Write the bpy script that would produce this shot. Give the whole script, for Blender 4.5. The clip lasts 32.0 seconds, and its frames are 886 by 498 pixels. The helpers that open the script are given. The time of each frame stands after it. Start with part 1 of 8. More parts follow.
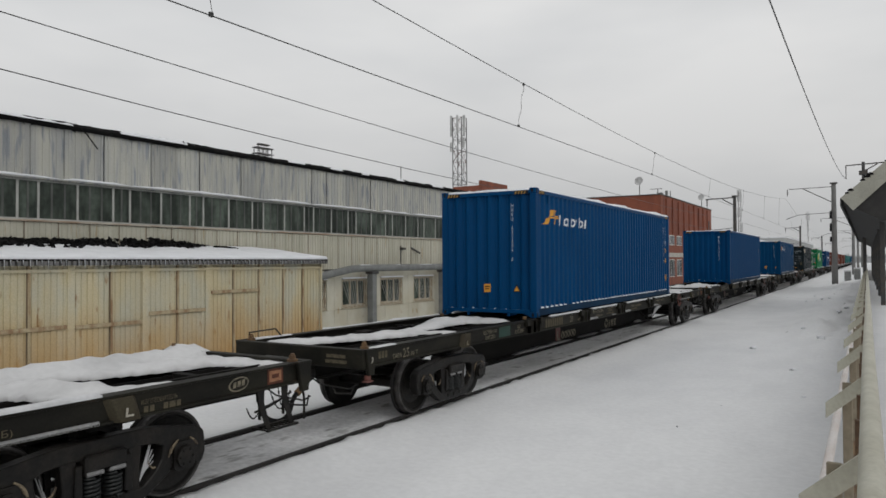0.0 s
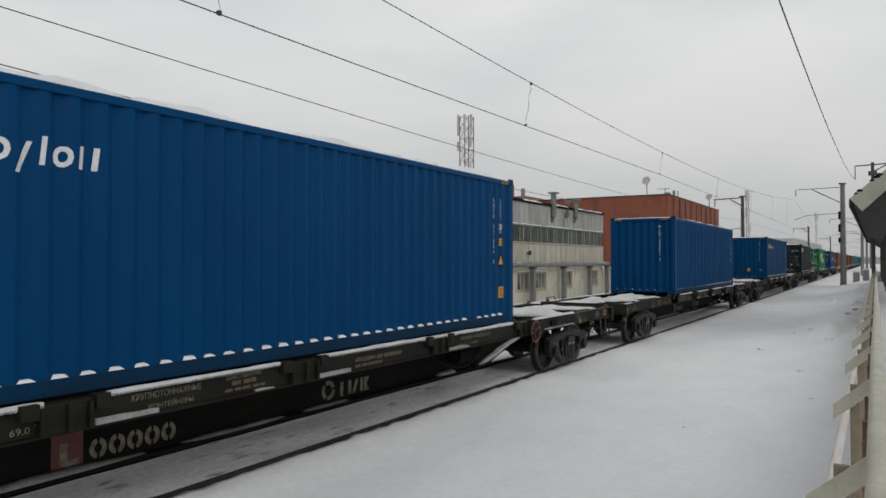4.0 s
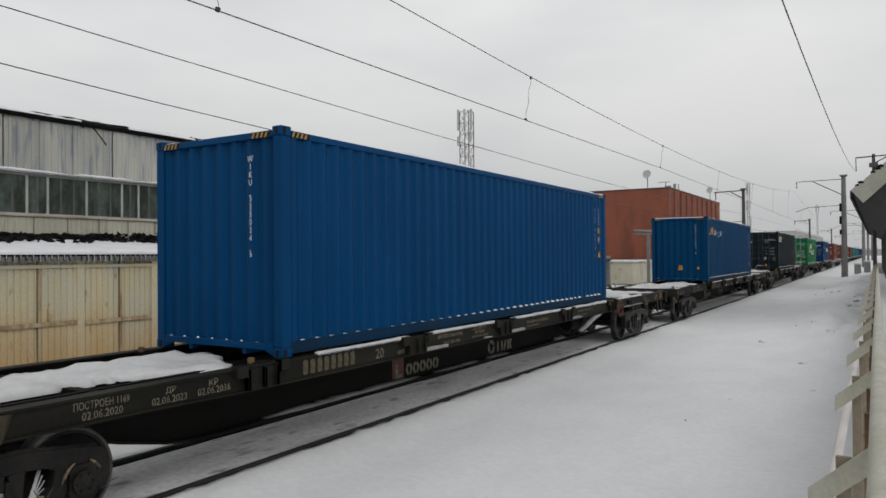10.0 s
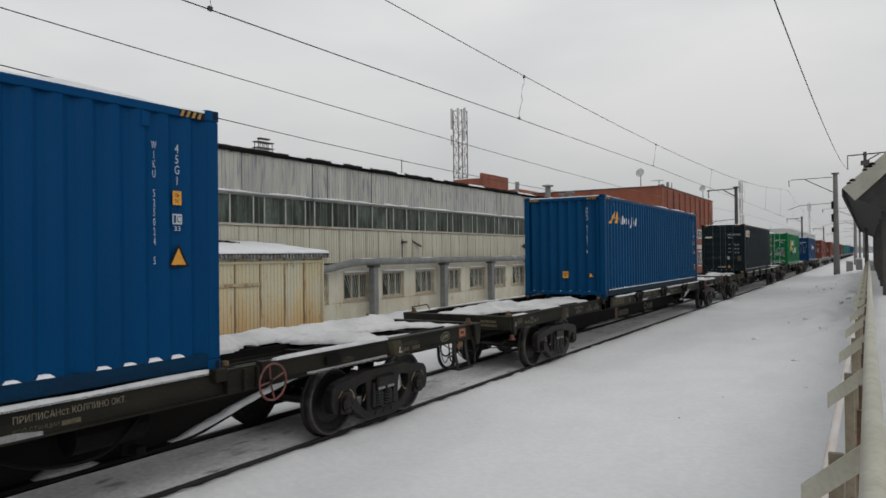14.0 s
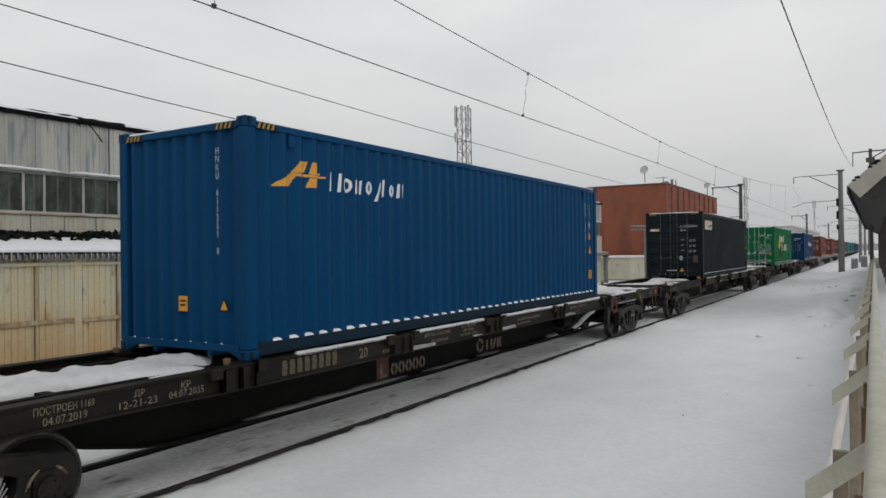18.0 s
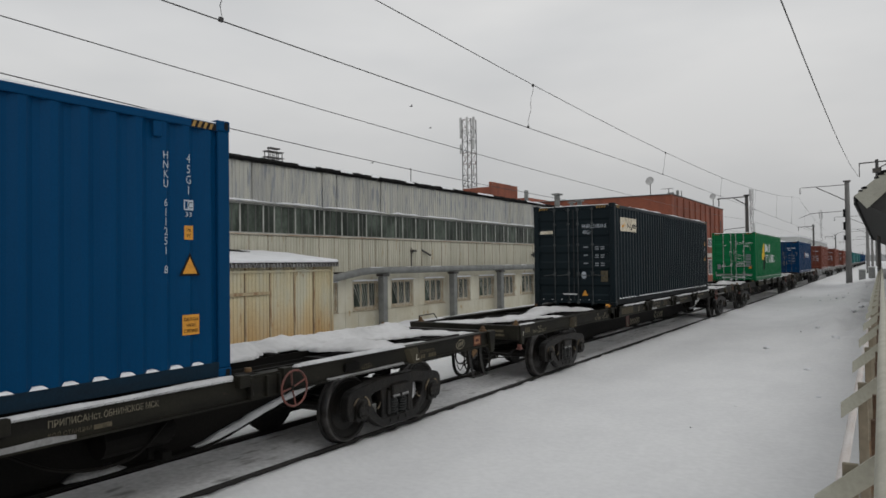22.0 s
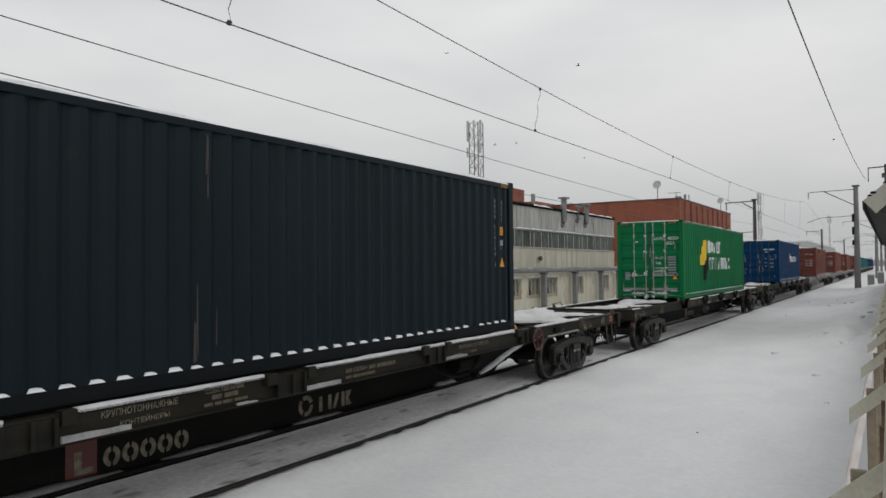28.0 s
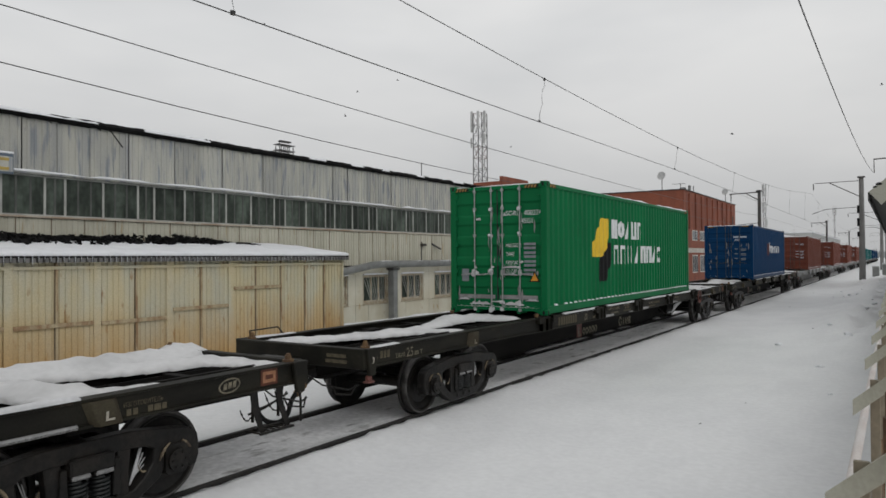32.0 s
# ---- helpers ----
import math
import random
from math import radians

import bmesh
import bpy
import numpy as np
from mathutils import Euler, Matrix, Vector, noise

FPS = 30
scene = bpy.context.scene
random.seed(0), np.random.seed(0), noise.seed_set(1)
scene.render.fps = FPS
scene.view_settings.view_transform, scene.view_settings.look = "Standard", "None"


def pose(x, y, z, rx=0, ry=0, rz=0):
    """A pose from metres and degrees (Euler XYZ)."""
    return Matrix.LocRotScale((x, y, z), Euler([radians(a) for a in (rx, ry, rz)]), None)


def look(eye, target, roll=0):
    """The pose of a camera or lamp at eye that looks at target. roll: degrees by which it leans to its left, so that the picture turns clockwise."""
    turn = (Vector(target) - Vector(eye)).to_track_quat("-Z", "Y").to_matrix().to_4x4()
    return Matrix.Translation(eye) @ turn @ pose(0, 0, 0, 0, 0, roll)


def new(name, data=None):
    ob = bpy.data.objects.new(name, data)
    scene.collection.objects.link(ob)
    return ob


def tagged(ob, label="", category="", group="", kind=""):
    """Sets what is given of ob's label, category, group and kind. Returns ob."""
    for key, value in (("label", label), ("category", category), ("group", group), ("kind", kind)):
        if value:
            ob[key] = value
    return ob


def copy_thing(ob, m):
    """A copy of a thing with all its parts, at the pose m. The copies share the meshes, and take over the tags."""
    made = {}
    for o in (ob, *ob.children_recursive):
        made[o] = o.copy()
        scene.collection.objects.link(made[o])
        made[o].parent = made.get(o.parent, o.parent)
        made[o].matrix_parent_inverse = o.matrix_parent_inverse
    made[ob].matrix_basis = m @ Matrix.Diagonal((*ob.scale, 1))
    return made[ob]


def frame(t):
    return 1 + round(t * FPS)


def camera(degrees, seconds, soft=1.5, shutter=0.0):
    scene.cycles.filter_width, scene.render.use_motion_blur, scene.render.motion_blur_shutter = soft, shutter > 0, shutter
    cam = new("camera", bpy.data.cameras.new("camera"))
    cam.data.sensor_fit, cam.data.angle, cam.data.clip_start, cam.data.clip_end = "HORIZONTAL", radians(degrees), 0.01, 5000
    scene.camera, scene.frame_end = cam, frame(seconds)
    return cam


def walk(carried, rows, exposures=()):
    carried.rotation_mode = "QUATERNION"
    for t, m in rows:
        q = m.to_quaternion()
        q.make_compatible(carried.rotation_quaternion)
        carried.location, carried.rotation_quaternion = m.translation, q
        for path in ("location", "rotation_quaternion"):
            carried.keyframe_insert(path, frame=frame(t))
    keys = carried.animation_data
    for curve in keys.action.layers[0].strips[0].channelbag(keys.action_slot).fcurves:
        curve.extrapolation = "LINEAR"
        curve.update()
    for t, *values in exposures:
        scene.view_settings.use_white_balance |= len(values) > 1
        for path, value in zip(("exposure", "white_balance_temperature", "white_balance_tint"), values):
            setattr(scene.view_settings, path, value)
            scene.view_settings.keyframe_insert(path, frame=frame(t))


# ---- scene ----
# World: y runs along the track away from the camera, x to the right of it, z = 0 about the snow.
cam = camera(64.63, 32.0, soft=1.6)
EYE_Z = 2.85
# seconds, yaw, pitch, roll of the hand-held camera, which stands in one spot on the platform
TURN = [(0, 31.186, 1.044, 0.282), (0.5, 31.34, 1.018, 0.15), (1, 31.565, 0.845, -0.034), (1.5, 31.599, 0.846, -0.027), 
        (2, 31.48, 0.893, 0.081), (2.5, 31.548, 0.803, -0.097), (3, 31.542, 0.835, -0.189), (3.5, 31.618, 0.946, -0.114), 
        (5.5, 31.831, 0.905, 0.151), (6, 31.739, 0.939, 0.276), (6.5, 31.84, 1.092, 0.364), (7, 31.886, 1.094, 0.291), 
        (7.5, 31.812, 0.97, 0.133), (8, 31.694, 1.004, 0.026), (8.5, 31.866, 0.846, 0.197), (9, 31.866, 0.617, 0.171), 
        (9.5, 31.954, 0.614, 0.414), (10, 31.795, 0.57, 0.461), (10.5, 31.631, 0.636, 0.466), (11, 31.641, 0.766, 0.47), 
        (11.5, 31.647, 0.705, 0.464), (12, 31.565, 0.623, 0.571), (12.5, 31.306, 0.75, 0.626), (13, 31.222, 0.615, 0.496), 
        (13.5, 31.436, 0.515, 0.556), (14, 31.301, 0.483, 0.669), (14.5, 31.184, 0.752, 0.654), (16.5, 31.472, 0.467, 0.646), 
        (17, 31.501, 0.569, 0.766), (17.5, 31.475, 0.416, 0.653), (18, 31.607, 0.268, 0.666), (18.5, 31.474, 0.652, 0.636), 
        (19, 31.667, 1.141, 0.728), (19.5, 31.693, 0.966, 0.548), (20, 31.626, 1.187, 0.509), (20.5, 31.923, 1.025, 0.282), 
        (21, 31.972, 0.85, 0.266), (21.5, 31.976, 0.846, 0.487), (22, 32.056, 1.207, 0.736), (22.5, 32.18, 1.154, 0.677), 
        (23, 32.003, 1.183, 0.642), (23.5, 32, 1.326, 0.773), (24, 31.817, 1.336, 0.807), (24.5, 32.01, 1.401, 0.769), 
        (26.5, 32.541, 1.443, 0.659), (27, 32.724, 1.373, 0.445), (27.5, 32.786, 1.434, 0.437), (28, 32.581, 1.473, 0.48), 
        (28.5, 32.4, 1.469, 0.377), (29, 32.406, 1.402, 0.163), (29.5, 32.76, 0.935, -0.056), (30, 32.818, 0.965, 0.277), 
        (30.5, 32.672, 1.111, 0.434), (31, 32.642, 1.149, 0.603), (31.5, 32.977, 0.96, 0.453), (32, 32.88, 0.727, 0.386)]
walk(cam, [(t, pose(0, 0, EYE_Z, 90 + p, r, a)) for t, a, p, r in TURN],
     exposures=[(0, -0.04), (1, -0.06), (2, -0.09), (3, -0.01), (6, 0.0), (7, -0.08), (8, -0.06), (9, -0.07), (10, 0.05), (11, 0.0), (13, -0.04), (14, -0.02), (17, -0.10), (18, 0.05), (19, 0.0), (20, -0.04), (22, -0.13), (23, -0.11), (24, -0.10), (26.5, 0.05), (27, 0.08), (28, 0.03), (30, 0.06), (31, -0.05), (32, -0.02)])

# ---- sky and light: a bright winter overcast ----
SUN_EL, SUN_AZ = 38, 120
world = bpy.data.worlds.new("overcast_sky")
scene.world = world
world.use_nodes = True
wn, wl = world.node_tree.nodes, world.node_tree.links
wn.clear()
w_out = wn.new("ShaderNodeOutputWorld")
w_bg = wn.new("ShaderNodeBackground")
w_sky = wn.new("ShaderNodeTexSky")
w_sky.sky_type = "NISHITA"
w_sky.sun_disc = False
w_sky.sun_elevation, w_sky.sun_rotation = radians(SUN_EL), radians(SUN_AZ)
w_sky.air_density, w_sky.dust_density = 1.0, 4.0
w_hsv = wn.new("ShaderNodeHueSaturation")
w_hsv.inputs["Saturation"].default_value = 0.10
w_hsv.inputs["Value"].default_value = 0.10
w_co = wn.new("ShaderNodeTexCoord")
w_map = wn.new("ShaderNodeMapping")
w_map.inputs["Scale"].default_value = (1.0, 1.0, 3.2)
w_noise = wn.new("ShaderNodeTexNoise")
w_noise.inputs["Scale"].default_value = 1.7
w_noise.inputs["Detail"].default_value = 4.0
w_ramp = wn.new("ShaderNodeValToRGB")
w_ramp.color_ramp.elements[0].position, w_ramp.color_ramp.elements[0].color = 0.32, (0.74, 0.757, 0.775, 1)
w_ramp.color_ramp.elements[1].position, w_ramp.color_ramp.elements[1].color = 0.68, (0.97, 0.972, 0.97, 1)
w_mix = wn.new("ShaderNodeMix")
w_mix.data_type = "RGBA"
w_mix.inputs["Factor"].default_value = 0.12
wl.new(w_co.outputs["Generated"], w_map.inputs["Vector"])
wl.new(w_map.outputs["Vector"], w_noise.inputs["Vector"])
wl.new(w_noise.outputs["Fac"], w_ramp.inputs["Fac"])
wl.new(w_sky.outputs["Color"], w_hsv.inputs["Color"])
wl.new(w_ramp.outputs["Color"], w_mix.inputs["A"])
wl.new(w_hsv.outputs["Color"], w_mix.inputs["B"])
w_sep = wn.new("ShaderNodeSeparateXYZ")
w_low = wn.new("ShaderNodeMapRange")
w_low.inputs["From Min"].default_value, w_low.inputs["From Max"].default_value = 0.0, 0.30
w_low.inputs["To Min"].default_value, w_low.inputs["To Max"].default_value = 0.70, 1.0
w_dim = wn.new("ShaderNodeVectorMath")
w_dim.operation = "SCALE"
wl.new(w_co.outputs["Generated"], w_sep.inputs["Vector"])
wl.new(w_sep.outputs["Z"], w_low.inputs["Value"])
wl.new(w_mix.outputs["Result"], w_dim.inputs[0])
wl.new(w_low.outputs["Result"], w_dim.inputs["Scale"])
wl.new(w_dim.outputs["Vector"], w_bg.inputs["Color"])
wl.new(w_bg.outputs["Background"], w_out.inputs["Surface"])
w_bg.inputs["Strength"].default_value = 0.86

sun = new("sun", bpy.data.lights.new("sun", "SUN"))
sun.data.energy, sun.data.angle, sun.data.color = 0.5, radians(40), (1.0, 0.98, 0.95)
sun.matrix_world = look((0, 0, 30), (-30 * math.sin(radians(SUN_AZ)), -30 * math.cos(radians(SUN_AZ)), 30 - 30 * math.tan(radians(SUN_EL))))

# ---- materials ----
def mat(name, base, rough=0.6, metal=0.0, other=None, amount=0.5, scale=(3, 3, 3), fine=40.0, grain=0.15,
        bump=0.1, lo=0.42, hi=0.62, third=None, third_at=0.62, third_scale=1.0, rand=0.0, world_space=False, spec=0.5, splash=None):
    """A surface of one base colour, patches of another, a third in rarer spots, fine grain and relief."""
    m = bpy.data.materials.new(name)
    m.use_nodes = True
    n, l = m.node_tree.nodes, m.node_tree.links
    b = n["Principled BSDF"]
    b.inputs["Roughness"].default_value, b.inputs["Metallic"].default_value = rough, metal
    b.inputs["Specular IOR Level"].default_value = spec
    co = n.new("ShaderNodeTexCoord")
    mp = n.new("ShaderNodeMapping")
    mp.inputs["Scale"].default_value = scale
    if world_space:
        geo = n.new("ShaderNodeNewGeometry")
        l.new(geo.outputs["Position"], mp.inputs["Vector"])
        source = geo.outputs["Position"]
    else:
        l.new(co.outputs["Object"], mp.inputs["Vector"])
        source = co.outputs["Object"]
    big = n.new("ShaderNodeTexNoise")
    big.inputs["Scale"].default_value, big.inputs["Detail"].default_value = 1.0, 6.0
    l.new(mp.outputs["Vector"], big.inputs["Vector"])
    small = n.new("ShaderNodeTexNoise")
    small.inputs["Scale"].default_value, small.inputs["Detail"].default_value = fine, 3.0
    l.new(source, small.inputs["Vector"])
    r1 = n.new("ShaderNodeMapRange")
    r1.inputs["From Min"].default_value, r1.inputs["From Max"].default_value = lo, hi
    r1.inputs["To Max"].default_value = amount
    l.new(big.outputs["Fac"], r1.inputs["Value"])
    mix = n.new("ShaderNodeMix")
    mix.data_type = "RGBA"
    o = other or tuple(c * 0.6 for c in base)
    mix.inputs["A"].default_value, mix.inputs["B"].default_value = (*base, 1), (*o, 1)
    l.new(r1.outputs["Result"], mix.inputs["Factor"])
    last = mix.outputs["Result"]
    if third:
        mp3 = n.new("ShaderNodeMapping")
        mp3.inputs["Scale"].default_value = tuple(s * third_scale for s in scale)
        mp3.inputs["Location"].default_value = (7.3, 2.1, 4.4)
        l.new(source, mp3.inputs["Vector"])
        n3 = n.new("ShaderNodeTexNoise")
        n3.inputs["Scale"].default_value, n3.inputs["Detail"].default_value = 1.6, 8.0
        l.new(mp3.outputs["Vector"], n3.inputs["Vector"])
        r3 = n.new("ShaderNodeMapRange")
        r3.inputs["From Min"].default_value, r3.inputs["From Max"].default_value = third_at, third_at + 0.1
        r3.inputs["To Max"].default_value = 0.85
        l.new(n3.outputs["Fac"], r3.inputs["Value"])
        mx3 = n.new("ShaderNodeMix")
        mx3.data_type = "RGBA"
        mx3.inputs["B"].default_value = (*third, 1)
        l.new(r3.outputs["Result"], mx3.inputs["Factor"])
        l.new(last, mx3.inputs["A"])
        last = mx3.outputs["Result"]
    if splash:
        # rust that has crept up from the foot of the sheets, in uneven tongues: colour, its top and its densest height
        sx = n.new("ShaderNodeSeparateXYZ")
        l.new(source, sx.inputs["Vector"])
        up = n.new("ShaderNodeMath")
        up.operation = "MULTIPLY_ADD"
        up.inputs[1].default_value = 1.6
        l.new(big.outputs["Fac"], up.inputs[0])
        l.new(sx.outputs["Z"], up.inputs[2])
        rs = n.new("ShaderNodeMapRange")
        rs.inputs["From Min"].default_value, rs.inputs["From Max"].default_value = splash[2] + 0.8, splash[1] + 0.8
        rs.inputs["To Min"].default_value, rs.inputs["To Max"].default_value = 0.9, 0.0
        l.new(up.outputs["Value"], rs.inputs["Value"])
        ms = n.new("ShaderNodeMix")
        ms.data_type = "RGBA"
        ms.inputs["B"].default_value = (*splash[0], 1)
        l.new(rs.outputs["Result"], ms.inputs["Factor"])
        l.new(last, ms.inputs["A"])
        last = ms.outputs["Result"]
    r2 = n.new("ShaderNodeMapRange")
    r2.inputs["From Min"].default_value, r2.inputs["From Max"].default_value = 0.25, 0.75
    r2.inputs["To Min"].default_value, r2.inputs["To Max"].default_value = 1 - grain, 1 + grain
    l.new(small.outputs["Fac"], r2.inputs["Value"])
    value = r2.outputs["Result"]
    if rand:
        info = n.new("ShaderNodeObjectInfo")
        rr = n.new("ShaderNodeMapRange")
        rr.inputs["To Min"].default_value, rr.inputs["To Max"].default_value = 1 - rand, 1 + rand
        l.new(info.outputs["Random"], rr.inputs["Value"])
        mul = n.new("ShaderNodeMath")
        mul.operation = "MULTIPLY"
        l.new(value, mul.inputs[0])
        l.new(rr.outputs["Result"], mul.inputs[1])
        value = mul.outputs["Value"]
    hs = n.new("ShaderNodeHueSaturation")
    l.new(last, hs.inputs["Color"])
    l.new(value, hs.inputs["Value"])
    l.new(hs.outputs["Color"], b.inputs["Base Color"])
    if bump:
        bp = n.new("ShaderNodeBump")
        bp.inputs["Strength"].default_value, bp.inputs["Distance"].default_value = bump, 0.01
        l.new(small.outputs["Fac"], bp.inputs["Height"])
        l.new(bp.outputs["Normal"], b.inputs["Normal"])
    return m


SNOW = mat("snow", (0.72, 0.725, 0.73), 0.85, other=(0.64, 0.645, 0.655), amount=0.5, scale=(0.8, 0.5, 0.5), fine=11, grain=0.05, bump=0.45, world_space=True)
SNOW_CLEAN = mat("loose_snow", (0.74, 0.75, 0.77), 0.85, other=(0.64, 0.65, 0.67), amount=0.6, scale=(2, 2, 2), fine=18, grain=0.05, bump=0.4)
SNOW_DIRTY = mat("dirty_snow", (0.69, 0.69, 0.695), 0.8, other=(0.50, 0.50, 0.505), amount=0.8, scale=(1.6, 0.5, 1), fine=12, grain=0.18, bump=0.5, third=(0.17, 0.165, 0.158), third_at=0.60, third_scale=1.6, world_space=True)
RAIL_STEEL = mat("rail_steel", (0.020, 0.018, 0.0165), 0.65, 0.1, other=(0.012, 0.011, 0.010), amount=0.8, scale=(8, 1, 8), fine=30)
TREAD = mat("wheel_tread", (0.10, 0.096, 0.092), 0.5, 0.8, other=(0.025, 0.023, 0.022), amount=0.7, scale=(6, 6, 6), fine=50)
CAST = mat("sooty_cast_steel", (0.0095, 0.009, 0.0085), 0.44, 0.1, other=(0.019, 0.0165, 0.014), amount=0.8, scale=(5, 5, 5), fine=26, grain=0.35, bump=0.7, third=(0.055, 0.042, 0.032), third_at=0.70, third_scale=1.6, spec=0.22)
WAGON = mat("olive_black_paint", (0.0172, 0.0162, 0.0115), 0.6, 0.0, other=(0.007, 0.0066, 0.0056), amount=0.8, scale=(2.5, 0.9, 3), fine=45, grain=0.18, bump=0.2, third=(0.045, 0.033, 0.022), third_at=0.66, third_scale=2, spec=0.15)
GUSSET = mat("worn_olive_brown_paint", (0.048, 0.042, 0.027), 0.65, other=(0.035, 0.028, 0.019), amount=0.8, scale=(5, 5, 5), fine=50, grain=0.2, bump=0.2, spec=0.15)
FROST = mat("rusty_rime", (0.20, 0.16, 0.105), 0.85, other=(0.045, 0.032, 0.022), amount=0.9, scale=(13, 13, 13), fine=50, grain=0.3, bump=0.3, lo=0.40, hi=0.60)
SLUSH = mat("thin_grey_slush", (0.27, 0.27, 0.27), 0.85, other=(0.16, 0.16, 0.158), amount=0.8, scale=(4, 2, 4), fine=30, grain=0.2, bump=0.4)
DULL_AMBER = mat("dirty_amber_stripe", (0.34, 0.20, 0.045), 0.65, other=(0.16, 0.11, 0.05), amount=0.8, scale=(12, 12, 12), bump=0)
DECK_SNOW = mat("settled_deck_snow", (0.57, 0.57, 0.572), 0.85, other=(0.45, 0.45, 0.452), amount=0.8, scale=(2.2, 1.4, 2), fine=11, grain=0.06, bump=0.3)
SNOW_GREY = mat("wind_blown_grey_snow", (0.56, 0.565, 0.575), 0.85, other=(0.44, 0.445, 0.455), amount=0.8, scale=(3, 3, 3), fine=22, grain=0.08, bump=0.4)
STENCIL_DIM = mat("worn_dim_stencil", (0.105, 0.09, 0.060), 0.75, other=(0.055, 0.048, 0.034), amount=0.9, scale=(14, 14, 14), fine=80, grain=0.3, bump=0, spec=0.15)
WAGON_BLACK = mat("black_girder_paint", (0.0078, 0.0075, 0.0070), 0.65, 0.0, other=(0.013, 0.0118, 0.0105), amount=0.8, scale=(2, 0.7, 3), fine=40, grain=0.2, bump=0.2, spec=0.05)
WAGON_GREY = mat("grey_wagon_paint", (0.25, 0.26, 0.26), 0.6, other=(0.16, 0.15, 0.14), amount=0.7, scale=(2, 0.6, 3), fine=40)
STENCIL = mat("faded_stencil_paint", (0.185, 0.162, 0.112), 0.7, other=(0.066, 0.060, 0.044), amount=0.8, scale=(9, 9, 9), fine=70, grain=0.2, bump=0)
STENCIL_WHITE = mat("dirty_white_stencil", (0.36, 0.335, 0.28), 0.7, other=(0.22, 0.20, 0.17), amount=0.7, scale=(7, 7, 7), fine=70, grain=0.2, bump=0)
RUST = mat("rusty_iron", (0.15, 0.088, 0.038), 0.8, other=(0.07, 0.038, 0.022), amount=0.8, scale=(9, 9, 9), fine=60, grain=0.3, bump=0.3)
SEAM_RUST = mat("faint_rust_seam", (0.050, 0.036, 0.030), 0.7, other=(0.016, 0.018, 0.021), amount=0.9, scale=(6, 6, 0.8), fine=40, grain=0.3)
RED_WHEEL = mat("faded_red_paint", (0.15, 0.048, 0.036), 0.65, other=(0.065, 0.032, 0.026), amount=0.7, scale=(9, 9, 9), fine=60)
RED_SIGN = mat("red_paint", (0.105, 0.020, 0.015), 0.6, other=(0.065, 0.017, 0.013), amount=0.6, scale=(8, 8, 8))
RED_DULL = mat("dull_red_label", (0.10, 0.035, 0.022), 0.7, other=(0.055, 0.026, 0.018), amount=0.7, scale=(9, 9, 9), bump=0, spec=0.2)
PLATE_ORANGE = mat("faded_orange_plate", (0.30, 0.15, 0.085), 0.7, other=(0.20, 0.095, 0.05), amount=0.7, scale=(9, 9, 9), bump=0, spec=0.2)
GREEN_PATCH = mat("dark_green_patch_paint", (0.006, 0.040, 0.028), 0.6, other=(0.006, 0.026, 0.019), amount=0.7, scale=(4, 4, 4))
RUBBER = mat("black_rubber", (0.010, 0.010, 0.010), 0.75, scale=(6, 6, 6), spec=0.15)
SPRING = mat("black_spring_steel", (0.010, 0.0115, 0.0112), 0.42, 0.2, scale=(8, 8, 8))


def paint(name, base, dark, light, gloss=0.07):
    return mat(name, base, 0.40, 0.0, other=dark, amount=0.55, scale=(0.9, 0.9, 0.35), fine=55, grain=0.06, bump=0.06, third=light, third_at=0.70, third_scale=2.5, spec=gloss)


BLUE = paint("blue_container_paint", (0.0004, 0.046, 0.138), (0.0004, 0.036, 0.112), (0.002, 0.056, 0.150))
BLUE_PALE = paint("faded_blue_container_paint", (0.0012, 0.045, 0.122), (0.0009, 0.036, 0.100), (0.004, 0.056, 0.135))
NAVY = paint("navy_container_paint", (0.0085, 0.0150, 0.0188), (0.0062, 0.0108, 0.0138), (0.020, 0.021, 0.022), 0.10)
WORN_BAR = mat("worn_dark_bar", (0.055, 0.062, 0.064), 0.55, 0.3, other=(0.02, 0.024, 0.026), amount=0.8, scale=(6, 6, 3))
GREEN = paint("green_container_paint", (0.006, 0.135, 0.048), (0.005, 0.10, 0.036), (0.012, 0.155, 0.065))
ROYAL = paint("royal_blue_container_paint", (0.003, 0.036, 0.104), (0.003, 0.027, 0.080), (0.008, 0.042, 0.11))
BROWN = paint("brown_container_paint", (0.145, 0.046, 0.031), (0.10, 0.034, 0.024), (0.16, 0.065, 0.05))
TEAL = paint("teal_container_paint", (0.035, 0.15, 0.15), (0.025, 0.11, 0.11), (0.05, 0.17, 0.17))
WHITE_MARK = mat("white_marking", (0.66, 0.67, 0.68), 0.6, other=(0.50, 0.52, 0.54), amount=0.5, scale=(5, 5, 5), bump=0)
PALE_MARK = mat("pale_blue_grey_marking", (0.42, 0.46, 0.50), 0.6, other=(0.30, 0.34, 0.40), amount=0.6, scale=(9, 9, 9), bump=0)
DIM_MARK = mat("dim_grey_marking", (0.20, 0.22, 0.24), 0.6, other=(0.13, 0.14, 0.16), amount=0.6, scale=(9, 9, 9), bump=0)
YELLOW = mat("amber_yellow_marking", (0.62, 0.30, 0.03), 0.6, other=(0.50, 0.22, 0.03), amount=0.6, scale=(5, 5, 5), bump=0)
LEMON = mat("yellow_emblem_paint", (0.70, 0.46, 0.02), 0.6, other=(0.55, 0.34, 0.02), amount=0.5, scale=(3, 3, 3), bump=0)
ORANGE = mat("orange_sticker", (0.62, 0.28, 0.025), 0.55, other=(0.46, 0.20, 0.025), amount=0.5, scale=(7, 7, 7), bump=0)
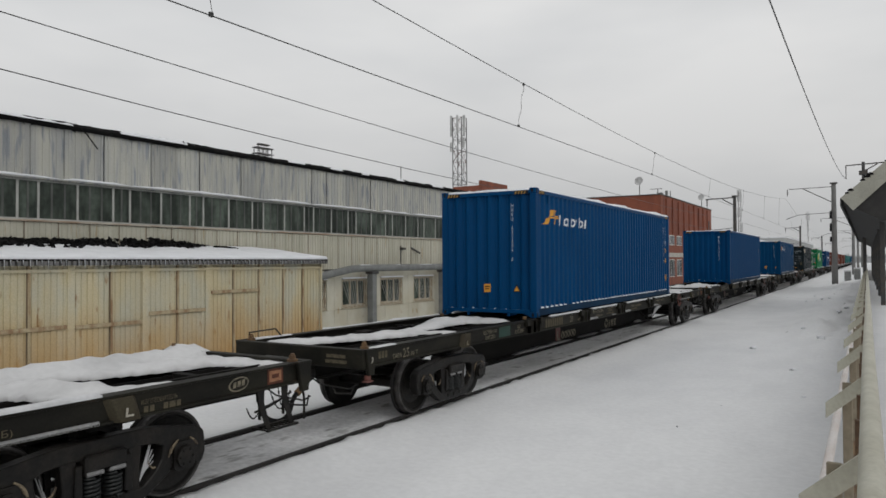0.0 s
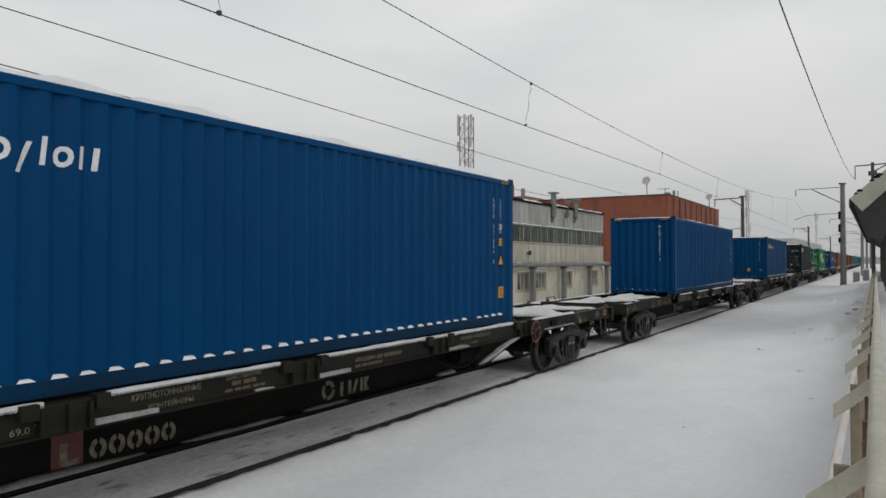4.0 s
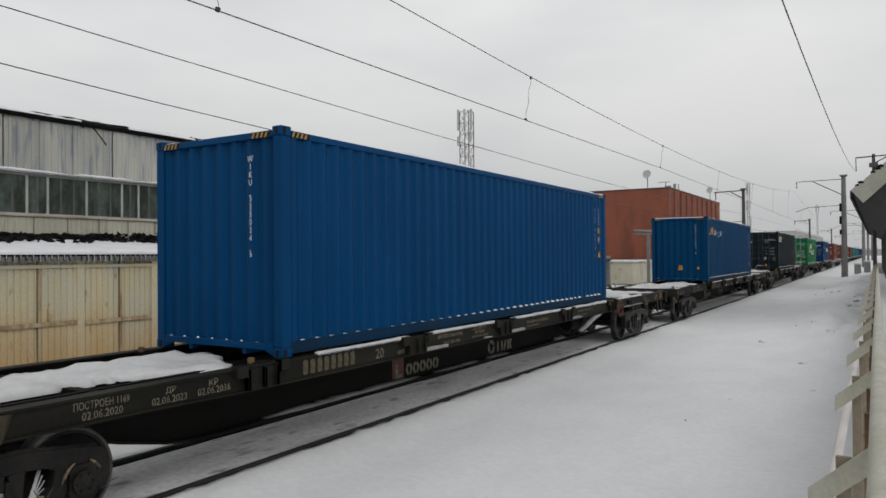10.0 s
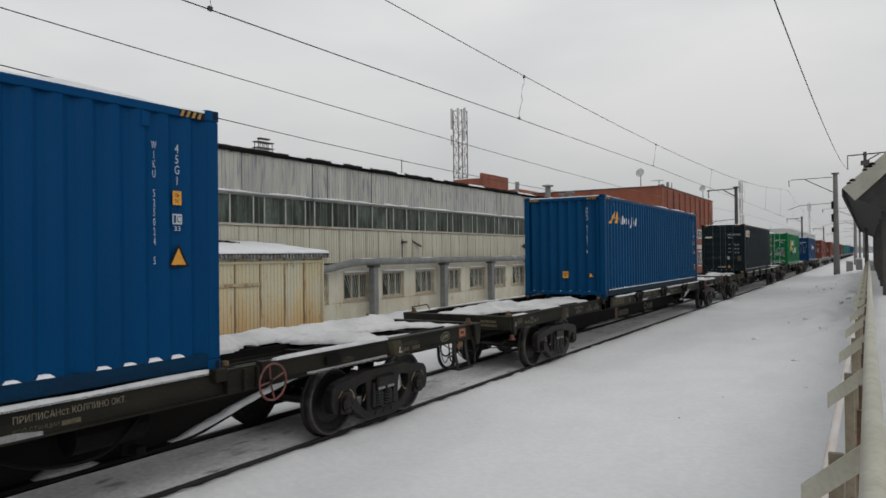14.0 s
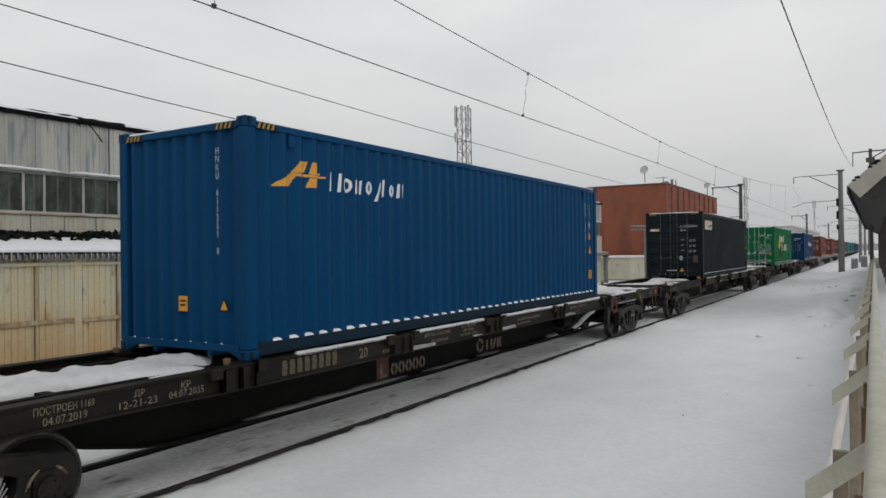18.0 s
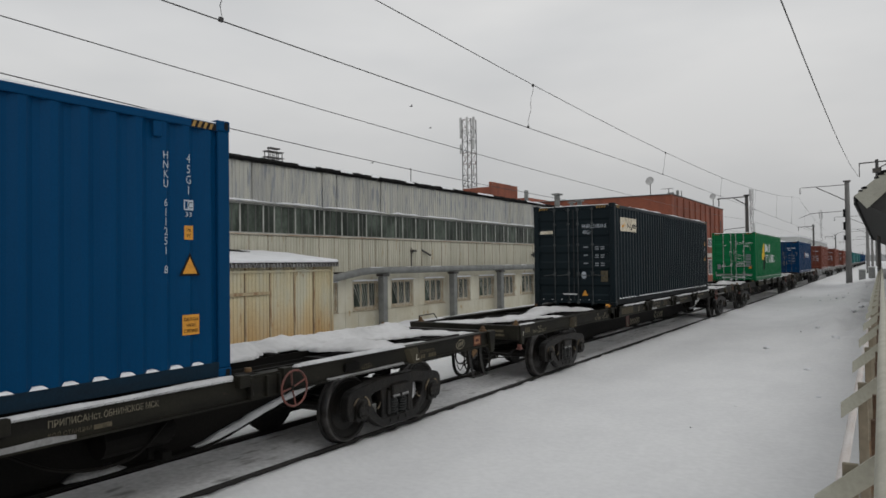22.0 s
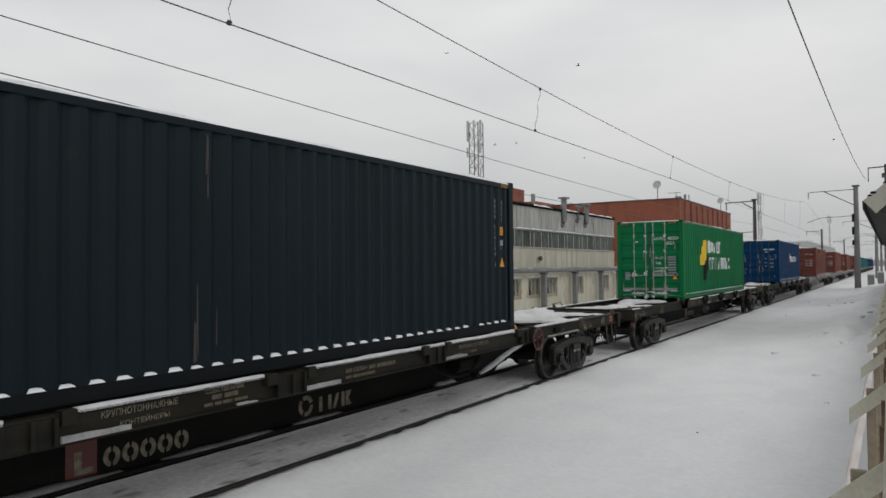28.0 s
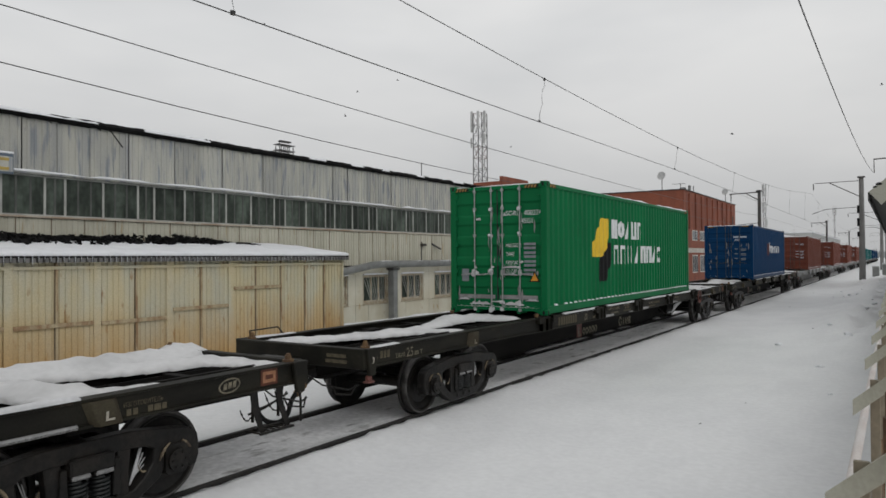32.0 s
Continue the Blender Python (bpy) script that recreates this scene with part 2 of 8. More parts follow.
BLACK_MARK = mat("black_marking", (0.009, 0.009, 0.010), 0.6, scale=(6, 6, 6), bump=0, spec=0.15)
STICKER = mat("weathered_cream_sticker", (0.62, 0.57, 0.46), 0.7, other=(0.40, 0.34, 0.25), amount=0.8, scale=(5, 5, 5), bump=0.1)
GALV = mat("galvanised_bar", (0.42, 0.43, 0.43), 0.45, 0.7, other=(0.20, 0.20, 0.20), amount=0.6, scale=(9, 9, 9))
GASKET = mat("door_gasket", (0.02, 0.022, 0.024), 0.8, scale=(9, 9, 9))

CLAD_UPPER = mat("streaked_grey_cladding", (0.42, 0.415, 0.37), 0.65, 0.0, other=(0.315, 0.322, 0.315), amount=0.8, scale=(1.2, 2.2, 0.32), fine=30, grain=0.09, bump=0.12, lo=0.40, hi=0.60, third=(0.215, 0.235, 0.260), third_at=0.545, third_scale=1.7, rand=0.12, world_space=True)
CLAD_LOWER = mat("cream_profiled_cladding", (0.47, 0.455, 0.375), 0.65, other=(0.38, 0.365, 0.29), amount=0.8, scale=(2, 3, 0.4), fine=30, grain=0.08, bump=0.12, third=(0.33, 0.24, 0.13), third_at=0.62, third_scale=1.4, rand=0.05, world_space=True)
WALL_LOW = mat("whitewashed_wall_panel", (0.54, 0.52, 0.43), 0.75, other=(0.46, 0.425, 0.32), amount=0.8, scale=(1.2, 1.2, 0.7), fine=25, grain=0.07, bump=0.25, third=(0.36, 0.25, 0.13), third_at=0.61, third_scale=1.5, rand=0.05, world_space=True)
SHED_SHEET = mat("rust_streaked_cream_sheet", (0.515, 0.450, 0.290), 0.65, other=(0.470, 0.455, 0.360), amount=0.9, scale=(1.3, 1.2, 0.45), fine=30, grain=0.12, bump=0.15, lo=0.42, hi=0.60, third=(0.27, 0.15, 0.06), third_at=0.625, third_scale=2.4, rand=0.05, world_space=True, splash=((0.42, 0.255, 0.095), 1.75, 0.1))
SEAM = mat("rusted_panel_seam", (0.115, 0.082, 0.048), 0.75, other=(0.22, 0.155, 0.085), amount=0.8, scale=(3, 3, 1.5))
SIGN_GREY = mat("grey_blue_sign_paint", (0.10, 0.13, 0.17), 0.6, other=(0.06, 0.075, 0.10), amount=0.7, scale=(3, 3, 3))
SIGN_YELLOW = mat("faded_yellow_sign_paint", (0.42, 0.31, 0.08), 0.65, other=(0.30, 0.21, 0.07), amount=0.7, scale=(4, 4, 4))
SHED_END = mat("grey_green_sheet", (0.40, 0.385, 0.31), 0.65, other=(0.34, 0.31, 0.23), amount=0.7, scale=(2, 2, 0.4), fine=30, grain=0.08, bump=0.12, world_space=True)
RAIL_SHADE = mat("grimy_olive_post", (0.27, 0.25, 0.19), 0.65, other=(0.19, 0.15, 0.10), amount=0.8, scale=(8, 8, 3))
SHED_RUST = mat("rusted_frame", (0.40, 0.33, 0.21), 0.8, other=(0.22, 0.12, 0.055), amount=0.8, scale=(6, 6, 2), fine=40, grain=0.2, bump=0.3)
BITUMEN = mat("torn_black_roofing_felt", (0.008, 0.008, 0.0082), 0.9, other=(0.016, 0.0155, 0.015), amount=0.6, scale=(5, 5, 5), fine=40, grain=0.3, bump=0.5, spec=0.1)
PIPE_GREY = mat("grey_lagged_pipe", (0.19, 0.197, 0.19), 0.65, 0.1, other=(0.12, 0.124, 0.12), amount=0.7, scale=(3, 3, 3), fine=35, bump=0.2)
WIN_FRAME = mat("aged_white_window_frame", (0.55, 0.55, 0.52), 0.6, other=(0.42, 0.40, 0.34), amount=0.6, scale=(5, 5, 5))
CASING = mat("rust_stained_window_casing", (0.42, 0.38, 0.29), 0.65, other=(0.26, 0.19, 0.115), amount=0.8, scale=(5, 5, 5))
WIN_WOOD = mat("brown_window_frame", (0.44, 0.385, 0.285), 0.65, other=(0.29, 0.21, 0.13), amount=0.7, scale=(6, 6, 6))
BRICK = mat("red_brick_wall", (0.235, 0.073, 0.041), 0.85, other=(0.155, 0.050, 0.031), amount=0.9, scale=(0.9, 0.9, 0.22), fine=9, grain=0.28, bump=0.3, world_space=True)
PLINTH = mat("pale_render", (0.50, 0.48, 0.43), 0.85, other=(0.38, 0.36, 0.32), amount=0.6, scale=(1, 1, 1), fine=20)
CONCRETE = mat("weathered_concrete", (0.17, 0.168, 0.162), 0.85, other=(0.11, 0.108, 0.105), amount=0.7, scale=(2, 2, 0.7), fine=30, grain=0.12, bump=0.3)
DARK_STEEL = mat("dark_weathered_steel", (0.055, 0.055, 0.056), 0.6, 0.3, other=(0.09, 0.075, 0.06), amount=0.7, scale=(4, 4, 4))
WIRE = mat("catenary_wire", (0.05, 0.05, 0.05), 0.5, 0.4, scale=(1, 1, 1), bump=0)
TOWER_STEEL = mat("galvanised_lattice", (0.09, 0.09, 0.092), 0.5, 0.2, other=(0.14, 0.135, 0.13), amount=0.6, scale=(1, 1, 1))
TOWER_RED = mat("faded_red_lattice", (0.125, 0.068, 0.058), 0.6, 0.2, scale=(1, 1, 1))
WHITE_PLASTIC = mat("pale_antenna_plastic", (0.44, 0.44, 0.435), 0.5, scale=(2, 2, 2))
RAILING = mat("cream_railing_paint", (0.40, 0.39, 0.32), 0.55, other=(0.32, 0.305, 0.24), amount=0.7, scale=(8, 8, 8), fine=60, grain=0.1, bump=0.15, third=(0.26, 0.13, 0.07), third_at=0.68, third_scale=1.5)
RAILING_PIPE = mat("whitish_pipe_with_rust", (0.60, 0.57, 0.55), 0.6, other=(0.50, 0.42, 0.38), amount=0.6, scale=(9, 3, 9), fine=60, grain=0.10, bump=0.2, third=(0.22, 0.10, 0.06), third_at=0.70)
CANOPY_PAINT = mat("pale_green_grey_fascia", (0.33, 0.325, 0.275), 0.6, other=(0.27, 0.265, 0.22), amount=0.6, scale=(2, 2, 2))
# dark boards; the same near-black also paints the shade of rooms and openings
SOFFIT_AND_VOID = mat("dark_soffit_boards", (0.030, 0.029, 0.027), 0.8, other=(0.018, 0.0175, 0.017), amount=0.7, scale=(3, 3, 3))
FAR_WALL = mat("far_pale_cladding", (0.42, 0.43, 0.42), 0.8, other=(0.34, 0.35, 0.35), amount=0.6, scale=(0.2, 0.2, 0.2), world_space=True)
# woods lightened to grey: the haze of distance is in the colour
WOODS = mat("bare_winter_woods", (0.24, 0.245, 0.25), 0.95, other=(0.30, 0.305, 0.31), amount=0.6, scale=(0.2, 0.2, 0.2), fine=2, world_space=True)
BIRD = mat("dark_feathers", (0.02, 0.02, 0.022), 0.8, scale=(9, 9, 9))


def glass_mat(name, tint, rough=0.08):
    # the paler patches of the tint stand in for reflections in the panes
    m = mat(name, tint, rough, 0.0, other=tuple(c * 2.8 for c in tint), amount=0.85, scale=(1.5, 2.4, 0.7), fine=6, grain=0.25, bump=0, world_space=True, spec=0.15, rand=0.35)
    return m


GLASS = glass_mat("dusty_dark_window_glass", (0.032, 0.0395, 0.0325), 0.22)
STRIP_FRAME = mat("weathered_strip_frame", (0.38, 0.385, 0.36), 0.65, other=(0.25, 0.25, 0.235), amount=0.7, scale=(2, 2, 3), world_space=True)
STRIP_SILL = mat("rust_lined_sill", (0.44, 0.40, 0.33), 0.7, other=(0.27, 0.17, 0.10), amount=0.8, scale=(2, 1.2, 3), fine=20, grain=0.2, world_space=True)
SASH_DIM = mat("dull_grey_sash", (0.105, 0.11, 0.10), 0.7, other=(0.045, 0.047, 0.045), amount=0.7, scale=(2, 2, 1))
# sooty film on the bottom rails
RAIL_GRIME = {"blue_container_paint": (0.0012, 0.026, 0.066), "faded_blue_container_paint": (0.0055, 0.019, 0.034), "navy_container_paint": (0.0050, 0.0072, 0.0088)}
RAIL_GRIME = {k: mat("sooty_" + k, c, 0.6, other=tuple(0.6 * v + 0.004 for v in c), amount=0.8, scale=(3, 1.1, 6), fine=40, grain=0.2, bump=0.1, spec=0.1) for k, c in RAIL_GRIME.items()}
GLASS_FAR = glass_mat("grey_window_glass", (0.10, 0.105, 0.11), 0.2)


# ---- mesh helpers ----
def box(bm, x0, x1, y0, y1, z0, z1):
    v = [bm.verts.new(p) for p in ((x0, y0, z0), (x1, y0, z0), (x1, y1, z0), (x0, y1, z0), (x0, y0, z1), (x1, y0, z1), (x1, y1, z1), (x0, y1, z1))]
    for f in ((3, 2, 1, 0), (4, 5, 6, 7), (0, 1, 5, 4), (1, 2, 6, 5), (2, 3, 7, 6), (3, 0, 4, 7)):
        bm.faces.new([v[i] for i in f])
    return v


def bevelled(bm, width=0.01, segments=1):
    bmesh.ops.bevel(bm, geom=list(bm.edges), offset=width, segments=segments, affect="EDGES", clamp_overlap=True)
    return bm


def prism(bm, outline, axis, a, b):
    """An outline of (u, v) pairs pushed along an axis from a to b. x: (y, z); y: (x, z); z: (x, y)."""
    def at(u, v, w):
        return {"x": (w, u, v), "y": (u, w, v), "z": (u, v, w)}[axis]
    lo = [bm.verts.new(at(u, v, a)) for u, v in outline]
    hi = [bm.verts.new(at(u, v, b)) for u, v in outline]
    n = len(outline)
    bm.faces.new(lo[::-1])
    bm.faces.new(hi)
    for i in range(n):
        bm.faces.new((lo[i], lo[(i + 1) % n], hi[(i + 1) % n], hi[i]))


def rod(bm, p, q, r, seg=8, r2=None):
    """A round bar from p to q."""
    p, q = Vector(p), Vector(q)
    d = q - p
    m = Matrix.Translation((p + q) / 2) @ d.to_track_quat("Z", "Y").to_matrix().to_4x4()
    bmesh.ops.create_cone(bm, cap_ends=True, segments=seg, radius1=r, radius2=r if r2 is None else r2, depth=d.length, matrix=m)


def tube(bm, points, r, seg=6):
    """A round bar along a line of points."""
    pts = [Vector(p) for p in points]
    rings = []
    for i, p in enumerate(pts):
        d = (pts[min(i + 1, len(pts) - 1)] - pts[max(i - 1, 0)]).normalized()
        side = d.cross(Vector((0, 0, 1)))
        if side.length < 0.05:
            side = d.cross(Vector((1, 0, 0)))
        side.normalize()
        up = side.cross(d)
        rings.append([bm.verts.new(p + r * (math.cos(k * 2 * math.pi / seg) * side + math.sin(k * 2 * math.pi / seg) * up)) for k in range(seg)])
    for a, b in zip(rings, rings[1:]):
        for k in range(seg):
            bm.faces.new((a[k], a[(k + 1) % seg], b[(k + 1) % seg], b[k]))
    bm.faces.new(rings[0][::-1])
    bm.faces.new(rings[-1])


def smooth_line(points, steps=5):
    """A rounded line through the points."""
    p = [Vector(q) for q in points]
    p = [2 * p[0] - p[1]] + p + [2 * p[-1] - p[-2]]
    out = []
    for i in range(1, len(p) - 2):
        for k in range(steps):
            t = k / steps
            a, b, c, d = p[i - 1], p[i], p[i + 1], p[i + 2]
            out.append(0.5 * (2 * b + (c - a) * t + (2 * a - 5 * b + 4 * c - d) * t * t + (3 * b - a - 3 * c + d) * t ** 3))
    return out + [p[-2]]


def lathe(bm, profile, seg=32):
    """A profile of (x, radius) turned about the x axis."""
    rings = []
    for x, r in profile:
        rings.append([bm.verts.new((x, r * math.cos(k * 2 * math.pi / seg), r * math.sin(k * 2 * math.pi / seg))) for k in range(seg)])
    for a, b in zip(rings, rings[1:]):
        for k in range(seg):
            bm.faces.new((a[k], a[(k + 1) % seg], b[(k + 1) % seg], b[k]))
    bm.faces.new(rings[0][::-1])
    bm.faces.new(rings[-1])


def finish(name, bm, material, smooth=False):
    me = bpy.data.meshes.new(name)
    bmesh.ops.recalc_face_normals(bm, faces=bm.faces)
    bm.to_mesh(me)
    bm.free()
    me.materials.append(material)
    if smooth:
        for poly in me.polygons:
            poly.use_smooth = True
    return me


def part(name, bm, material, parent, label="", smooth=False, at=None):
    ob = new(name, finish(name, bm, material, smooth))
    ob.parent = parent
    if at is not None:
        ob.matrix_basis = at
    if label:
        ob["label"] = label
    return ob


def split(name, bm, material, parent, label="", smooth=False):
    """Each loose piece of the mesh becomes a part of its own."""
    out, left = [], set(bm.verts)
    while left:
        seed = next(v for v in bm.verts if v in left)
        group, todo = {seed}, [seed]
        while todo:
            for e in todo.pop().link_edges:
                for v in e.verts:
                    if v not in group:
                        group.add(v)
                        todo.append(v)
        left -= group
        one, twin = B(), {}
        for v in bm.verts:
            if v in group:
                twin[v] = one.verts.new(v.co)
        for f in bm.faces:
            if f.verts[0] in group:
                one.faces.new([twin[v] for v in f.verts])
        out.append(part(name, one, material, parent, label, smooth))
    bm.free()
    return out


def again(ob, at, parent=None):
    """The same piece once more on the same mesh."""
    o = new(ob.name.split(".")[0], ob.data)
    o.parent = parent or ob.parent
    o.matrix_basis = at
    if "label" in ob:
        o["label"] = ob["label"]
    return o


def thing(name, bm, material, label, category, group="", kind="", smooth=False, at=None):
    ob = new(name, finish(name, bm, material, smooth))
    if at is not None:
        ob.matrix_basis = at
    return tagged(ob, label, category, group, kind)


def base(name, m, label, category, group="", kind=""):
    ob = new(name)
    ob.empty_display_size = 0.2
    ob.matrix_basis = m
    return tagged(ob, label, category, group, kind)


B = bmesh.new


def boxes(*rows):
    bm = B()
    for r in rows:
        box(bm, *r)
    return bm


SIDE = Matrix(((0, 0, 1, 0), (1, 0, 0, 0), (0, 1, 0, 0), (0, 0, 0, 1)))   # a sheet that faces +x, read along +y
END = Matrix(((1, 0, 0, 0), (0, 0, -1, 0), (0, 1, 0, 0), (0, 0, 0, 1)))   # a sheet that faces -y, read along +x


def letters(text, height, width, material, parent, m, name="lettering", label="", stacked=False, shift=None):
    """Painted characters, scaled to a height and an overall width, on a face given by m."""
    cu = bpy.data.curves.new(name, "FONT")
    cu.body = "\n".join(text) if stacked else text
    cu.extrude = 0.0008
    cu.resolution_u = 2
    cu.space_line = 0.86
    if stacked:
        cu.align_x = "CENTER"
    tmp = bpy.data.objects.new("tmp", cu)
    scene.collection.objects.link(tmp)
    me = bpy.data.meshes.new_from_object(tmp.evaluated_get(bpy.context.evaluated_depsgraph_get()))
    bpy.data.objects.remove(tmp)
    n = len(me.vertices)
    co = np.empty(n * 3)
    me.vertices.foreach_get("co", co)
    co = co.reshape(-1, 3)
    lo, hi = co.min(0), co.max(0)
    co[:, 0] = (co[:, 0] - lo[0]) / max(hi[0] - lo[0], 1e-6) * width
    co[:, 1] = (co[:, 1] - lo[1]) / max(hi[1] - lo[1], 1e-6) * height
    co[:, 2] -= lo[2]
    me.vertices.foreach_set("co", co.ravel())
    me.materials.clear()
    me.materials.append(material)
    ob = new(name, me)
    ob.parent = parent
    ob.matrix_basis = m
    if label:
        ob["label"] = label
    return ob


def plate(outline, depth=0.0016):
    bm = B()
    prism(bm, outline, "z", 0, depth)
    return bm


def rect(w, h, x=0.0, y=0.0):
    return [(x, y), (x + w, y), (x + w, y + h), (x, y + h)]


def snow_heap(x0, x1, y0, y1, z, high, step, seed, cover=0.45, edge=0.12):
    """An uneven blanket of snow with a ragged border over a rectangle."""
    bm = B()
    nx, ny = max(2, int((x1 - x0) / step)), max(2, int((y1 - y0) / step))
    grid = {}
    for i in range(nx + 1):
        for j in range(ny + 1):
            x, y = x0 + (x1 - x0) * i / nx, y0 + (y1 - y0) * j / ny
            d = min(x - x0, x1 - x, y - y0, y1 - y) / edge
            big = noise.noise(Vector((x * 0.9 + seed, y * 0.8, seed * 3.1))) * 0.5 + 0.5
            small = noise.noise(Vector((x * 5 + seed, y * 3.4, 5.5))) * 0.5 + 0.5
            m = min(1.0, max(0.0, d)) * 0.7 + big * 0.6 + small * 0.34 - cover - 0.23
            grid[i, j] = (x, y, m, big, small)
    top = {}
    for k, (x, y, m, big, small) in grid.items():
        lift = max(0.0, min(1.0, m * 2.2))
        top[k] = (bm.verts.new((x, y, z + 0.004 + high * lift ** 0.6 * (0.40 + 0.70 * big + 0.32 * small))), m)
    for i in range(nx):
        for j in range(ny):
            q = [top[i, j], top[i + 1, j], top[i + 1, j + 1], top[i, j + 1]]
            if sum(1 for v in q if v[1] > 0) >= 2:
                bm.faces.new([v[0] for v in q])
    ring = [e for e in bm.edges if e.is_boundary]
    out = bmesh.ops.extrude_edge_only(bm, edges=ring)
    for v in out["geom"]:
        if isinstance(v, bmesh.types.BMVert):
            v.co.z = z - 0.02
    bmesh.ops.delete(bm, geom=[v for v in bm.verts if not v.link_faces], context="VERTS")
    return bm

# ---- ground, track, platform ----
RAIL_TOP, TRACK_X, GAUGE = 0.25, -7.48, 1.60
TRACK2_X = -13.5
GROUND_Z = 0.12


def ground_height(x, y):
    z = GROUND_Z + 0.035 * noise.noise(Vector((x * 0.5, y * 0.22, 1.0))) + 0.012 * noise.noise(Vector((x * 2.1, y * 1.7, 4.0)))
    heap = math.exp(-(max(0.0, -0.9 - x) / 1.9) ** 2) * min(1.0, max(0.0, (y - 16) / 14)) * max(0.0, min(1.0, (150 - y) / 60))
    z += heap * (0.40 + 0.22 * noise.noise(Vector((x * 0.9, y * 0.35, 9.0))) + 0.20 * noise.noise(Vector((x * 2.4, y * 1.2, 2.0))) + 0.15 * noise.noise(Vector((x * 5.5, y * 2.6, 6.0))))
    z -= 0.20 * min(1.0, max(0.0, (-15.4 - x) / 1.2))
    off = min(abs(x - TRACK_X), abs(x - TRACK2_X))
    if off < 1.8:
        k = min(1.0, (1.8 - off) / 0.8)
        z = z * (1 - k) + (0.240 + 0.012 * noise.noise(Vector((x * 2, y * 1.4, 7)))) * k
    if 0.84 < off < 1.7 and y < 60:
        z += 0.030 * noise.noise(Vector((x * 5.0, y * 3.2, 3.0))) + 0.018 * noise.noise(Vector((x * 11.0, y * 7.0, 8.0)))
    if off < 0.84:
        z = 0.06
    return z


def make_ground():
    xs = [-1500, -600, -250, -120, -60, -40, -30, -24, -20, -18, -16.5, -15.3, -14.8, -14.345, -14.335, -13.5, -12.665, -12.655, -12.2, -11.6, -10.5, -9.6, -9.2, -8.8, -8.325, -8.315, -7.48, -6.645, -6.635, -6.56, -6.48, -6.40, -6.32]
    xs += [-6.2 + 0.22 * i for i in range(28)] + [0.3, 1.5, 4, 8, 15, 30, 60, 150, 400, 1500]
    ys = [-1500, -400, -120, -50, -25, -12, -5, 0, 2, 4] + [4.5 + 0.12 * i for i in range(130)] + [20.1 + 0.3 * i for i in range(33)] + [30 + 0.75 * i for i in range(90)]
    ys += [98 + 3 * i for i in range(30)] + [190, 210, 240, 280, 340, 420, 600, 900, 1500, 3000]
    verts = [(x, y, ground_height(x, y)) for y in ys for x in xs]
    n = len(xs)
    faces = [(j * n + i, j * n + i + 1, (j + 1) * n + i + 1, (j + 1) * n + i) for j in range(len(ys) - 1) for i in range(n - 1)]
    me = bpy.data.meshes.new("ground")
    me.from_pydata(verts, [], faces)
    me.materials.append(SNOW)
    for poly in me.polygons:
        poly.use_smooth = True
    return tagged(new("ground", me), "trodden grey-white snow beside the railway track", "snow", kind="structure")


make_ground()


def rail_profile():
    return [(-0.075, -0.18), (0.075, -0.18), (0.075, -0.165), (0.012, -0.145), (0.010, -0.045), (0.036, -0.035), (0.036, -0.004), (0.026, 0.0),
            (-0.026, 0.0), (-0.036, -0.004), (-0.036, -0.035), (-0.010, -0.045), (-0.012, -0.145), (-0.075, -0.165)]


def make_track(cx, tag):
    bed = B()
    ys = [-40 + 0.5 * i for i in range(200)] + [60 + 4 * i for i in range(100)]
    xs = [-0.79, -0.755, -0.70, -0.62, -0.5, -0.25, 0.0, 0.25, 0.5, 0.62, 0.70, 0.755, 0.79]
    top = [0.15, 0.185, 0.19, 0.205, 0.205, 0.20, 0.205, 0.20, 0.205, 0.205, 0.205, 0.205, 0.17]
    rows = []
    for y in ys:
        rows.append([bed.verts.new((cx + x, y, z + 0.025 + (0.018 * noise.noise(Vector((x * 3, y * 1.3, cx))) + 0.02 * noise.noise(Vector((x * 0.9, y * 0.5, cx + 3))) if abs(abs(x) - 0.8) > 0.06 else 0))) for x, z in zip(xs, top)])
    for a, b in zip(rows, rows[1:]):
        for i in range(len(xs) - 1):
            bed.faces.new((a[i], a[i + 1], b[i + 1], b[i]))
    thing("trackbed", bed, SNOW_DIRTY, "packed dirty grey snow and ice between the rails", "trackbed", kind="structure", smooth=True)
    for side in (-1, 1):
        bm = B()
        prism(bm, [(cx + side * GAUGE / 2 + u, RAIL_TOP + 0.03 + v) for u, v in rail_profile()], "y", -40, 460)
        thing("rail", bm, RAIL_STEEL, "dark steel rail half sunk in dirty snow", "rail", "rails of the " + tag, "structure")


make_track(TRACK_X, "near track")
make_track(TRACK2_X, "far track")

# lumps of ice and small dark stones thrown out of the track bed
random.seed(4)
for k in range(20):
    y = 4 + 70 * random.random() ** 1.5
    x = random.choice((-6.2 + 4.5 * random.random(), -3.0 + 2.2 * random.random(), TRACK_X + random.uniform(-0.6, 0.6)))
    bm = B()
    r = random.uniform(0.009, 0.022) * (2.0 if y > 20 else 1)
    bmesh.ops.create_icosphere(bm, subdivisions=1, radius=r)
    for v in bm.verts:
        v.co *= random.uniform(0.7, 1.2)
        v.co.z *= 0.6
    z = 0.16 if abs(x - TRACK_X) < 1.1 else ground_height(x, y)
    thing("clod", bm, BITUMEN if k % 3 else SNOW_DIRTY, "small dark clod lying on the snow", "clod", "clods on the snow", at=pose(x, y, z + r * 0.25, 0, 0, random.random() * 360))
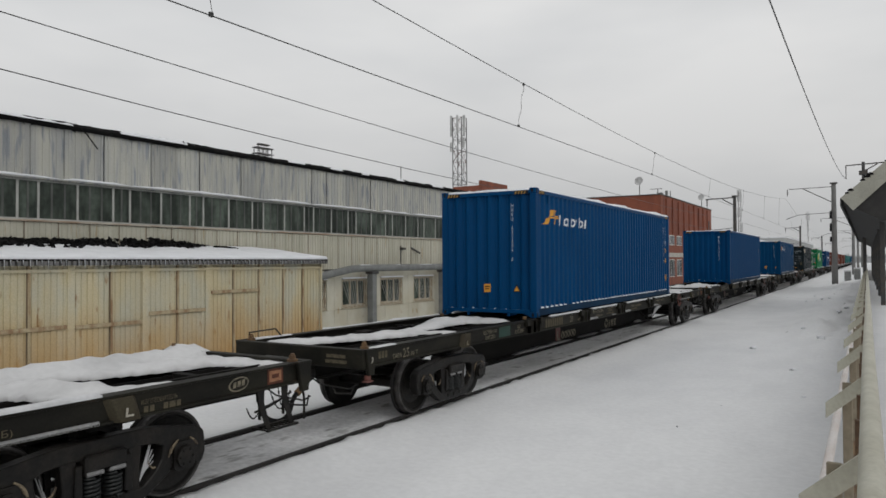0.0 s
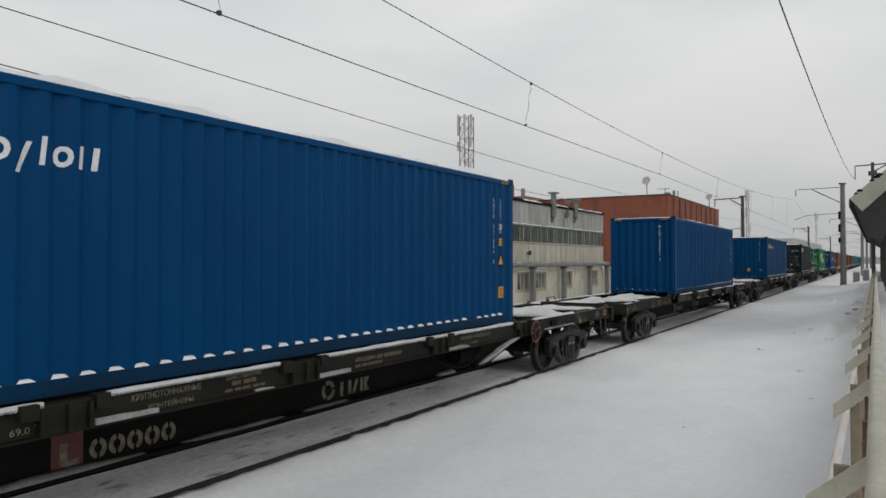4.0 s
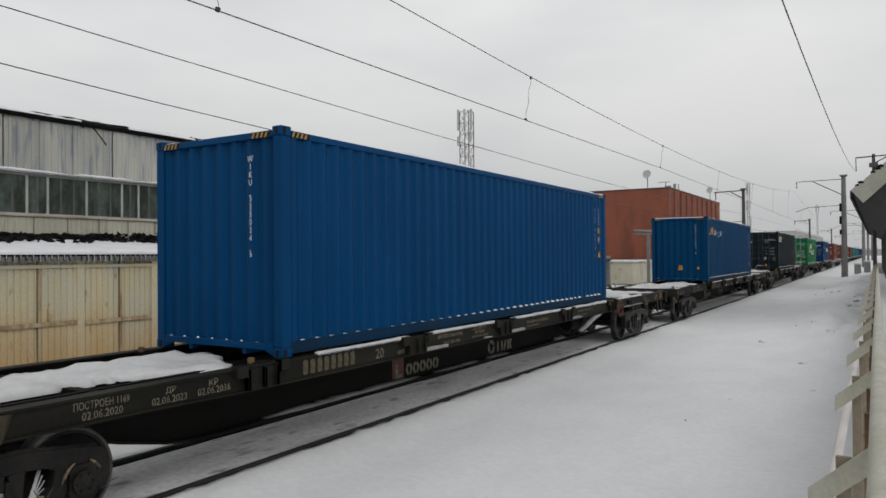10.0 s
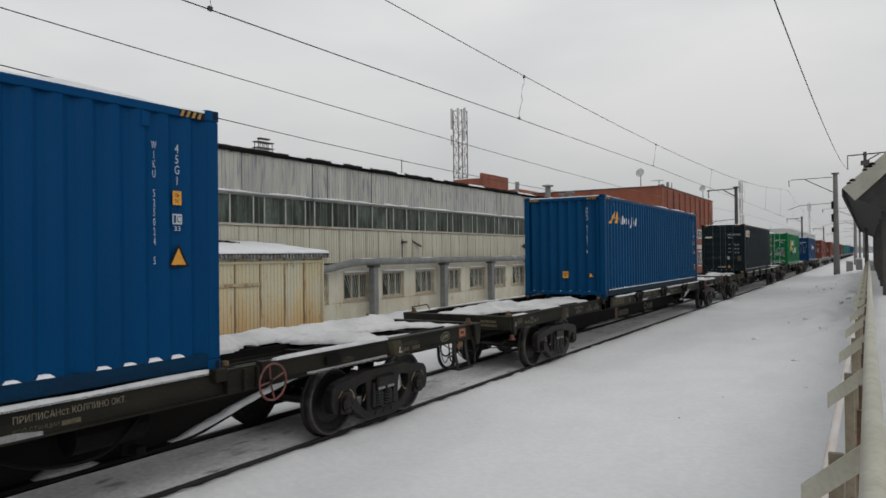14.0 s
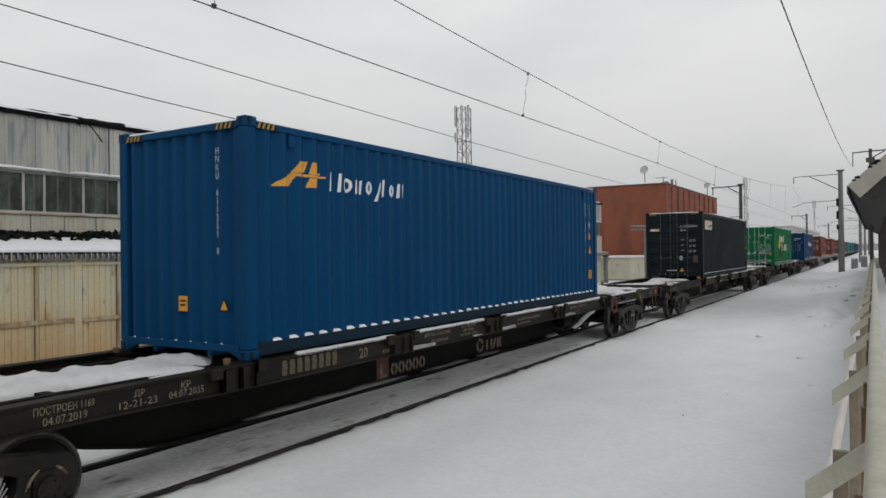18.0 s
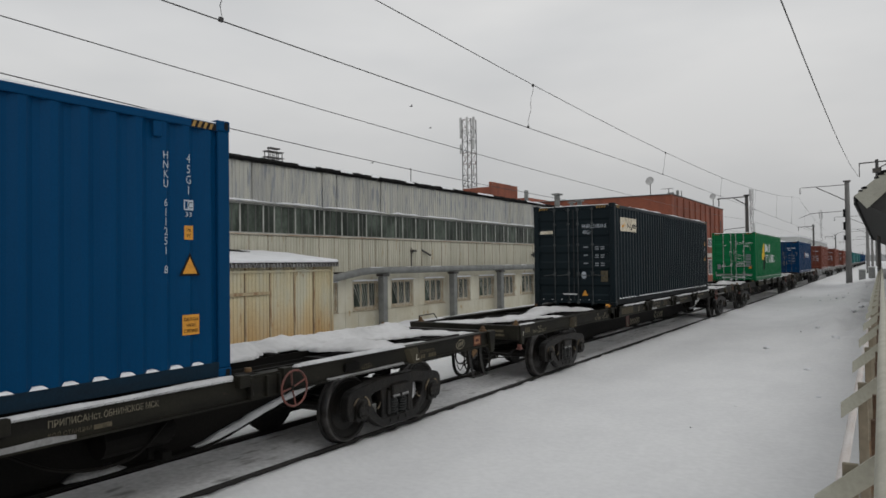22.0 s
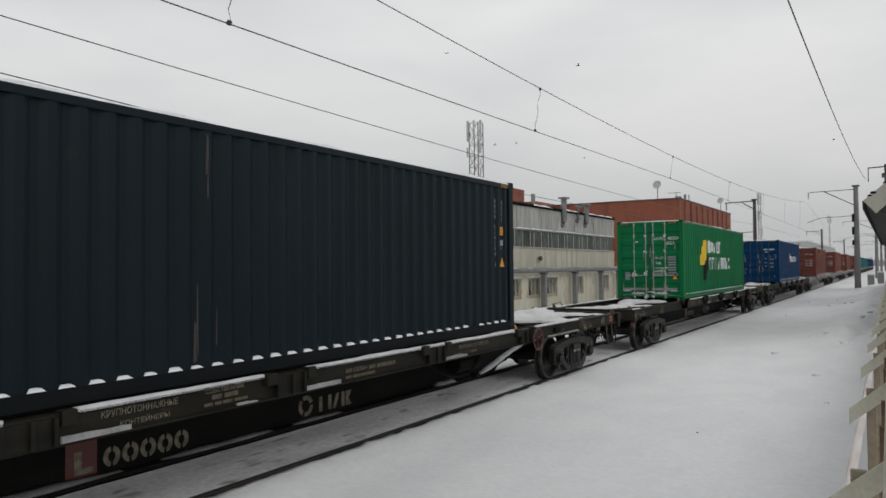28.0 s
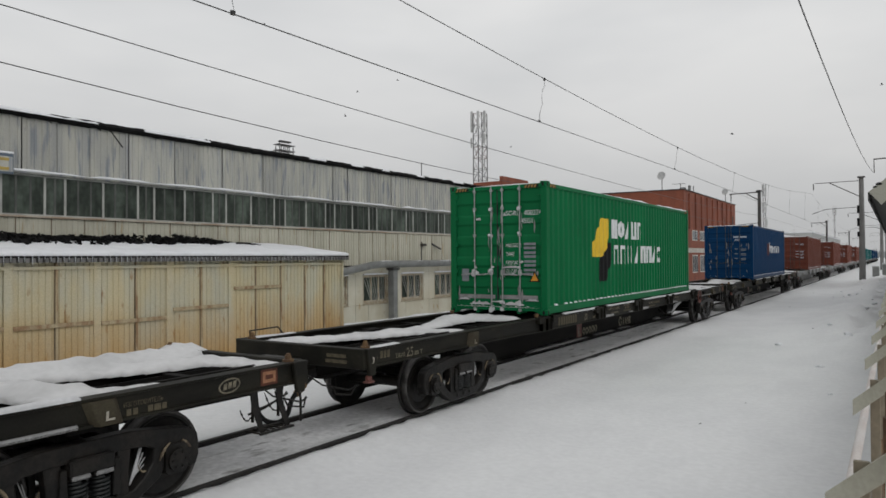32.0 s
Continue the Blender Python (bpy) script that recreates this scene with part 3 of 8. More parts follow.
for k in range(24):
    y, x = 14 + 60 * random.random(), -3.4 + 2.6 * random.random()
    bm = B()
    r = random.uniform(0.06, 0.17)
    bmesh.ops.create_icosphere(bm, subdivisions=2, radius=r)
    for v in bm.verts:
        v.co *= 0.75 + 0.5 * noise.noise(v.co * 9 + Vector((k, 0, 0)))
        v.co.z *= 0.55
    thing("snow_lump", bm, SNOW_CLEAN, "loose lump of shovelled snow on the bank", "snow lump", "snow lumps", at=pose(x, y, ground_height(x, y) + r * 0.1, 0, 0, random.random() * 360), smooth=True)

# crumbled snow thrown up along the rails, and dark grit between them
random.seed(14)
def scatter(name, material, label, rows, squash):
    bm = B()
    for x, y, r in rows:
        m = Matrix.Translation((x, y, ground_height(x, y) if abs(x - TRACK_X) > 0.85 else 0.205)) @ Euler((0, 0, random.uniform(0, 6))).to_matrix().to_4x4() @ Matrix.Diagonal((r * random.uniform(0.8, 1.7), r * random.uniform(0.7, 1.3), r * squash, 1))
        bmesh.ops.create_icosphere(bm, subdivisions=1, radius=1.0, matrix=m)
    thing(name, bm, material, label, "snow", kind="stuff", smooth=True)


scatter("track_grit", BITUMEN, "dark grit and crumbs between the rails", [(TRACK_X + random.uniform(-0.68, 0.7), 5.5 + 40 * random.random() ** 1.6, random.uniform(0.006, 0.018)) for k in range(260)], 0.5)
# platform on which the camera stands
PLAT_Z = 1.30
bm = boxes((-0.10, 5.0, -12, 120, 0.0, PLAT_Z - 0.16), (-0.16, 5.0, -12, 120, PLAT_Z - 0.155, PLAT_Z))
thing("platform", bm, CONCRETE, "weathered grey concrete station platform", "platform", kind="structure")
bm = snow_heap(-0.08, 4.9, -11.9, 60, PLAT_Z, 0.03, 0.6, 3, cover=0.1)
thing("platform_snow", bm, SNOW, "thin trodden snow on the platform", "snow", kind="structure", smooth=True)


def make_railing():
    rail = base("railing", pose(0, 0, PLAT_Z), "cream painted steel railing with rust along the platform edge", "railing")
    hz = EYE_Z - 0.50 - PLAT_Z
    bm = B()
    tube(bm, [(0.002 + 0.002 * math.sin(y), y, hz) for y in [-1.5 + 0.75 * i for i in range(60)]], 0.029, 14)
    part("handrail", bm, RAILING, rail, "thick cream tube handrail", smooth=True)
    lz = EYE_Z - 0.765 - PLAT_Z
    bm = B()
    tube(bm, [(-0.136, y, lz) for y in [-1.5 + 1.47 * i for i in range(30)]], 0.0175, 10)
    part("lower_rail", bm, RAILING_PIPE, rail, "whitish lower pipe stained with rust", smooth=True)
    bm = B()
    tube(bm, [(-0.085, y, lz - 0.40) for y in [-1.5 + 1.47 * i for i in range(30)]], 0.02, 8)
    part("bottom_rail", bm, RUST, rail, "rust-stained bottom pipe", smooth=True)
    first = None
    for k in range(29):
        y = 2.2 - 1.47 * 2 + 1.47 * k
        if first is None:
            bm = B()
            prism(bm, [(-0.012, -0.012), (-0.012, -0.085), (-0.172, -0.225), (-0.172, -0.155)], "y", -0.006, 0.006)
            first = part("bracket", bm, RAILING, rail, "flat sloping cream bracket", at=pose(0, y, hz))
            bm = boxes((-0.045, -0.005, 0.02, 0.032, -hz, -0.06))
            bevelled(bm, 0.003)
            post = part("post", bm, RAIL_SHADE, rail, "flat upright post", at=pose(-0.06, y, hz))
            bm = B()
            box(bm, -0.042, -0.024, 0.0, 0.03, -hz, -0.03)
            bal = part("rusty_bar", bm, RUST, rail, "flat rusty bar behind the post", at=pose(0, y + 0.49, hz))
        else:
            again(first, pose(0, y, hz))
            again(post, pose(-0.06, y, hz))
        for q in (0.49, 0.98):
            if (k, q) != (0, 0.49):
                again(bal, pose(0, y + q, hz))


make_railing()


def make_canopy():
    can = base("platform_canopy", pose(0, 0, PLAT_Z), "pale painted platform shelter with a gabled roof and dark soffit", "shelter")
    y0, y1 = 26.4, 84
    zt = EYE_Z - PLAT_Z
    left, right, ridge = -0.68, 3.4, 1.36
    ez, rz = zt + 2.0, zt + 3.8
    bm = B()
    prism(bm, [(left, ez), (ridge, rz), (right, ez), (right, ez - 0.08), (ridge, rz - 0.10), (left, ez - 0.08)], "y", y0, y1)
    part("roof", bm, DARK_STEEL, can, "dark sheet roof")
    bm = B()
    prism(bm, [(left - 0.03, ez + 0.03), (ridge, rz + 0.05), (right, ez + 0.03), (right, ez - 0.40), (ridge, rz - 0.52), (left + 0.32, ez - 0.40)], "y", y0 - 0.06, y0 - 0.01)
    part("fascia", bm, CANOPY_PAINT, can, "pale grey-green gable board")
    bm = boxes((left - 0.05, left, y0, y1, ez - 0.24, ez + 0.02))
    part("eaves_board", bm, SOFFIT_AND_VOID, can)
    bm = B()
    prism(bm, [(left + 0.02, ez - 0.12), (ridge, rz - 0.16), (right, ez - 0.12), (right - 0.5, ez - 0.75), (0.45, ez - 0.75)], "y", y0 + 0.05, y1)
    part("soffit", bm, SOFFIT_AND_VOID, can, "dark boarded underside")
    bm = B()
    random.seed(3)
    for u in (0.08, 0.13, 0.30, 0.36, 0.40, 0.62):
        r = random.uniform(0.05, 0.11)
        bmesh.ops.create_icosphere(bm, subdivisions=1, radius=r, matrix=Matrix.Translation((left + (ridge - left) * u, y0 - 0.02, ez + (rz - ez) * u + 0.04)) @ Matrix.Diagonal((1.4, 1, 0.7, 1)))
    split("felt_lump", bm, BITUMEN, can, "torn black felt on the gable edge")
    bm = snow_heap(left + 0.1, 0.5, y0 + 0.1, y1, 0, 0.02, 0.7, 8, cover=0.35)
    bm.transform(Matrix.Translation((left, 0, ez + 0.03)) @ Matrix.Rotation(-math.atan2(rz - ez, ridge - left), 4, "Y") @ Matrix.Translation((-left, 0, 0)))
    part("snow", bm, SNOW_CLEAN, can, "thin snow clinging to the roof", smooth=True)
    first = None
    for k in range(9):
        y = y0 + 1.2 + k * 7
        if first is None:
            bm = boxes((-0.07, 0.07, -0.07, 0.07, 0, ez - 0.6))
            bevelled(bm, 0.01)
            first = part("post", bm, DARK_STEEL, can, "dark steel post", at=pose(0.45, y, 0))
        else:
            again(first, pose(0.45, y, 0))
        again(first, pose(2.4, y, 0))


make_canopy()

# ---- overhead line ----
def wire(name, points, r, label, group=""):
    bm = B()
    tube(bm, points, r, 6)
    return thing(name, bm, WIRE, label, "wire", group)


def span_points(x, z_at, ys):
    return [(x, y, EYE_Z + z_at(y)) for y in ys]


YS = [-40 + 5 * i for i in range(40)] + [165 + 15 * i for i in range(16)]
CONTACT1 = lambda y: 3.34 + 0.0095 * max(0.0, min(y - 6, 24)) - 0.0005 * max(0.0, y - 60)
MESS1 = lambda y: 4.48 + 0.00068 * ((y + 30) % 114 - 57) ** 2
wire("contact_wire", span_points(TRACK_X - 0.08, CONTACT1, YS), 0.009, "dark copper contact wire over the near track", "overhead wires")
wire("messenger_wire", span_points(TRACK_X, MESS1, YS), 0.009, "dark steel messenger wire over the near track", "overhead wires")
wire("messenger_wire", span_points(TRACK2_X, lambda y: 4.22 + 0.00027 * (min(y, 90) - 45) ** 2, YS), 0.011, "dark messenger wire over the far track", "overhead wires")
wire("contact_wire", span_points(TRACK2_X, lambda y: 3.15 + 0.0009 * (min(y, 28) - 28) ** 2, YS), 0.011, "dark contact wire over the far track", "overhead wires")
for y in (-6.0, 6.6, 16.4, 29.4, 41.5, 54, 66, 78, 92, 106):
    bm = B()
    a, b = Vector((TRACK_X, y, EYE_Z + MESS1(y))), Vector((TRACK_X - 0.08, y - 0.15, EYE_Z + CONTACT1(y)))
    n = 7
    tube(bm, [a.lerp(b, i / n) + Vector((0, 0.05 * math.sin(i * 1.9), 0)) for i in range(n + 1)], 0.006, 5)
    box(bm, a.x - 0.02, a.x + 0.02, a.y - 0.03, a.y + 0.03, a.z - 0.05, a.z + 0.02)
    box(bm, b.x - 0.02, b.x + 0.02, b.y - 0.03, b.y + 0.03, b.z - 0.01, b.z + 0.05)
    thing("dropper", bm, WIRE, "thin dropper wire between messenger and contact wire", "dropper", "droppers")
for y in (-7.0, 96.0, 124.0):
    bm = B()
    far_m, far_c = EYE_Z + 4.22 + 0.00027 * (min(y, 90) - 45) ** 2, EYE_Z + 3.15 + 0.0009 * (min(y, 28) - 28) ** 2
    tube(bm, [(TRACK2_X, y, far_m), (TRACK2_X, y + 0.03, (far_m + far_c) / 2), (TRACK2_X, y, far_c)], 0.006, 5)
    thing("dropper", bm, WIRE, "thin dropper wire between messenger and contact wire", "dropper", "droppers")
CABLE = lambda y: 4.04 + 1.95 * max(0.0, (y - 12) / 48) ** 2 if y < 60 else 5.99
wire("feeder_cable", [(-1.24, y, EYE_Z + CABLE(y)) for y in [-20 + 3 * i for i in range(27)] + [60]], 0.012, "sagging dark cable above the platform edge", "overhead wires")


def lattice_pole(name, x, y, top, arm_to, arm_z, label, signal=False, r=0.17, flat=False):
    pole = base(name, pose(x, y, 0.1), label, "pole", "overhead line poles")
    bm = B()
    rod(bm, (0, 0, -0.1), (0, 0, top), r * 1.15, 12, r * 0.8)
    part("mast", bm, CONCRETE if r > 0.25 else DARK_STEEL, pole, "tapered dark grey mast", smooth=False)
    bm = boxes((-r * 1.3, r * 1.3, -r * 1.3, r * 1.3, top - 0.10, top + 0.02))
    part("cap", bm, DARK_STEEL, pole)
    dx = arm_to - x
    bm = B()
    rod(bm, (0, 0, arm_z), (dx * (1.0 if flat else 0.92), 0, arm_z - 0.07), 0.05 if flat else 0.035, 8)
    part("tie_rod", bm, DARK_STEEL, pole, "slender tie rod")
    bm = B()
    rod(bm, (0, 0, arm_z - (0.75 if flat else 1.75)), (dx * (0.42 if flat else 0.62), 0, arm_z - 0.10), 0.045, 8)
    part("cantilever", bm, DARK_STEEL, pole, "sloping cantilever tube")
    bm = B()
    for i in range(4):
        rod(bm, (dx * 0.95, 0, arm_z - 0.12 - i * 0.16), (dx * 0.95, 0, arm_z - 0.20 - i * 0.16), 0.07, 8)
    rod(bm, (dx * 0.95, 0, arm_z - 0.05), (dx * 0.95, 0, arm_z - 0.85), 0.02, 6)
    part("insulator", bm, DARK_STEEL, pole, "hanging dark insulator string")
    bm = B()
    tube(bm, [(0, 0, arm_z - 2.75), (dx * 0.72, 0, arm_z - 2.9), (dx * 0.98, 0, arm_z - 3.35)], 0.03, 6)
    part("registration_arm", bm, DARK_STEEL, pole, "thin registration arm")
    if signal:
        for i, z in enumerate((arm_z - 3.0, arm_z - 4.35, arm_z - 5.45)):
            bm = boxes((-0.42, -0.16, -0.16, 0.16, z - 0.42, z + 0.42 if i < 2 else z + 0.1))
            bevelled(bm, 0.03)
            part("signal_box", bm, BLACK_MARK, pole, "black signal housing")
    return pole


lattice_pole("catenary_pole", -2.93, 85.2, 10.95, -7.6, 10.55, "tall dark concrete overhead line pole with black signal boxes", True, 0.27)
lattice_pole("catenary_pole", -2.1, 150, 10.9, -7.6, 10.6, "tall dark concrete overhead line pole", False, 0.27)
lattice_pole("catenary_pole", -2.0, 215, 10.9, -7.6, 10.6, "tall dark concrete overhead line pole", False, 0.27)
lattice_pole("catenary_pole", -1.5, 290, 10.9, -7.6, 10.6, "tall dark concrete overhead line pole", False, 0.27)
lattice_pole("catenary_pole", -10.2, 68, 8.6, -12.7, 8.45, "dark overhead line pole between the two tracks", False, 0.17, True)
lattice_pole("catenary_pole", -10.2, 141, 8.85, -12.7, 8.6, "dark overhead line pole between the two tracks", False, 0.17, True)
lattice_pole("catenary_pole", -10.2, 212, 9.0, -12.7, 8.7, "dark overhead line pole between the two tracks", False, 0.17, True)
lattice_pole("catenary_pole", -10.2, 285, 9.0, -12.7, 8.7, "dark overhead line pole between the two tracks", False, 0.17, True)
# the lamp pole behind the shelter carries the cable
lamp = base("lamp_pole", pose(-0.14, 59.6, PLAT_Z), "dark steel pole with a cable bracket behind the shelter", "pole")
bm = B()
rod(bm, (0, 0, 0), (0, 0, 8.7), 0.14, 10, 0.11)
part("mast", bm, DARK_STEEL, lamp)
bm = B()
rod(bm, (1.6, 0, 8.58), (-1.10, 0, 8.50), 0.045, 6)
rod(bm, (-1.10, 0, 8.53), (-1.10, 0, 7.5), 0.035, 6)
rod(bm, (0, 0, 8.0), (0.9, 0, 8.5), 0.04, 6)
box(bm, -0.28, 0.28, -0.2, 0.2, 7.75, 8.05)
part("bracket", bm, DARK_STEEL, lamp, "thin steel bracket")

# relay cabinets beside the signal pole
for x, y, h in ((-1.9, 93, 1.35), (-1.0, 96, 1.6)):
    cab = base("relay_cabinet", pose(x, y, 0.25), "pale grey lineside relay cabinet in the snow", "cabinet", "relay cabinets")
    bm = boxes((-0.35, 0.35, -0.25, 0.25, -0.15, h))
    bevelled(bm, 0.02)
    part("body", bm, FAR_WALL, cab)
    part("door", boxes((-0.30, 0.30, -0.27, -0.252, 0.1, h - 0.12)), PIPE_GREY, cab)
    part("snow_cap", bevelled(boxes((-0.38, 0.38, -0.28, 0.28, h, h + 0.06)), 0.02), SNOW_CLEAN, cab, "thin snow cap")

# ---- long grey workshop ----
WX = -20.8


def ribs(bm, x, y0, y1, z0, z1, pitch, depth, flat=0.5):
    """A vertical ribbed sheet facing +x."""
    pts, y = [], y0
    while y < y1 - 1e-6:
        e = min(y + pitch, y1)
        pts += [(x, y), (x, min(y + pitch * flat, e)), (x + depth, min(y + pitch * (flat + 0.1), e)), (x + depth, min(y + pitch * 0.9, e))]
        y = e
    pts.append((x, y1))
    lo = [bm.verts.new((a, b, z0)) for a, b in pts]
    hi = [bm.verts.new((a, b, z1)) for a, b in pts]
    for i in range(len(pts) - 1):
        if (lo[i].co - lo[i + 1].co).length > 1e-6:
            bm.faces.new((lo[i], lo[i + 1], hi[i + 1], hi[i]))
    a, b = bm.verts.new((x - 0.04, y0, z0)), bm.verts.new((x - 0.04, y0, z1))
    c, d = bm.verts.new((x - 0.04, y1, z0)), bm.verts.new((x - 0.04, y1, z1))
    bm.faces.new((a, lo[0], hi[0], b))
    bm.faces.new((lo[-1], c, d, hi[-1]))
    bm.faces.new([b] + hi + [d])


def shards(rows, long=1.0):
    """Crumpled thin scraps, each a bent triangle pair about (x, y, z) of a given size."""
    bm = B()
    for x, y, z, s in rows:
        m = Matrix.Translation((x, y, z)) @ Euler((random.uniform(-1.2, 1.2), random.uniform(-1.2, 1.2), random.uniform(0, 6.3))).to_matrix().to_4x4()
        a, b, c, d, e = [bm.verts.new(m @ Vector(p)) for p in ((-s, -s * long * random.uniform(0.5, 1.4), 0), (s * random.uniform(0.4, 1.2), -s * long, 0.2 * s), (s * 0.3, s * long * random.uniform(0.6, 1.5), 0), (-s * 0.8, s * long * 0.6, 0.3 * s), (0, 0, s * random.uniform(0.4, 1.3)))]
        for q in ((a, b, e), (b, c, e), (c, d, e), (d, a, e), (d, c, b, a)):
            bm.faces.new(q)
    return bm


def make_workshop():
    y0, y1 = -2.34, 60.9
    shop = base("workshop_building", pose(0, 0, 0), "long grey workshop clad in stained profiled panels with a window strip", "building")
    roof_z, strip_lo, strip_hi, mid = 7.05, 4.14, 5.33, 2.45
    # core: wall layers with real openings for the strip and the lower windows
    lows = [22.35 + 3.0 * k for k in range(9)] + [51.55, 57.65]
    lw, l0, l1 = 1.86, 0.74, 2.06
    rows = [(WX - 0.30, WX - 0.05, y0, y1, strip_hi, roof_z - 0.1), (WX - 0.30, WX - 0.05, y0, y1, l1, strip_lo), (WX - 0.30, WX - 0.05, y0, y1, -0.4, l0)]
    edge = y0
    for y in lows:
        rows.append((WX - 0.30, WX - 0.05, edge, y, l0, l1))
        edge = y + lw
    rows.append((WX - 0.30, WX - 0.05, edge, y1, l0, l1))
    # near-black core, so that the gaps between the panels read dark
    part("wall_core", boxes(*rows), SOFFIT_AND_VOID, shop)
    part("end_wall", boxes((WX - 18, WX - 0.3, y1 - 0.25, y1, -0.1, roof_z - 0.1)), WALL_LOW, shop)
    part("rear_wall", boxes((WX - 18, WX - 17.7, y0, y1 - 0.25, -0.1, roof_z - 0.1), (WX - 17.7, WX - 0.3, y0, y0 + 0.25, -0.1, roof_z - 0.1)), PLINTH, shop)
    part("inner_floor", boxes((WX - 17.7, WX - 0.3, y0 + 0.25, y1 - 0.25, -0.1, 0.0)), CONCRETE, shop)
    part("roof", boxes((WX - 18.1, WX + 0.02, y0 - 0.05, y1 + 0.1, roof_z - 0.1, roof_z)), BITUMEN, shop, "black felt roof")
    # upper cladding panels
    random.seed(11)
    y = 0.0
    while y < y1 - 0.3:
        w = random.choice((0.98, 1.02, 1.0, 1.28, 1.05)) if y > 14 else random.choice((1.3, 1.72, 1.0))
        e = min(y + w, y1)
        bm = B()
        ribs(bm, WX, y + 0.018, e - 0.018, strip_hi + 0.06, roof_z - 0.11 + random.uniform(-0.03, 0.01), 0.21, 0.034)
        part("cladding_panel", bm, CLAD_UPPER, shop, at=pose(random.uniform(0, 0.015), 0, 0))
        y = e
    # panels under the strip
    y = 0.0
    while y < y1 - 0.3:
        e = min(y + 1.0, y1)
        bm = B()
        ribs(bm, WX + 0.02, y + 0.018, e - 0.018, mid + 0.08, strip_lo - 0.07, 0.17, 0.022)
        part("cladding_panel", bm, CLAD_LOWER, shop, at=pose(random.uniform(0, 0.012), 0, 0))
        y = e
    # ground floor panels between windows
    for y in lows:
        for a, b, c, d in ((y - 0.57, y + lw / 2 - 0.57, -0.4, l0 - 0.06), (y + lw / 2 - 0.565, y + lw + 0.565, -0.4, l0 - 0.06), (y - 0.57, y + lw + 0.565, l1 + 0.06, mid)):
            part("wall_panel", bevelled(boxes((WX - 0.05, WX, a, b - 0.01, c, d)), 0.006), WALL_LOW, shop)
        part("wall_panel", bevelled(boxes((WX - 0.05, WX, y - 0.57, y - 0.06, l0 - 0.055, l1 + 0.055)), 0.006), WALL_LOW, shop)
        part("wall_panel", bevelled(boxes((WX - 0.05, WX, y + lw + 0.06, y + lw + 0.565, l0 - 0.055, l1 + 0.055)), 0.006), WALL_LOW, shop)
    # plain panels where two windows stand farther apart
    for a, b in ((21.2, 21.77), (48.79, 50.97), (53.99, 57.07), (60.09, y1)):
        for c, d in ((-0.4, l0 - 0.06), (l0 - 0.055, l1 + 0.055), (l1 + 0.06, mid)):
            part("wall_panel", bevelled(boxes((WX - 0.05, WX, a + 0.005, b - 0.005, c, d)), 0.006), WALL_LOW, shop)
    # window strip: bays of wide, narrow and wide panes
    # a near-black sheet stands in for the unlit room behind the strip
    part("strip_backing", boxes((WX - 0.9, WX - 0.88, y0, y1, strip_lo, strip_hi)), SOFFIT_AND_VOID, shop, "near-black sheet painted as the unlit room behind the glass")
    y = 9.66 - 3.0 * 4
    random.seed(12)
    first = {}
    while y < y1 - 3.0:
        if y > -2.3:
            for off, w in ((0.0, 1.2), (1.2, 0.6), (1.8, 1.2)):
                key = w
                if key not in first:
                    win = part("strip_window", boxes((-0.04, 0.0, 0.0, 0.036, 0, strip_hi - strip_lo), (-0.04, 0.0, w - 0.036, w, 0, strip_hi - strip_lo), (-0.04, 0.0, 0.036, w - 0.036, 0, 0.05), (-0.04, 0.0, 0.036, w - 0.036, strip_hi - strip_lo - 0.05, strip_hi - strip_lo)), STRIP_FRAME, shop, "pale steel window frame", at=pose(WX - 0.06, y + off, strip_lo))
                    pane = part("pane", boxes((-0.022, -0.016, 0.036, w - 0.036, 0.05, strip_hi - strip_lo - 0.05)), GLASS, win, "dusty dark glass with reflections painted in its tint")
                    nb = 2 if w > 1 else 1
                    bars = part("inner_sash", boxes(*[(-0.0155, -0.008, w * (i + 1) / (nb + 1) - 0.03, w * (i + 1) / (nb + 1) + 0.03, 0.052, strip_hi - strip_lo - 0.052) for i in range(nb)]), SASH_DIM, win, "dull inner sash bars")
                    first[key] = (win, pane, bars)
                else:
                    win = again(first[key][0], pose(WX - 0.06, y + off, strip_lo))
                    again(first[key][1], Matrix.Identity(4), win)
                    again(first[key][2], Matrix.Identity(4), win)
        y += 3.0
    part("strip_sill", bevelled(boxes((WX - 0.06, WX + 0.10, y0, y1, strip_lo - 0.06, strip_lo - 0.004)), 0.01), STRIP_SILL, shop, "pale sill under the window strip")
    part("strip_head", bevelled(boxes((WX - 0.06, WX + 0.09, y0, y1, strip_hi + 0.002, strip_hi + 0.055)), 0.01), CLAD_UPPER, shop)
    # snow lying on the ledge over the strip, in runs of uneven thickness
    y = 4.0
    while y < y1 - 1:
        n = random.uniform(1.5, 6)
        e = min(y + n, y1)
        bm = B()
        cuts = int((e - y) / 0.15) + 2
        rings = []
        for i in range(cuts + 1):
            yy = y + (e - y) * i / cuts
            h = 0.065 + 0.04 * noise.noise(Vector((yy * 1.3, 3, 0))) + 0.02 * noise.noise(Vector((yy * 6, 1, 0)))
            h *= min(1.0, 4 * min(i, cuts - i) / cuts + 0.25)
            z = strip_hi + 0.055
            rings.append([bm.verts.new(p) for p in ((WX + 0.02, yy, z), (WX + 0.115, yy, z - 0.01), (WX + 0.12, yy, z + h * 0.6), (WX + 0.08, yy, z + h), (WX + 0.0, yy, z + h * 1.05))])
        for a, b in zip(rings, rings[1:]):
            for i in range(4):
                bm.faces.new((a[i], b[i], b[i + 1], a[i + 1]))
        bm.faces.new(rings[0])
        bm.faces.new(rings[-1][::-1])
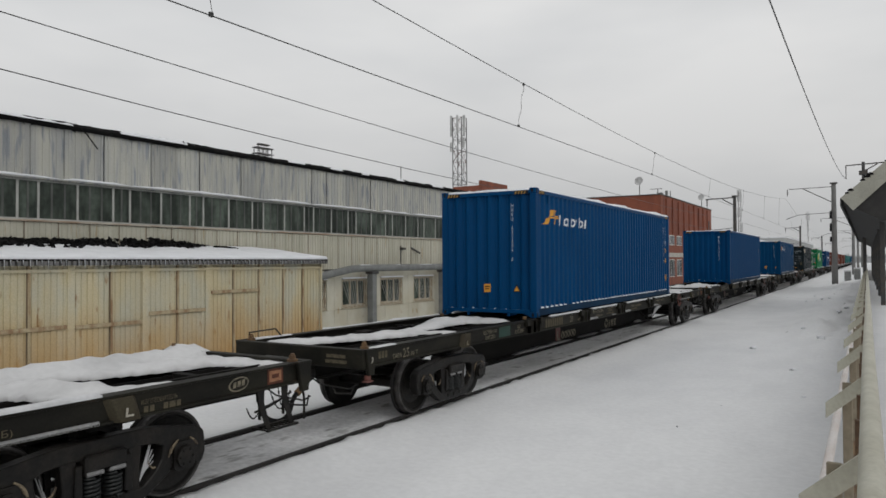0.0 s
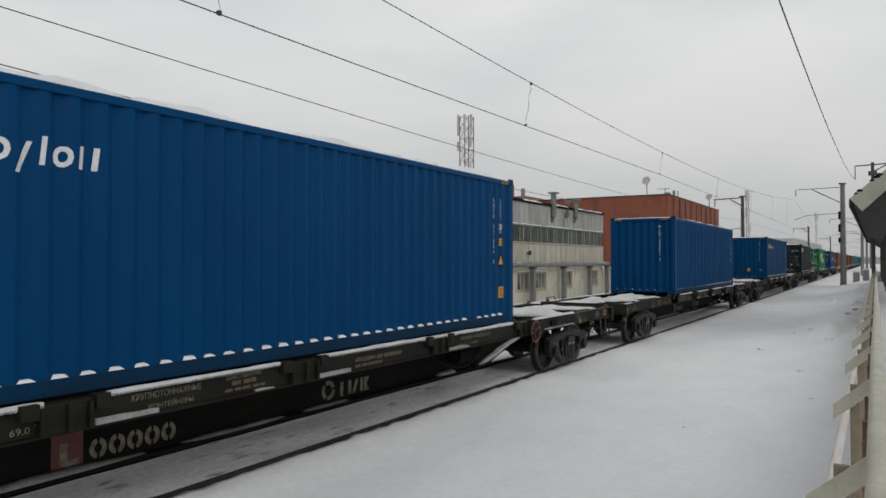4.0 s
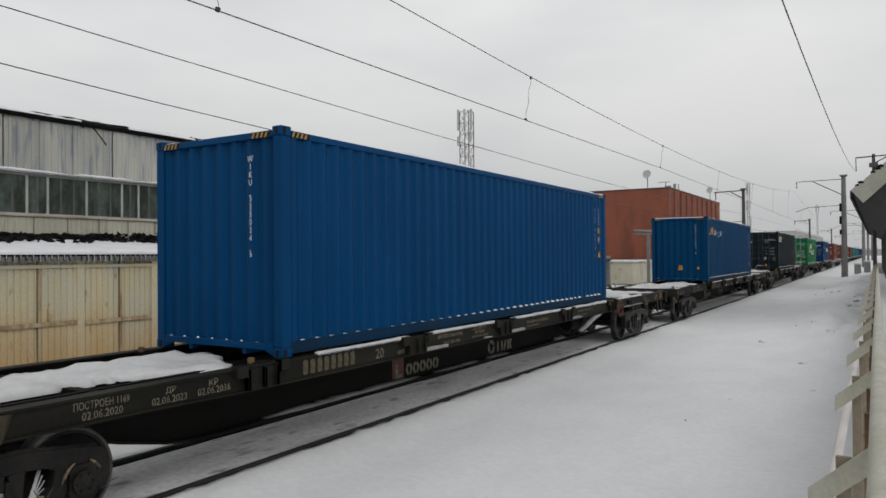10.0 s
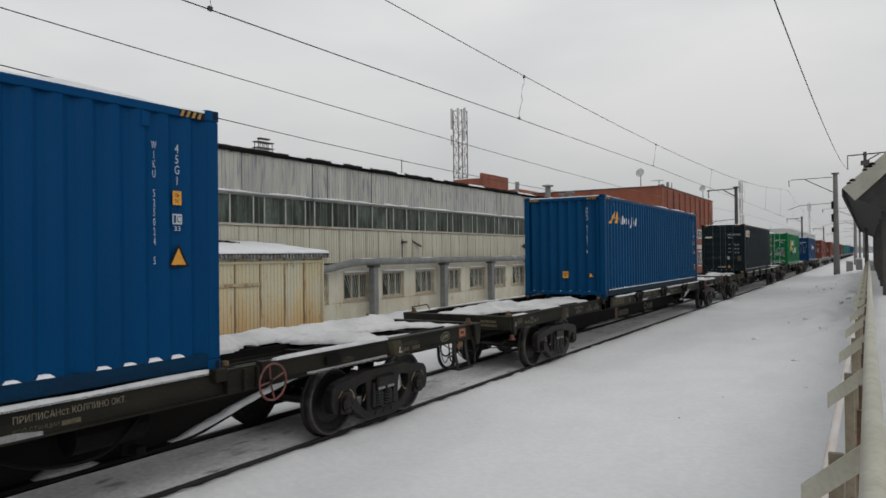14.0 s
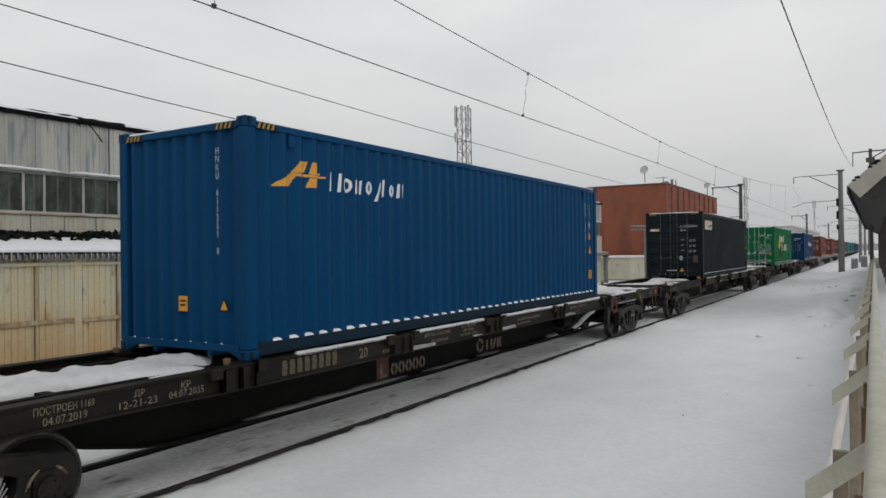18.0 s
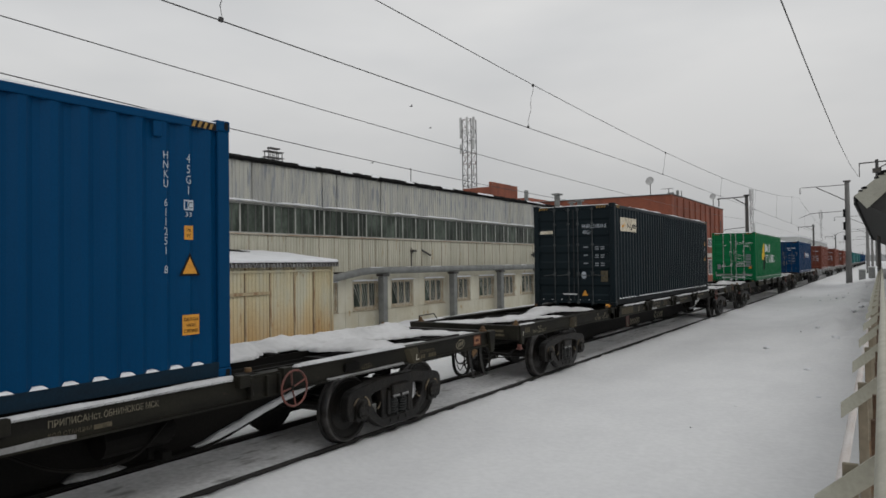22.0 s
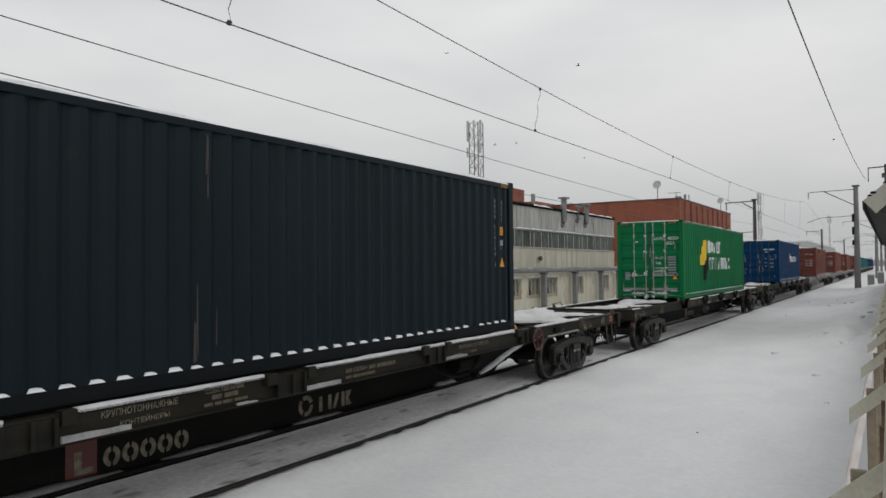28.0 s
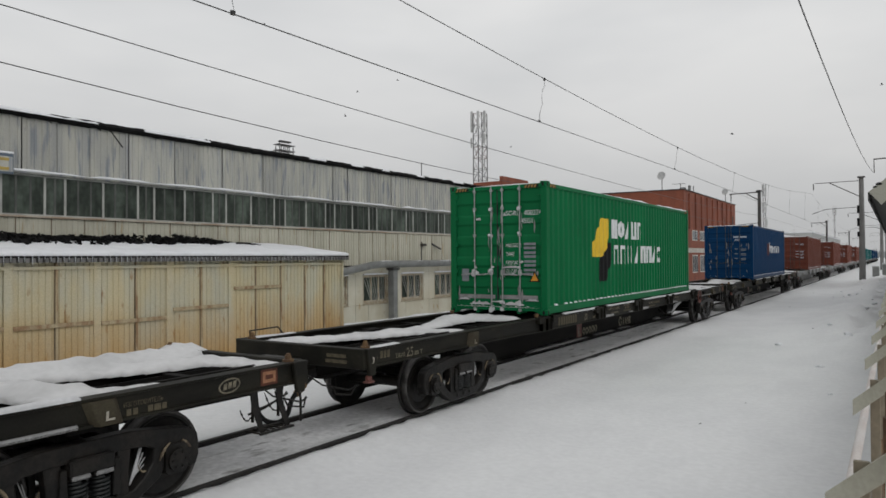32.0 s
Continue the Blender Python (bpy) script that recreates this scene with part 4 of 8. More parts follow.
        part("ledge_snow", bm, SNOW_CLEAN, shop, "strip of snow on the ledge", smooth=True)
        y = e + random.choice((0.05, 0.1, 0.5))
    # roof edge: torn black felt with patches of snow
    bm = B()
    rings = []
    for i in range(360):
        yy = y0 + (y1 - y0) * i / 359
        a = 0.05 * noise.noise(Vector((yy * 1.7, 0, 2))) + 0.03 * noise.noise(Vector((yy * 7, 0, 5)))
        rings.append([bm.verts.new(p) for p in ((WX - 0.4, yy, roof_z), (WX + 0.10, yy, roof_z - 0.13 + a), (WX + 0.18, yy, roof_z - 0.02 + a), (WX + 0.12, yy, roof_z + 0.075 + a), (WX - 0.4, yy, roof_z + 0.07 + a * 0.5))])
    for a, b in zip(rings, rings[1:]):
        for i in range(4):
            bm.faces.new((a[i], b[i], b[i + 1], a[i + 1]))
    random.seed(77)
    rows = [(WX + random.uniform(-0.1, 0.19), y0 + (y1 - y0) * random.random(), roof_z + random.uniform(-0.12, 0.05), random.uniform(0.02, 0.05)) for k in range(900)]
    flaps = shards(rows, 1.8)
    part("felt_flap", flaps, BITUMEN, shop, "crumpled torn flaps of roofing felt")["kind"] = "stuff"
    part("roof_edge", bm, BITUMEN, shop, "torn black roofing felt along the eaves")
    for k, (a, b) in enumerate(((5, 8.5), (8.7, 12.4), (13.9, 16.6), (21.6, 22.6), (24.3, 25.2), (26.6, 27.1), (29.5, 30.2), (33, 34), (37, 39), (44, 47), (49, 52), (53.5, 60))):
        bm = snow_heap(WX - 0.32, WX + 0.24, a, b, roof_z + 0.0, 0.10, 0.07, k + 20, cover=0.34, edge=0.16)
        part("roof_snow", bm, SNOW_CLEAN, shop, "patch of snow on the roof edge", smooth=True)
    bm = snow_heap(WX - 18, WX - 0.35, y0, y1, roof_z, 0.10, 1.2, 31, cover=0.1)
    part("roof_snow", bm, SNOW_CLEAN, shop, "snow covering the flat roof", smooth=True)
    # a torn strip hanging from the eaves
    bm = B()
    tube(bm, [(WX + 0.16, 12.55, roof_z), (WX + 0.2, 12.8, roof_z - 0.22), (WX + 0.2, 13.15, roof_z - 0.62)], 0.022, 5)
    part("hanging_strip", bm, BITUMEN, shop, "loose black strip hanging down")
    # ground floor windows with bars
    win0 = None
    for y in lows:
        at = pose(WX - 0.05, y, l0)
        if win0 is None:
            h = l1 - l0
            win0 = part("window", boxes((-0.10, 0.02, -0.03, 0.05, -0.03, h + 0.03), (-0.10, 0.02, lw - 0.05, lw + 0.03, -0.03, h + 0.03), (-0.10, 0.02, 0.05, lw - 0.05, -0.03, 0.05), (-0.10, 0.02, 0.05, lw - 0.05, h - 0.05, h + 0.03)), CASING, shop, "rust-stained pale casing of a barred window", at=at)
            sash = part("sash", boxes(*[(-0.12, -0.03, a, b, c, d) for a, b, c, d in ((0.05, 0.11, 0.05, h - 0.05), (lw - 0.11, lw - 0.05, 0.05, h - 0.05), (lw * 0.36 - 0.04, lw * 0.36 + 0.04, 0.13, h - 0.11), (lw * 0.67 - 0.04, lw * 0.67 + 0.04, 0.13, h - 0.11), (0.11, lw - 0.11, 0.05, 0.13), (0.11, lw - 0.11, h - 0.11, h - 0.05))]), WIN_WOOD, win0, "brown timber sash")
            pane = part("pane", boxes((-0.09, -0.08, 0.1, lw - 0.1, 0.1, h - 0.1)), GLASS, win0, "dark glass")
            bm = B()
            for i in range(10):
                a = 0.06 + i * (lw - 0.1) / 9
                c = (lw / 2 + (a - lw / 2) * 0.35, 0.06)
                rod(bm, (-0.02, a, h - 0.06), (-0.02, min(lw - 0.06, a * 0.55 + 0.62), 0.06), 0.010, 5)
            grille = part("grille", bm, WIN_FRAME, win0, "slanting steel window bars")
            sill = part("sill", bevelled(boxes((-0.04, 0.10, -0.05, lw + 0.05, -0.075, -0.035)), 0.006), CASING, win0)
            cap = part("snow", snow_heap(0.0, 0.13, -0.03, lw + 0.03, h + 0.03, 0.05, 0.06, 2, cover=0.12, edge=0.05), SNOW_CLEAN, win0, "snow over the window head", smooth=True)
        else:
            w = again(win0, at)
            for p in (sash, pane, grille, sill, cap):
                again(p, p.matrix_basis, w)
    # a near-black sheet in place of the shade inside the ground floor
    part("room_backing", boxes((WX - 1.3, WX - 1.28, 18, y1 - 0.3, 0.0, 2.4)), SOFFIT_AND_VOID, shop, "near-black sheet painted as the unlit room behind the windows")
    # lamps and a conduit on the cream wall
    bm = B()
    rod(bm, (WX + 0.06, 30.02, 2.65), (WX + 0.06, 30.02, 3.70), 0.035, 6)
    box(bm, WX + 0.05, WX + 0.26, 29.94, 30.22, 3.48, 3.60)
    part("wall_lamp", bm, DARK_STEEL, shop, "dark lamp on an upright conduit")
    bm = B()
    rod(bm, (WX + 0.02, 31.0, 3.62), (WX + 0.26, 31.55, 3.32), 0.05, 8)
    part("wall_lamp", bm, DARK_STEEL, shop, "dark slanting tube lamp")
    bm = B()
    lathe(bm, [(WX + 0.02, 0.05), (WX + 0.16, 0.06), (WX + 0.20, 0.16), (WX + 0.32, 0.17), (WX + 0.36, 0.10)], 14)
    part("wall_lamp", bm, DARK_STEEL, shop, "round dark flood lamp", at=pose(0, 44.8, 3.40))
    seam = None
    for k in range(1, int(y1)):
        if seam is None:
            seam = part("seam", boxes((WX + 0.025, WX + 0.05, -0.011, 0.011, mid + 0.08, strip_lo - 0.07)), SEAM, shop, at=pose(0, 1.0, 0))
        else:
            again(seam, pose(0, float(k), 0))
    # roof fittings
    bm = B()
    rod(bm, (WX - 0.1, 30.3, roof_z), (WX - 0.1, 30.3, roof_z + 0.85), 0.022, 6)
    part("roof_rod", bm, DARK_STEEL, shop)
    bm = B()
    for a in (22.95, 23.2, 23.45, 23.7):
        rod(bm, (WX - 3.2, a, 7.0), (WX - 3.2, a, 8.27 + 0.12 * math.sin(a * 9)), 0.022, 5)
        rod(bm, (WX - 2.9, a + 0.06, 7.0), (WX - 2.9, a + 0.06, 8.15), 0.022, 5)
    for z in (7.55, 7.85, 8.12):
        box(bm, WX - 3.25, WX - 2.85, 22.85, 23.85, z, z + 0.035)
    box(bm, WX - 3.2, WX - 2.95, 23.1, 23.7, 8.28, 8.34)
    part("roof_rack", bm, DARK_STEEL, shop, "rusty steel rack on the roof")
    for y, z0, z1, r in ((49.1, 5.9, 7.9, 0.21), (52.0, 6.3, 7.5, 0.16), (53.7, 6.05, 7.75, 0.19)):
        bm = B()
        tube(bm, [(WX - 0.05, y, z0 + 0.15), (WX + 0.16, y, z0 + 0.02), (WX + 0.24, y, z0 + 0.25), (WX + 0.24, y, z1)], r, 10)
        box(bm, WX + 0.24 - r * 1.5, WX + 0.24 + r * 1.5, y - r * 1.5, y + r * 1.5, z1 - 0.02, z1 + 0.10)
        part("vent_duct", bm, PIPE_GREY, shop, "grey ventilation duct rising past the eaves", smooth=False)
    for y, h in ((45.5, 0.0),):
        bm = B()
        tube(bm, [(WX - 0.6, y, roof_z - 0.1), (WX - 0.6, y, roof_z + 0.95)], 0.15, 10)
        part("chimney", bm, PIPE_GREY, shop, "short grey roof chimney", smooth=True)
    # sign at the left end
    sg = part("sign_board", boxes((WX + 0.14, WX + 0.2, 5.2, 9.87, 5.26, 5.82)), SIGN_GREY, shop, "grey-blue sign board with yellow characters")
    part("sign_panel", boxes((WX + 0.203, WX + 0.21, 5.3, 9.84, 5.32, 5.74)), CLAD_UPPER, sg)
    for k in range(7):
        part("sign_bar", boxes((WX + 0.212, WX + 0.225, 9.42 - 0.6 * k, 9.74 - 0.6 * k, 5.36, 5.44), (WX + 0.212, WX + 0.225, 9.42 - 0.6 * k, 9.50 - 0.6 * k, 5.44, 5.62), (WX + 0.212, WX + 0.225, 9.42 - 0.6 * k, 9.74 - 0.6 * k, 5.62, 5.70)), SIGN_YELLOW, sg, "yellow block of lettering")
    part("snow", bevelled(boxes((WX + 0.12, WX + 0.22, 5.2, 9.88, 5.82, 5.88)), 0.015), SNOW_CLEAN, sg)


make_workshop()


def make_heat_pipe():
    hp = base("heating_pipe", pose(0, 0, 0), "thick grey lagged heating pipe on square posts", "pipe")
    x = WX + 0.48
    bm = B()
    tube(bm, [(WX + 0.02, 22.0, 2.20), (x, 22.6, 2.22), (x, 23.4, 2.26), (x, 25.4, 2.53), (x, 26.2, 2.57)] + [(x, 27 + 2 * i, 2.57) for i in range(18)], 0.17, 12)
    part("pipe", bm, PIPE_GREY, hp, smooth=True)
    p0 = None
    for y in (27.0, 33.5, 39.2, 44.8, 50.5, 56.2, 60.6):
        if p0 is None:
            p0 = part("post", bevelled(boxes((-0.17, 0.17, -0.17, 0.17, -0.4, 2.28)), 0.02), PIPE_GREY, hp, "square grey post", at=pose(x, y, 0))
            c0 = part("post_cap", bevelled(boxes((-0.22, 0.22, -0.26, 0.26, 2.285, 2.40)), 0.02), DARK_STEEL, hp, at=pose(x, y, 0))
        else:
            again(p0, pose(x, y, 0))
            again(c0, pose(x, y, 0))
    bm = snow_heap(x - 0.09, x + 0.09, 26, 60.5, 2.70, 0.035, 0.12, 5, cover=0.2, edge=0.05)
    part("snow", bm, SNOW_CLEAN, hp, "thin snow along the top of the pipe", smooth=True)


make_heat_pipe()

# raised pipe gantry where the works road passes
gan = base("pipe_gantry", pose(0, 0, 0), "grey pipe gantry raised over the works road", "gantry")
for z, r in ((5.42, 0.13), (5.12, 0.07)):
    bm = B()
    tube(bm, [(-19.2, 64.8, z - 0.36), (-19.2, 69, z - 0.28), (-19.2, 77.6, z - 0.12)], r, 10)
    part("pipe", bm, PIPE_GREY, gan, smooth=True)
for y in (69.5, 76.6):
    part("post", bevelled(boxes((-19.34, -19.06, y - 0.14, y + 0.14, -0.1, 4.72 + (y - 69) * 0.02)), 0.02), PIPE_GREY, gan, "square grey post")

# snow banked along the workshop wall
bm = snow_heap(WX + 0.1, WX + 4.2, 20.2, 62, -0.09, 0.14, 0.3, 6, cover=0.36, edge=1.2)
thing("snow_bank", bm, SNOW_CLEAN, "bank of snow along the foot of the workshop wall", "snow", kind="structure", smooth=True)


# ---- rusty cream shed ----
def make_shed():
    sx, y0, y1 = -17.0, -2.0, 19.5
    shed = base("sheet_metal_shed", pose(0, 0, 0), "low cream sheet-metal shed streaked with rust under snow", "shed")
    top = 2.93
    part("rear_wall", boxes((WX + 0.15, WX + 0.22, y0, y1 - 0.1, 0.0, 3.25)), SHED_SHEET, shed)
    part("core", boxes((WX + 0.25, sx - 0.08, y1 - 0.14, y1 - 0.08, 0.0, 2.85), (sx - 0.14, sx - 0.08, y0, y1 - 0.14, 0.0, 2.85)), SHED_RUST, shed)
    random.seed(21)
    y = y0
    while y < y1 - 0.05:
        e = min(y + 0.62, y1)
        bm = B()
        ribs(bm, sx - 0.03, y + 0.004, e - 0.004, -0.25, top - 0.10, 0.155, 0.024, flat=0.12)
        part("sheet", bm, SHED_SHEET, shed, at=pose(random.uniform(-0.008, 0.012), 0, 0))
        y = e
    x = sx
    while x > WX + 0.6:
        bm = B()
        ribs(bm, 0, -0.31, 0.30, -0.25, top - 0.05, 0.155, 0.035, flat=0.16)
        part("sheet", bm, SHED_END, shed, at=Matrix.Translation((x - 0.31, y1 - 0.05, 0)) @ Matrix.Rotation(radians(90), 4, "Z"))
        x -= 0.62
    # frames and door leaves
    for y in (1.6, 3.75, 5.88, 8.02, 10.14, 12.24, 14.38):
        part("upright", bevelled(boxes((sx - 0.005, sx + 0.045, y - 0.095, y + 0.095, -0.25, top - 0.12)), 0.006), SHED_SHEET, shed)
    for y in (2.65, 4.8, 6.95, 9.08, 11.20, 13.27, 15.36, 16.42, 17.53, 18.50):
        part("seam", boxes((sx - 0.004, sx + 0.016, y - 0.014, y + 0.014, -0.25, top - 0.12)), SEAM, shed, "dark rusted seam between sheets")
        part("seam_edge", bevelled(boxes((sx - 0.004, sx + 0.03, y + 0.015, y + 0.075, -0.25, top - 0.13)), 0.005), SHED_RUST, shed, "rust-flecked edge strip")
    for a, b, z in ((1.7, 3.65, 1.30), (3.85, 5.78, 1.30), (5.98, 7.92, 1.30), (8.12, 10.04, 1.28), (10.24, 12.14, 1.25), (12.34, 14.28, 1.46), (14.48, 16.40, 1.965)):
        part("girt", bevelled(boxes((sx - 0.004, sx + 0.055, a, b, z - 0.05, z + 0.05)), 0.006), SHED_RUST, shed, "rust-flecked horizontal girt")
    part("head_rail", bevelled(boxes((sx - 0.004, sx + 0.05, y0, y1 - 0.08, top - 0.30, top - 0.22)), 0.006), SHED_SHEET, shed, "cream rail under the eaves")
    part("corner_strip", bevelled(boxes((sx - 0.01, sx + 0.06, y1 - 0.06, y1 + 0.02, -0.25, top - 0.08)), 0.008), SHED_SHEET, shed)
    # roof
    bm = B()
    prism(bm, [(sx + 0.22, top - 0.02), (WX + 0.14, 3.34), (WX + 0.14, 3.40), (sx + 0.22, top + 0.04)], "y", y0, y1 + 0.12)
    part("roof", bm, BITUMEN, shed)
    bm = B()
    for k in range(146):
        y = y0 + 0.1 + k * 0.148
        box(bm, sx + 0.03, sx + 0.21, y, y + 0.085, top - 0.13, top - 0.022)
    part("eaves_ribs", bm, CONCRETE, shed, "dark ends of the profiled roof sheets")["kind"] = "stuff"
    # snow on the roof with a wavy lip
    bm = B()
    rows, n = [], 200
    for i in range(n + 1):
        yy = y0 + (y1 + 0.1 - y0) * i / n
        h = 0.055 + 0.03 * noise.noise(Vector((yy * 1.1, 0, 0))) + 0.012 * noise.noise(Vector((yy * 5, 0, 3)))
        row = [(sx + 0.23, top + 0.03), (sx + 0.245, top + 0.045 + h * 0.5), (sx + 0.16, top + 0.06 + h)]
        for u in (0.1, 0.25, 0.45, 0.65, 0.85, 1.0):
            row.append((sx + 0.22 + (WX + 0.16 - sx - 0.22) * u, top + 0.05 + 0.44 * u + h + 0.04 * noise.noise(Vector((yy * 0.9, u * 3, 1)))))
        rows.append([bm.verts.new((a, yy, b)) for a, b in row])
    for a, b in zip(rows, rows[1:]):
        for i in range(len(a) - 1):
            bm.faces.new((a[i], b[i], b[i + 1], a[i + 1]))
    bm.faces.new(rows[0])
    bm.faces.new(rows[-1][::-1])
    part("roof_snow", bm, SNOW_CLEAN, shed, "smooth snow on the shed roof", smooth=True)
    # icicles
    random.seed(5)
    ice = mat("clear_grey_ice", (0.52, 0.54, 0.56), 0.2, other=(0.62, 0.63, 0.64), amount=0.5, scale=(5, 5, 5), bump=0)
    first = []
    for k in range(132):
        y = y0 + 2 + 0.148 * k + random.uniform(-0.03, 0.03)
        if random.random() < 0.16:
            continue
        kk = random.randrange(min(6, len(first) + 1))
        if len(first) <= kk:
            bm = B()
            rod(bm, (0, 0, -0.07 - 0.032 * kk), (0, 0, 0), 0.003, 5, 0.010)
            first.append(part("icicle", bm, ice, shed, "thin icicle", at=pose(sx + 0.225, y, top + 0.02)))
        else:
            again(first[kk], pose(sx + 0.225, y, top + 0.02))
    # torn black roofing felt and branches on the roof against the wall
    random.seed(8)
    rows = []
    for k in range(3600):
        y = 4 + 14.2 * random.random()
        tail = min(1.0, max(0.0, (18.0 - y) / 2.2))
        u = random.uniform(0.34 + 0.035 * (y - 4) + 0.08 * noise.noise(Vector((y * 1.3, 7, 0))), 0.99) if k % 4 == 0 else random.uniform(0.80, 1.0)
        if noise.noise(Vector((y * 1.1, u * 6, 4))) < -0.22:
            continue
        heap = 0.35 + 1.1 * abs(noise.noise(Vector((y * 0.9, 2, 0))))
        z = top + 0.10 + 0.44 * u + (random.uniform(-0.02, 0.24) * tail * heap if u > 0.78 else random.uniform(0.0, 0.05))
        rows.append((sx + 0.22 + (WX + 0.24 - sx - 0.22) * u, y, z, random.uniform(0.03, 0.085) * (0.4 + 0.7 * tail)))
    part("torn_felt", shards(rows), BITUMEN, shed, "heap of torn black roofing felt")["kind"] = "stuff"


make_shed()


# ---- red brick block, mast, dishes ----
def brick_windows(par, x, y_list, z, w, h, facing):
    for y in y_list:
        fr = part("window", boxes((x - 0.02, x + 0.03, y, y + w, z, z + h)), WIN_FRAME, par, "white framed window")
        for i in range(3):
            a = y + 0.08 + i * (w - 0.08) / 3
            part("pane", boxes((x + 0.031, x + 0.036, a, a + (w - 0.08) / 3 - 0.08, z + 0.1, z + h - 0.1)), GLASS_FAR, fr)


def make_brick_block():
    bx, y0, y1, top = -19.0, 77.0, 105.6, 10.0
    blk = base("brick_building", pose(0, 0, 0), "flat-roofed red brick building with white windows", "building")
    part("wall", boxes((bx - 26, bx, y0, y1, -0.1, top)), BRICK, blk, "red brick walls")
    part("parapet", bevelled(boxes((bx - 26.1, bx + 0.1, y0 - 0.1, y1 + 0.1, top, top + 0.10)), 0.02), DARK_STEEL, blk)
    bm = snow_heap(bx - 26, bx, y0, y1, top + 0.1, 0.06, 1.5, 9, cover=0.1)
    part("roof_snow", bm, SNOW_CLEAN, blk, smooth=True)
    brick_windows(blk, bx, [80.5 + 3.6 * i for i in range(7)], 4.6, 2.5, 1.15, 1)
    brick_windows(blk, bx, [80.5 + 3.6 * i for i in range(7)], 1.0, 2.5, 2.0, 1)
    part("band", boxes((bx, bx + 0.05, y0, y1, 3.25, 3.75)), PLINTH, blk, "pale band between the storeys")
    # recessed brick piers, and a dark plate painted as a shaded opening under the roof
    for k in range(9):
        y = 79.0 + 2.9 * k
        part("pier", boxes((bx, bx + 0.16, y, y + 0.38, 5.9, top - 0.25 + 0.1 * (k % 2))), BRICK, blk)
    part("vent_opening", boxes((bx + 0.003, bx + 0.02, 102.3, 104.0, 6.9, 8.4)), SOFFIT_AND_VOID, blk)
    part("plant_room", boxes((bx - 25.5, bx - 21, 86, 93, top + 0.1, top + 1.6)), BRICK, blk)
    for x, y, z, r in ((-23.5, 85.0, 12.5, 0.52), (-18.9 - 0.4, 100.5, 11.5, 0.42)):
        bm = B()
        rod(bm, (x, y, top), (x, y, z), 0.05, 6)
        part("dish_mast", bm, DARK_STEEL, blk)
        bm = B()
        lathe(bm, [(0.0, 0.05), (0.02, r * 0.5), (0.07, r * 0.85), (0.12, r), (0.15, r), (0.10, r * 0.85), (0.05, r * 0.5), (0.03, 0.02)], 20)
        part("dish", bm, WHITE_PLASTIC, blk, "round grey satellite dish", smooth=True, at=Matrix.Translation((x, y - 0.1, z)) @ Matrix.Rotation(radians(-100), 4, "Z") @ Matrix.Rotation(radians(-15), 4, "Y"))
    bm = B()
    rod(bm, (-20.2, 80.5, top), (-20.2, 80.5, top + 1.0), 0.04, 6)
    for i in range(5):
        rod(bm, (-20.9 + 0.25 * i, 80.2, top + 1.0), (-20.9 + 0.25 * i, 80.9, top + 1.0), 0.02, 4)
    rod(bm, (-21.1, 80.5, top + 1.0), (-19.7, 80.5, top + 1.0), 0.025, 5)
    part("antenna", bm, DARK_STEEL, blk, "television aerial")
    bm = boxes((-20.4, -19.8, 80.8, 81.4, top + 0.1, top + 0.6), (-19.75, -19.5, 82.0, 82.3, top + 0.1, top + 0.9), (-20.15, -20.05, 86, 86.1, top + 0.1, top + 1.2))
    part("roof_box", bm, PIPE_GREY, blk)


make_brick_block()


def make_stair_tower():
    st = base("brick_stair_house", pose(0, 0, 0), "red brick stair house rising behind the workshop roof", "building")
    part("wall", boxes((-41.0, -37.2, 70, 76.6, 0, 11.5)), BRICK, st)
    part("parapet", boxes((-37.55, -37.196, 69.98, 76.62, 11.503, 12.07)), BRICK, st, "brick parapet along one side")
    part("snow", bevelled(boxes((-41.0, -37.56, 70, 76.6, 11.503, 11.57)), 0.03), SNOW_CLEAN, st)


make_stair_tower()
bm = boxes((-30.6, -20.0, 66.8, 76.5, 0.0, 2.1))
low = base("low_annex", pose(0, 0, 0), "low pale annex with snow on its roof", "building")
part("wall", bm, WALL_LOW, low)
part("roof_snow", bevelled(boxes((-30.8, -19.8, 66.6, 76.6, 2.1, 2.28)), 0.05), SNOW_CLEAN, low)


def lattice_tower(name, x, y, z0, z1, w, panels, label):
    tw = base(name, pose(x, y, 0), label, "mast", "telecom masts")
    bm = B()
    c = [(-w / 2, -w / 2), (w / 2, -w / 2), (w / 2, w / 2), (-w / 2, w / 2)]
    for u, v in c:
        rod(bm, (u, v, z0), (u, v, z1), w * 0.05, 5)
    split("leg", bm, TOWER_STEEL, tw)
    n = int((z1 - z0) / (w * 1.05))
    red, pale = B(), B()
    for i in range(n):
        a, b = z0 + (z1 - z0) * i / n, z0 + (z1 - z0) * (i + 1) / n
        target = red if (i // 2) % 2 else pale
        for k in range(4):
            p, q = c[k], c[(k + 1) % 4]
            rod(target, (*p, a), (*q, b), w * 0.022, 4)
            rod(target, (*p, b), (*q, b), w * 0.022, 4)
            if i % 2:
                rod(target, (*q, a), (*p, b), w * 0.018, 4)
    part("bracing", pale, TOWER_STEEL, tw)
    part("bracing", red, TOWER_RED, tw, "faded red bracing")
    for u, v, z, h, r in panels:
        bm = boxes((u - r, u + r, v - r * 0.5, v + r * 0.5, z, z + h))
        bevelled(bm, r * 0.3)
        part("panel_antenna", bm, WHITE_PLASTIC, tw, "pale panel antenna")
    return tw


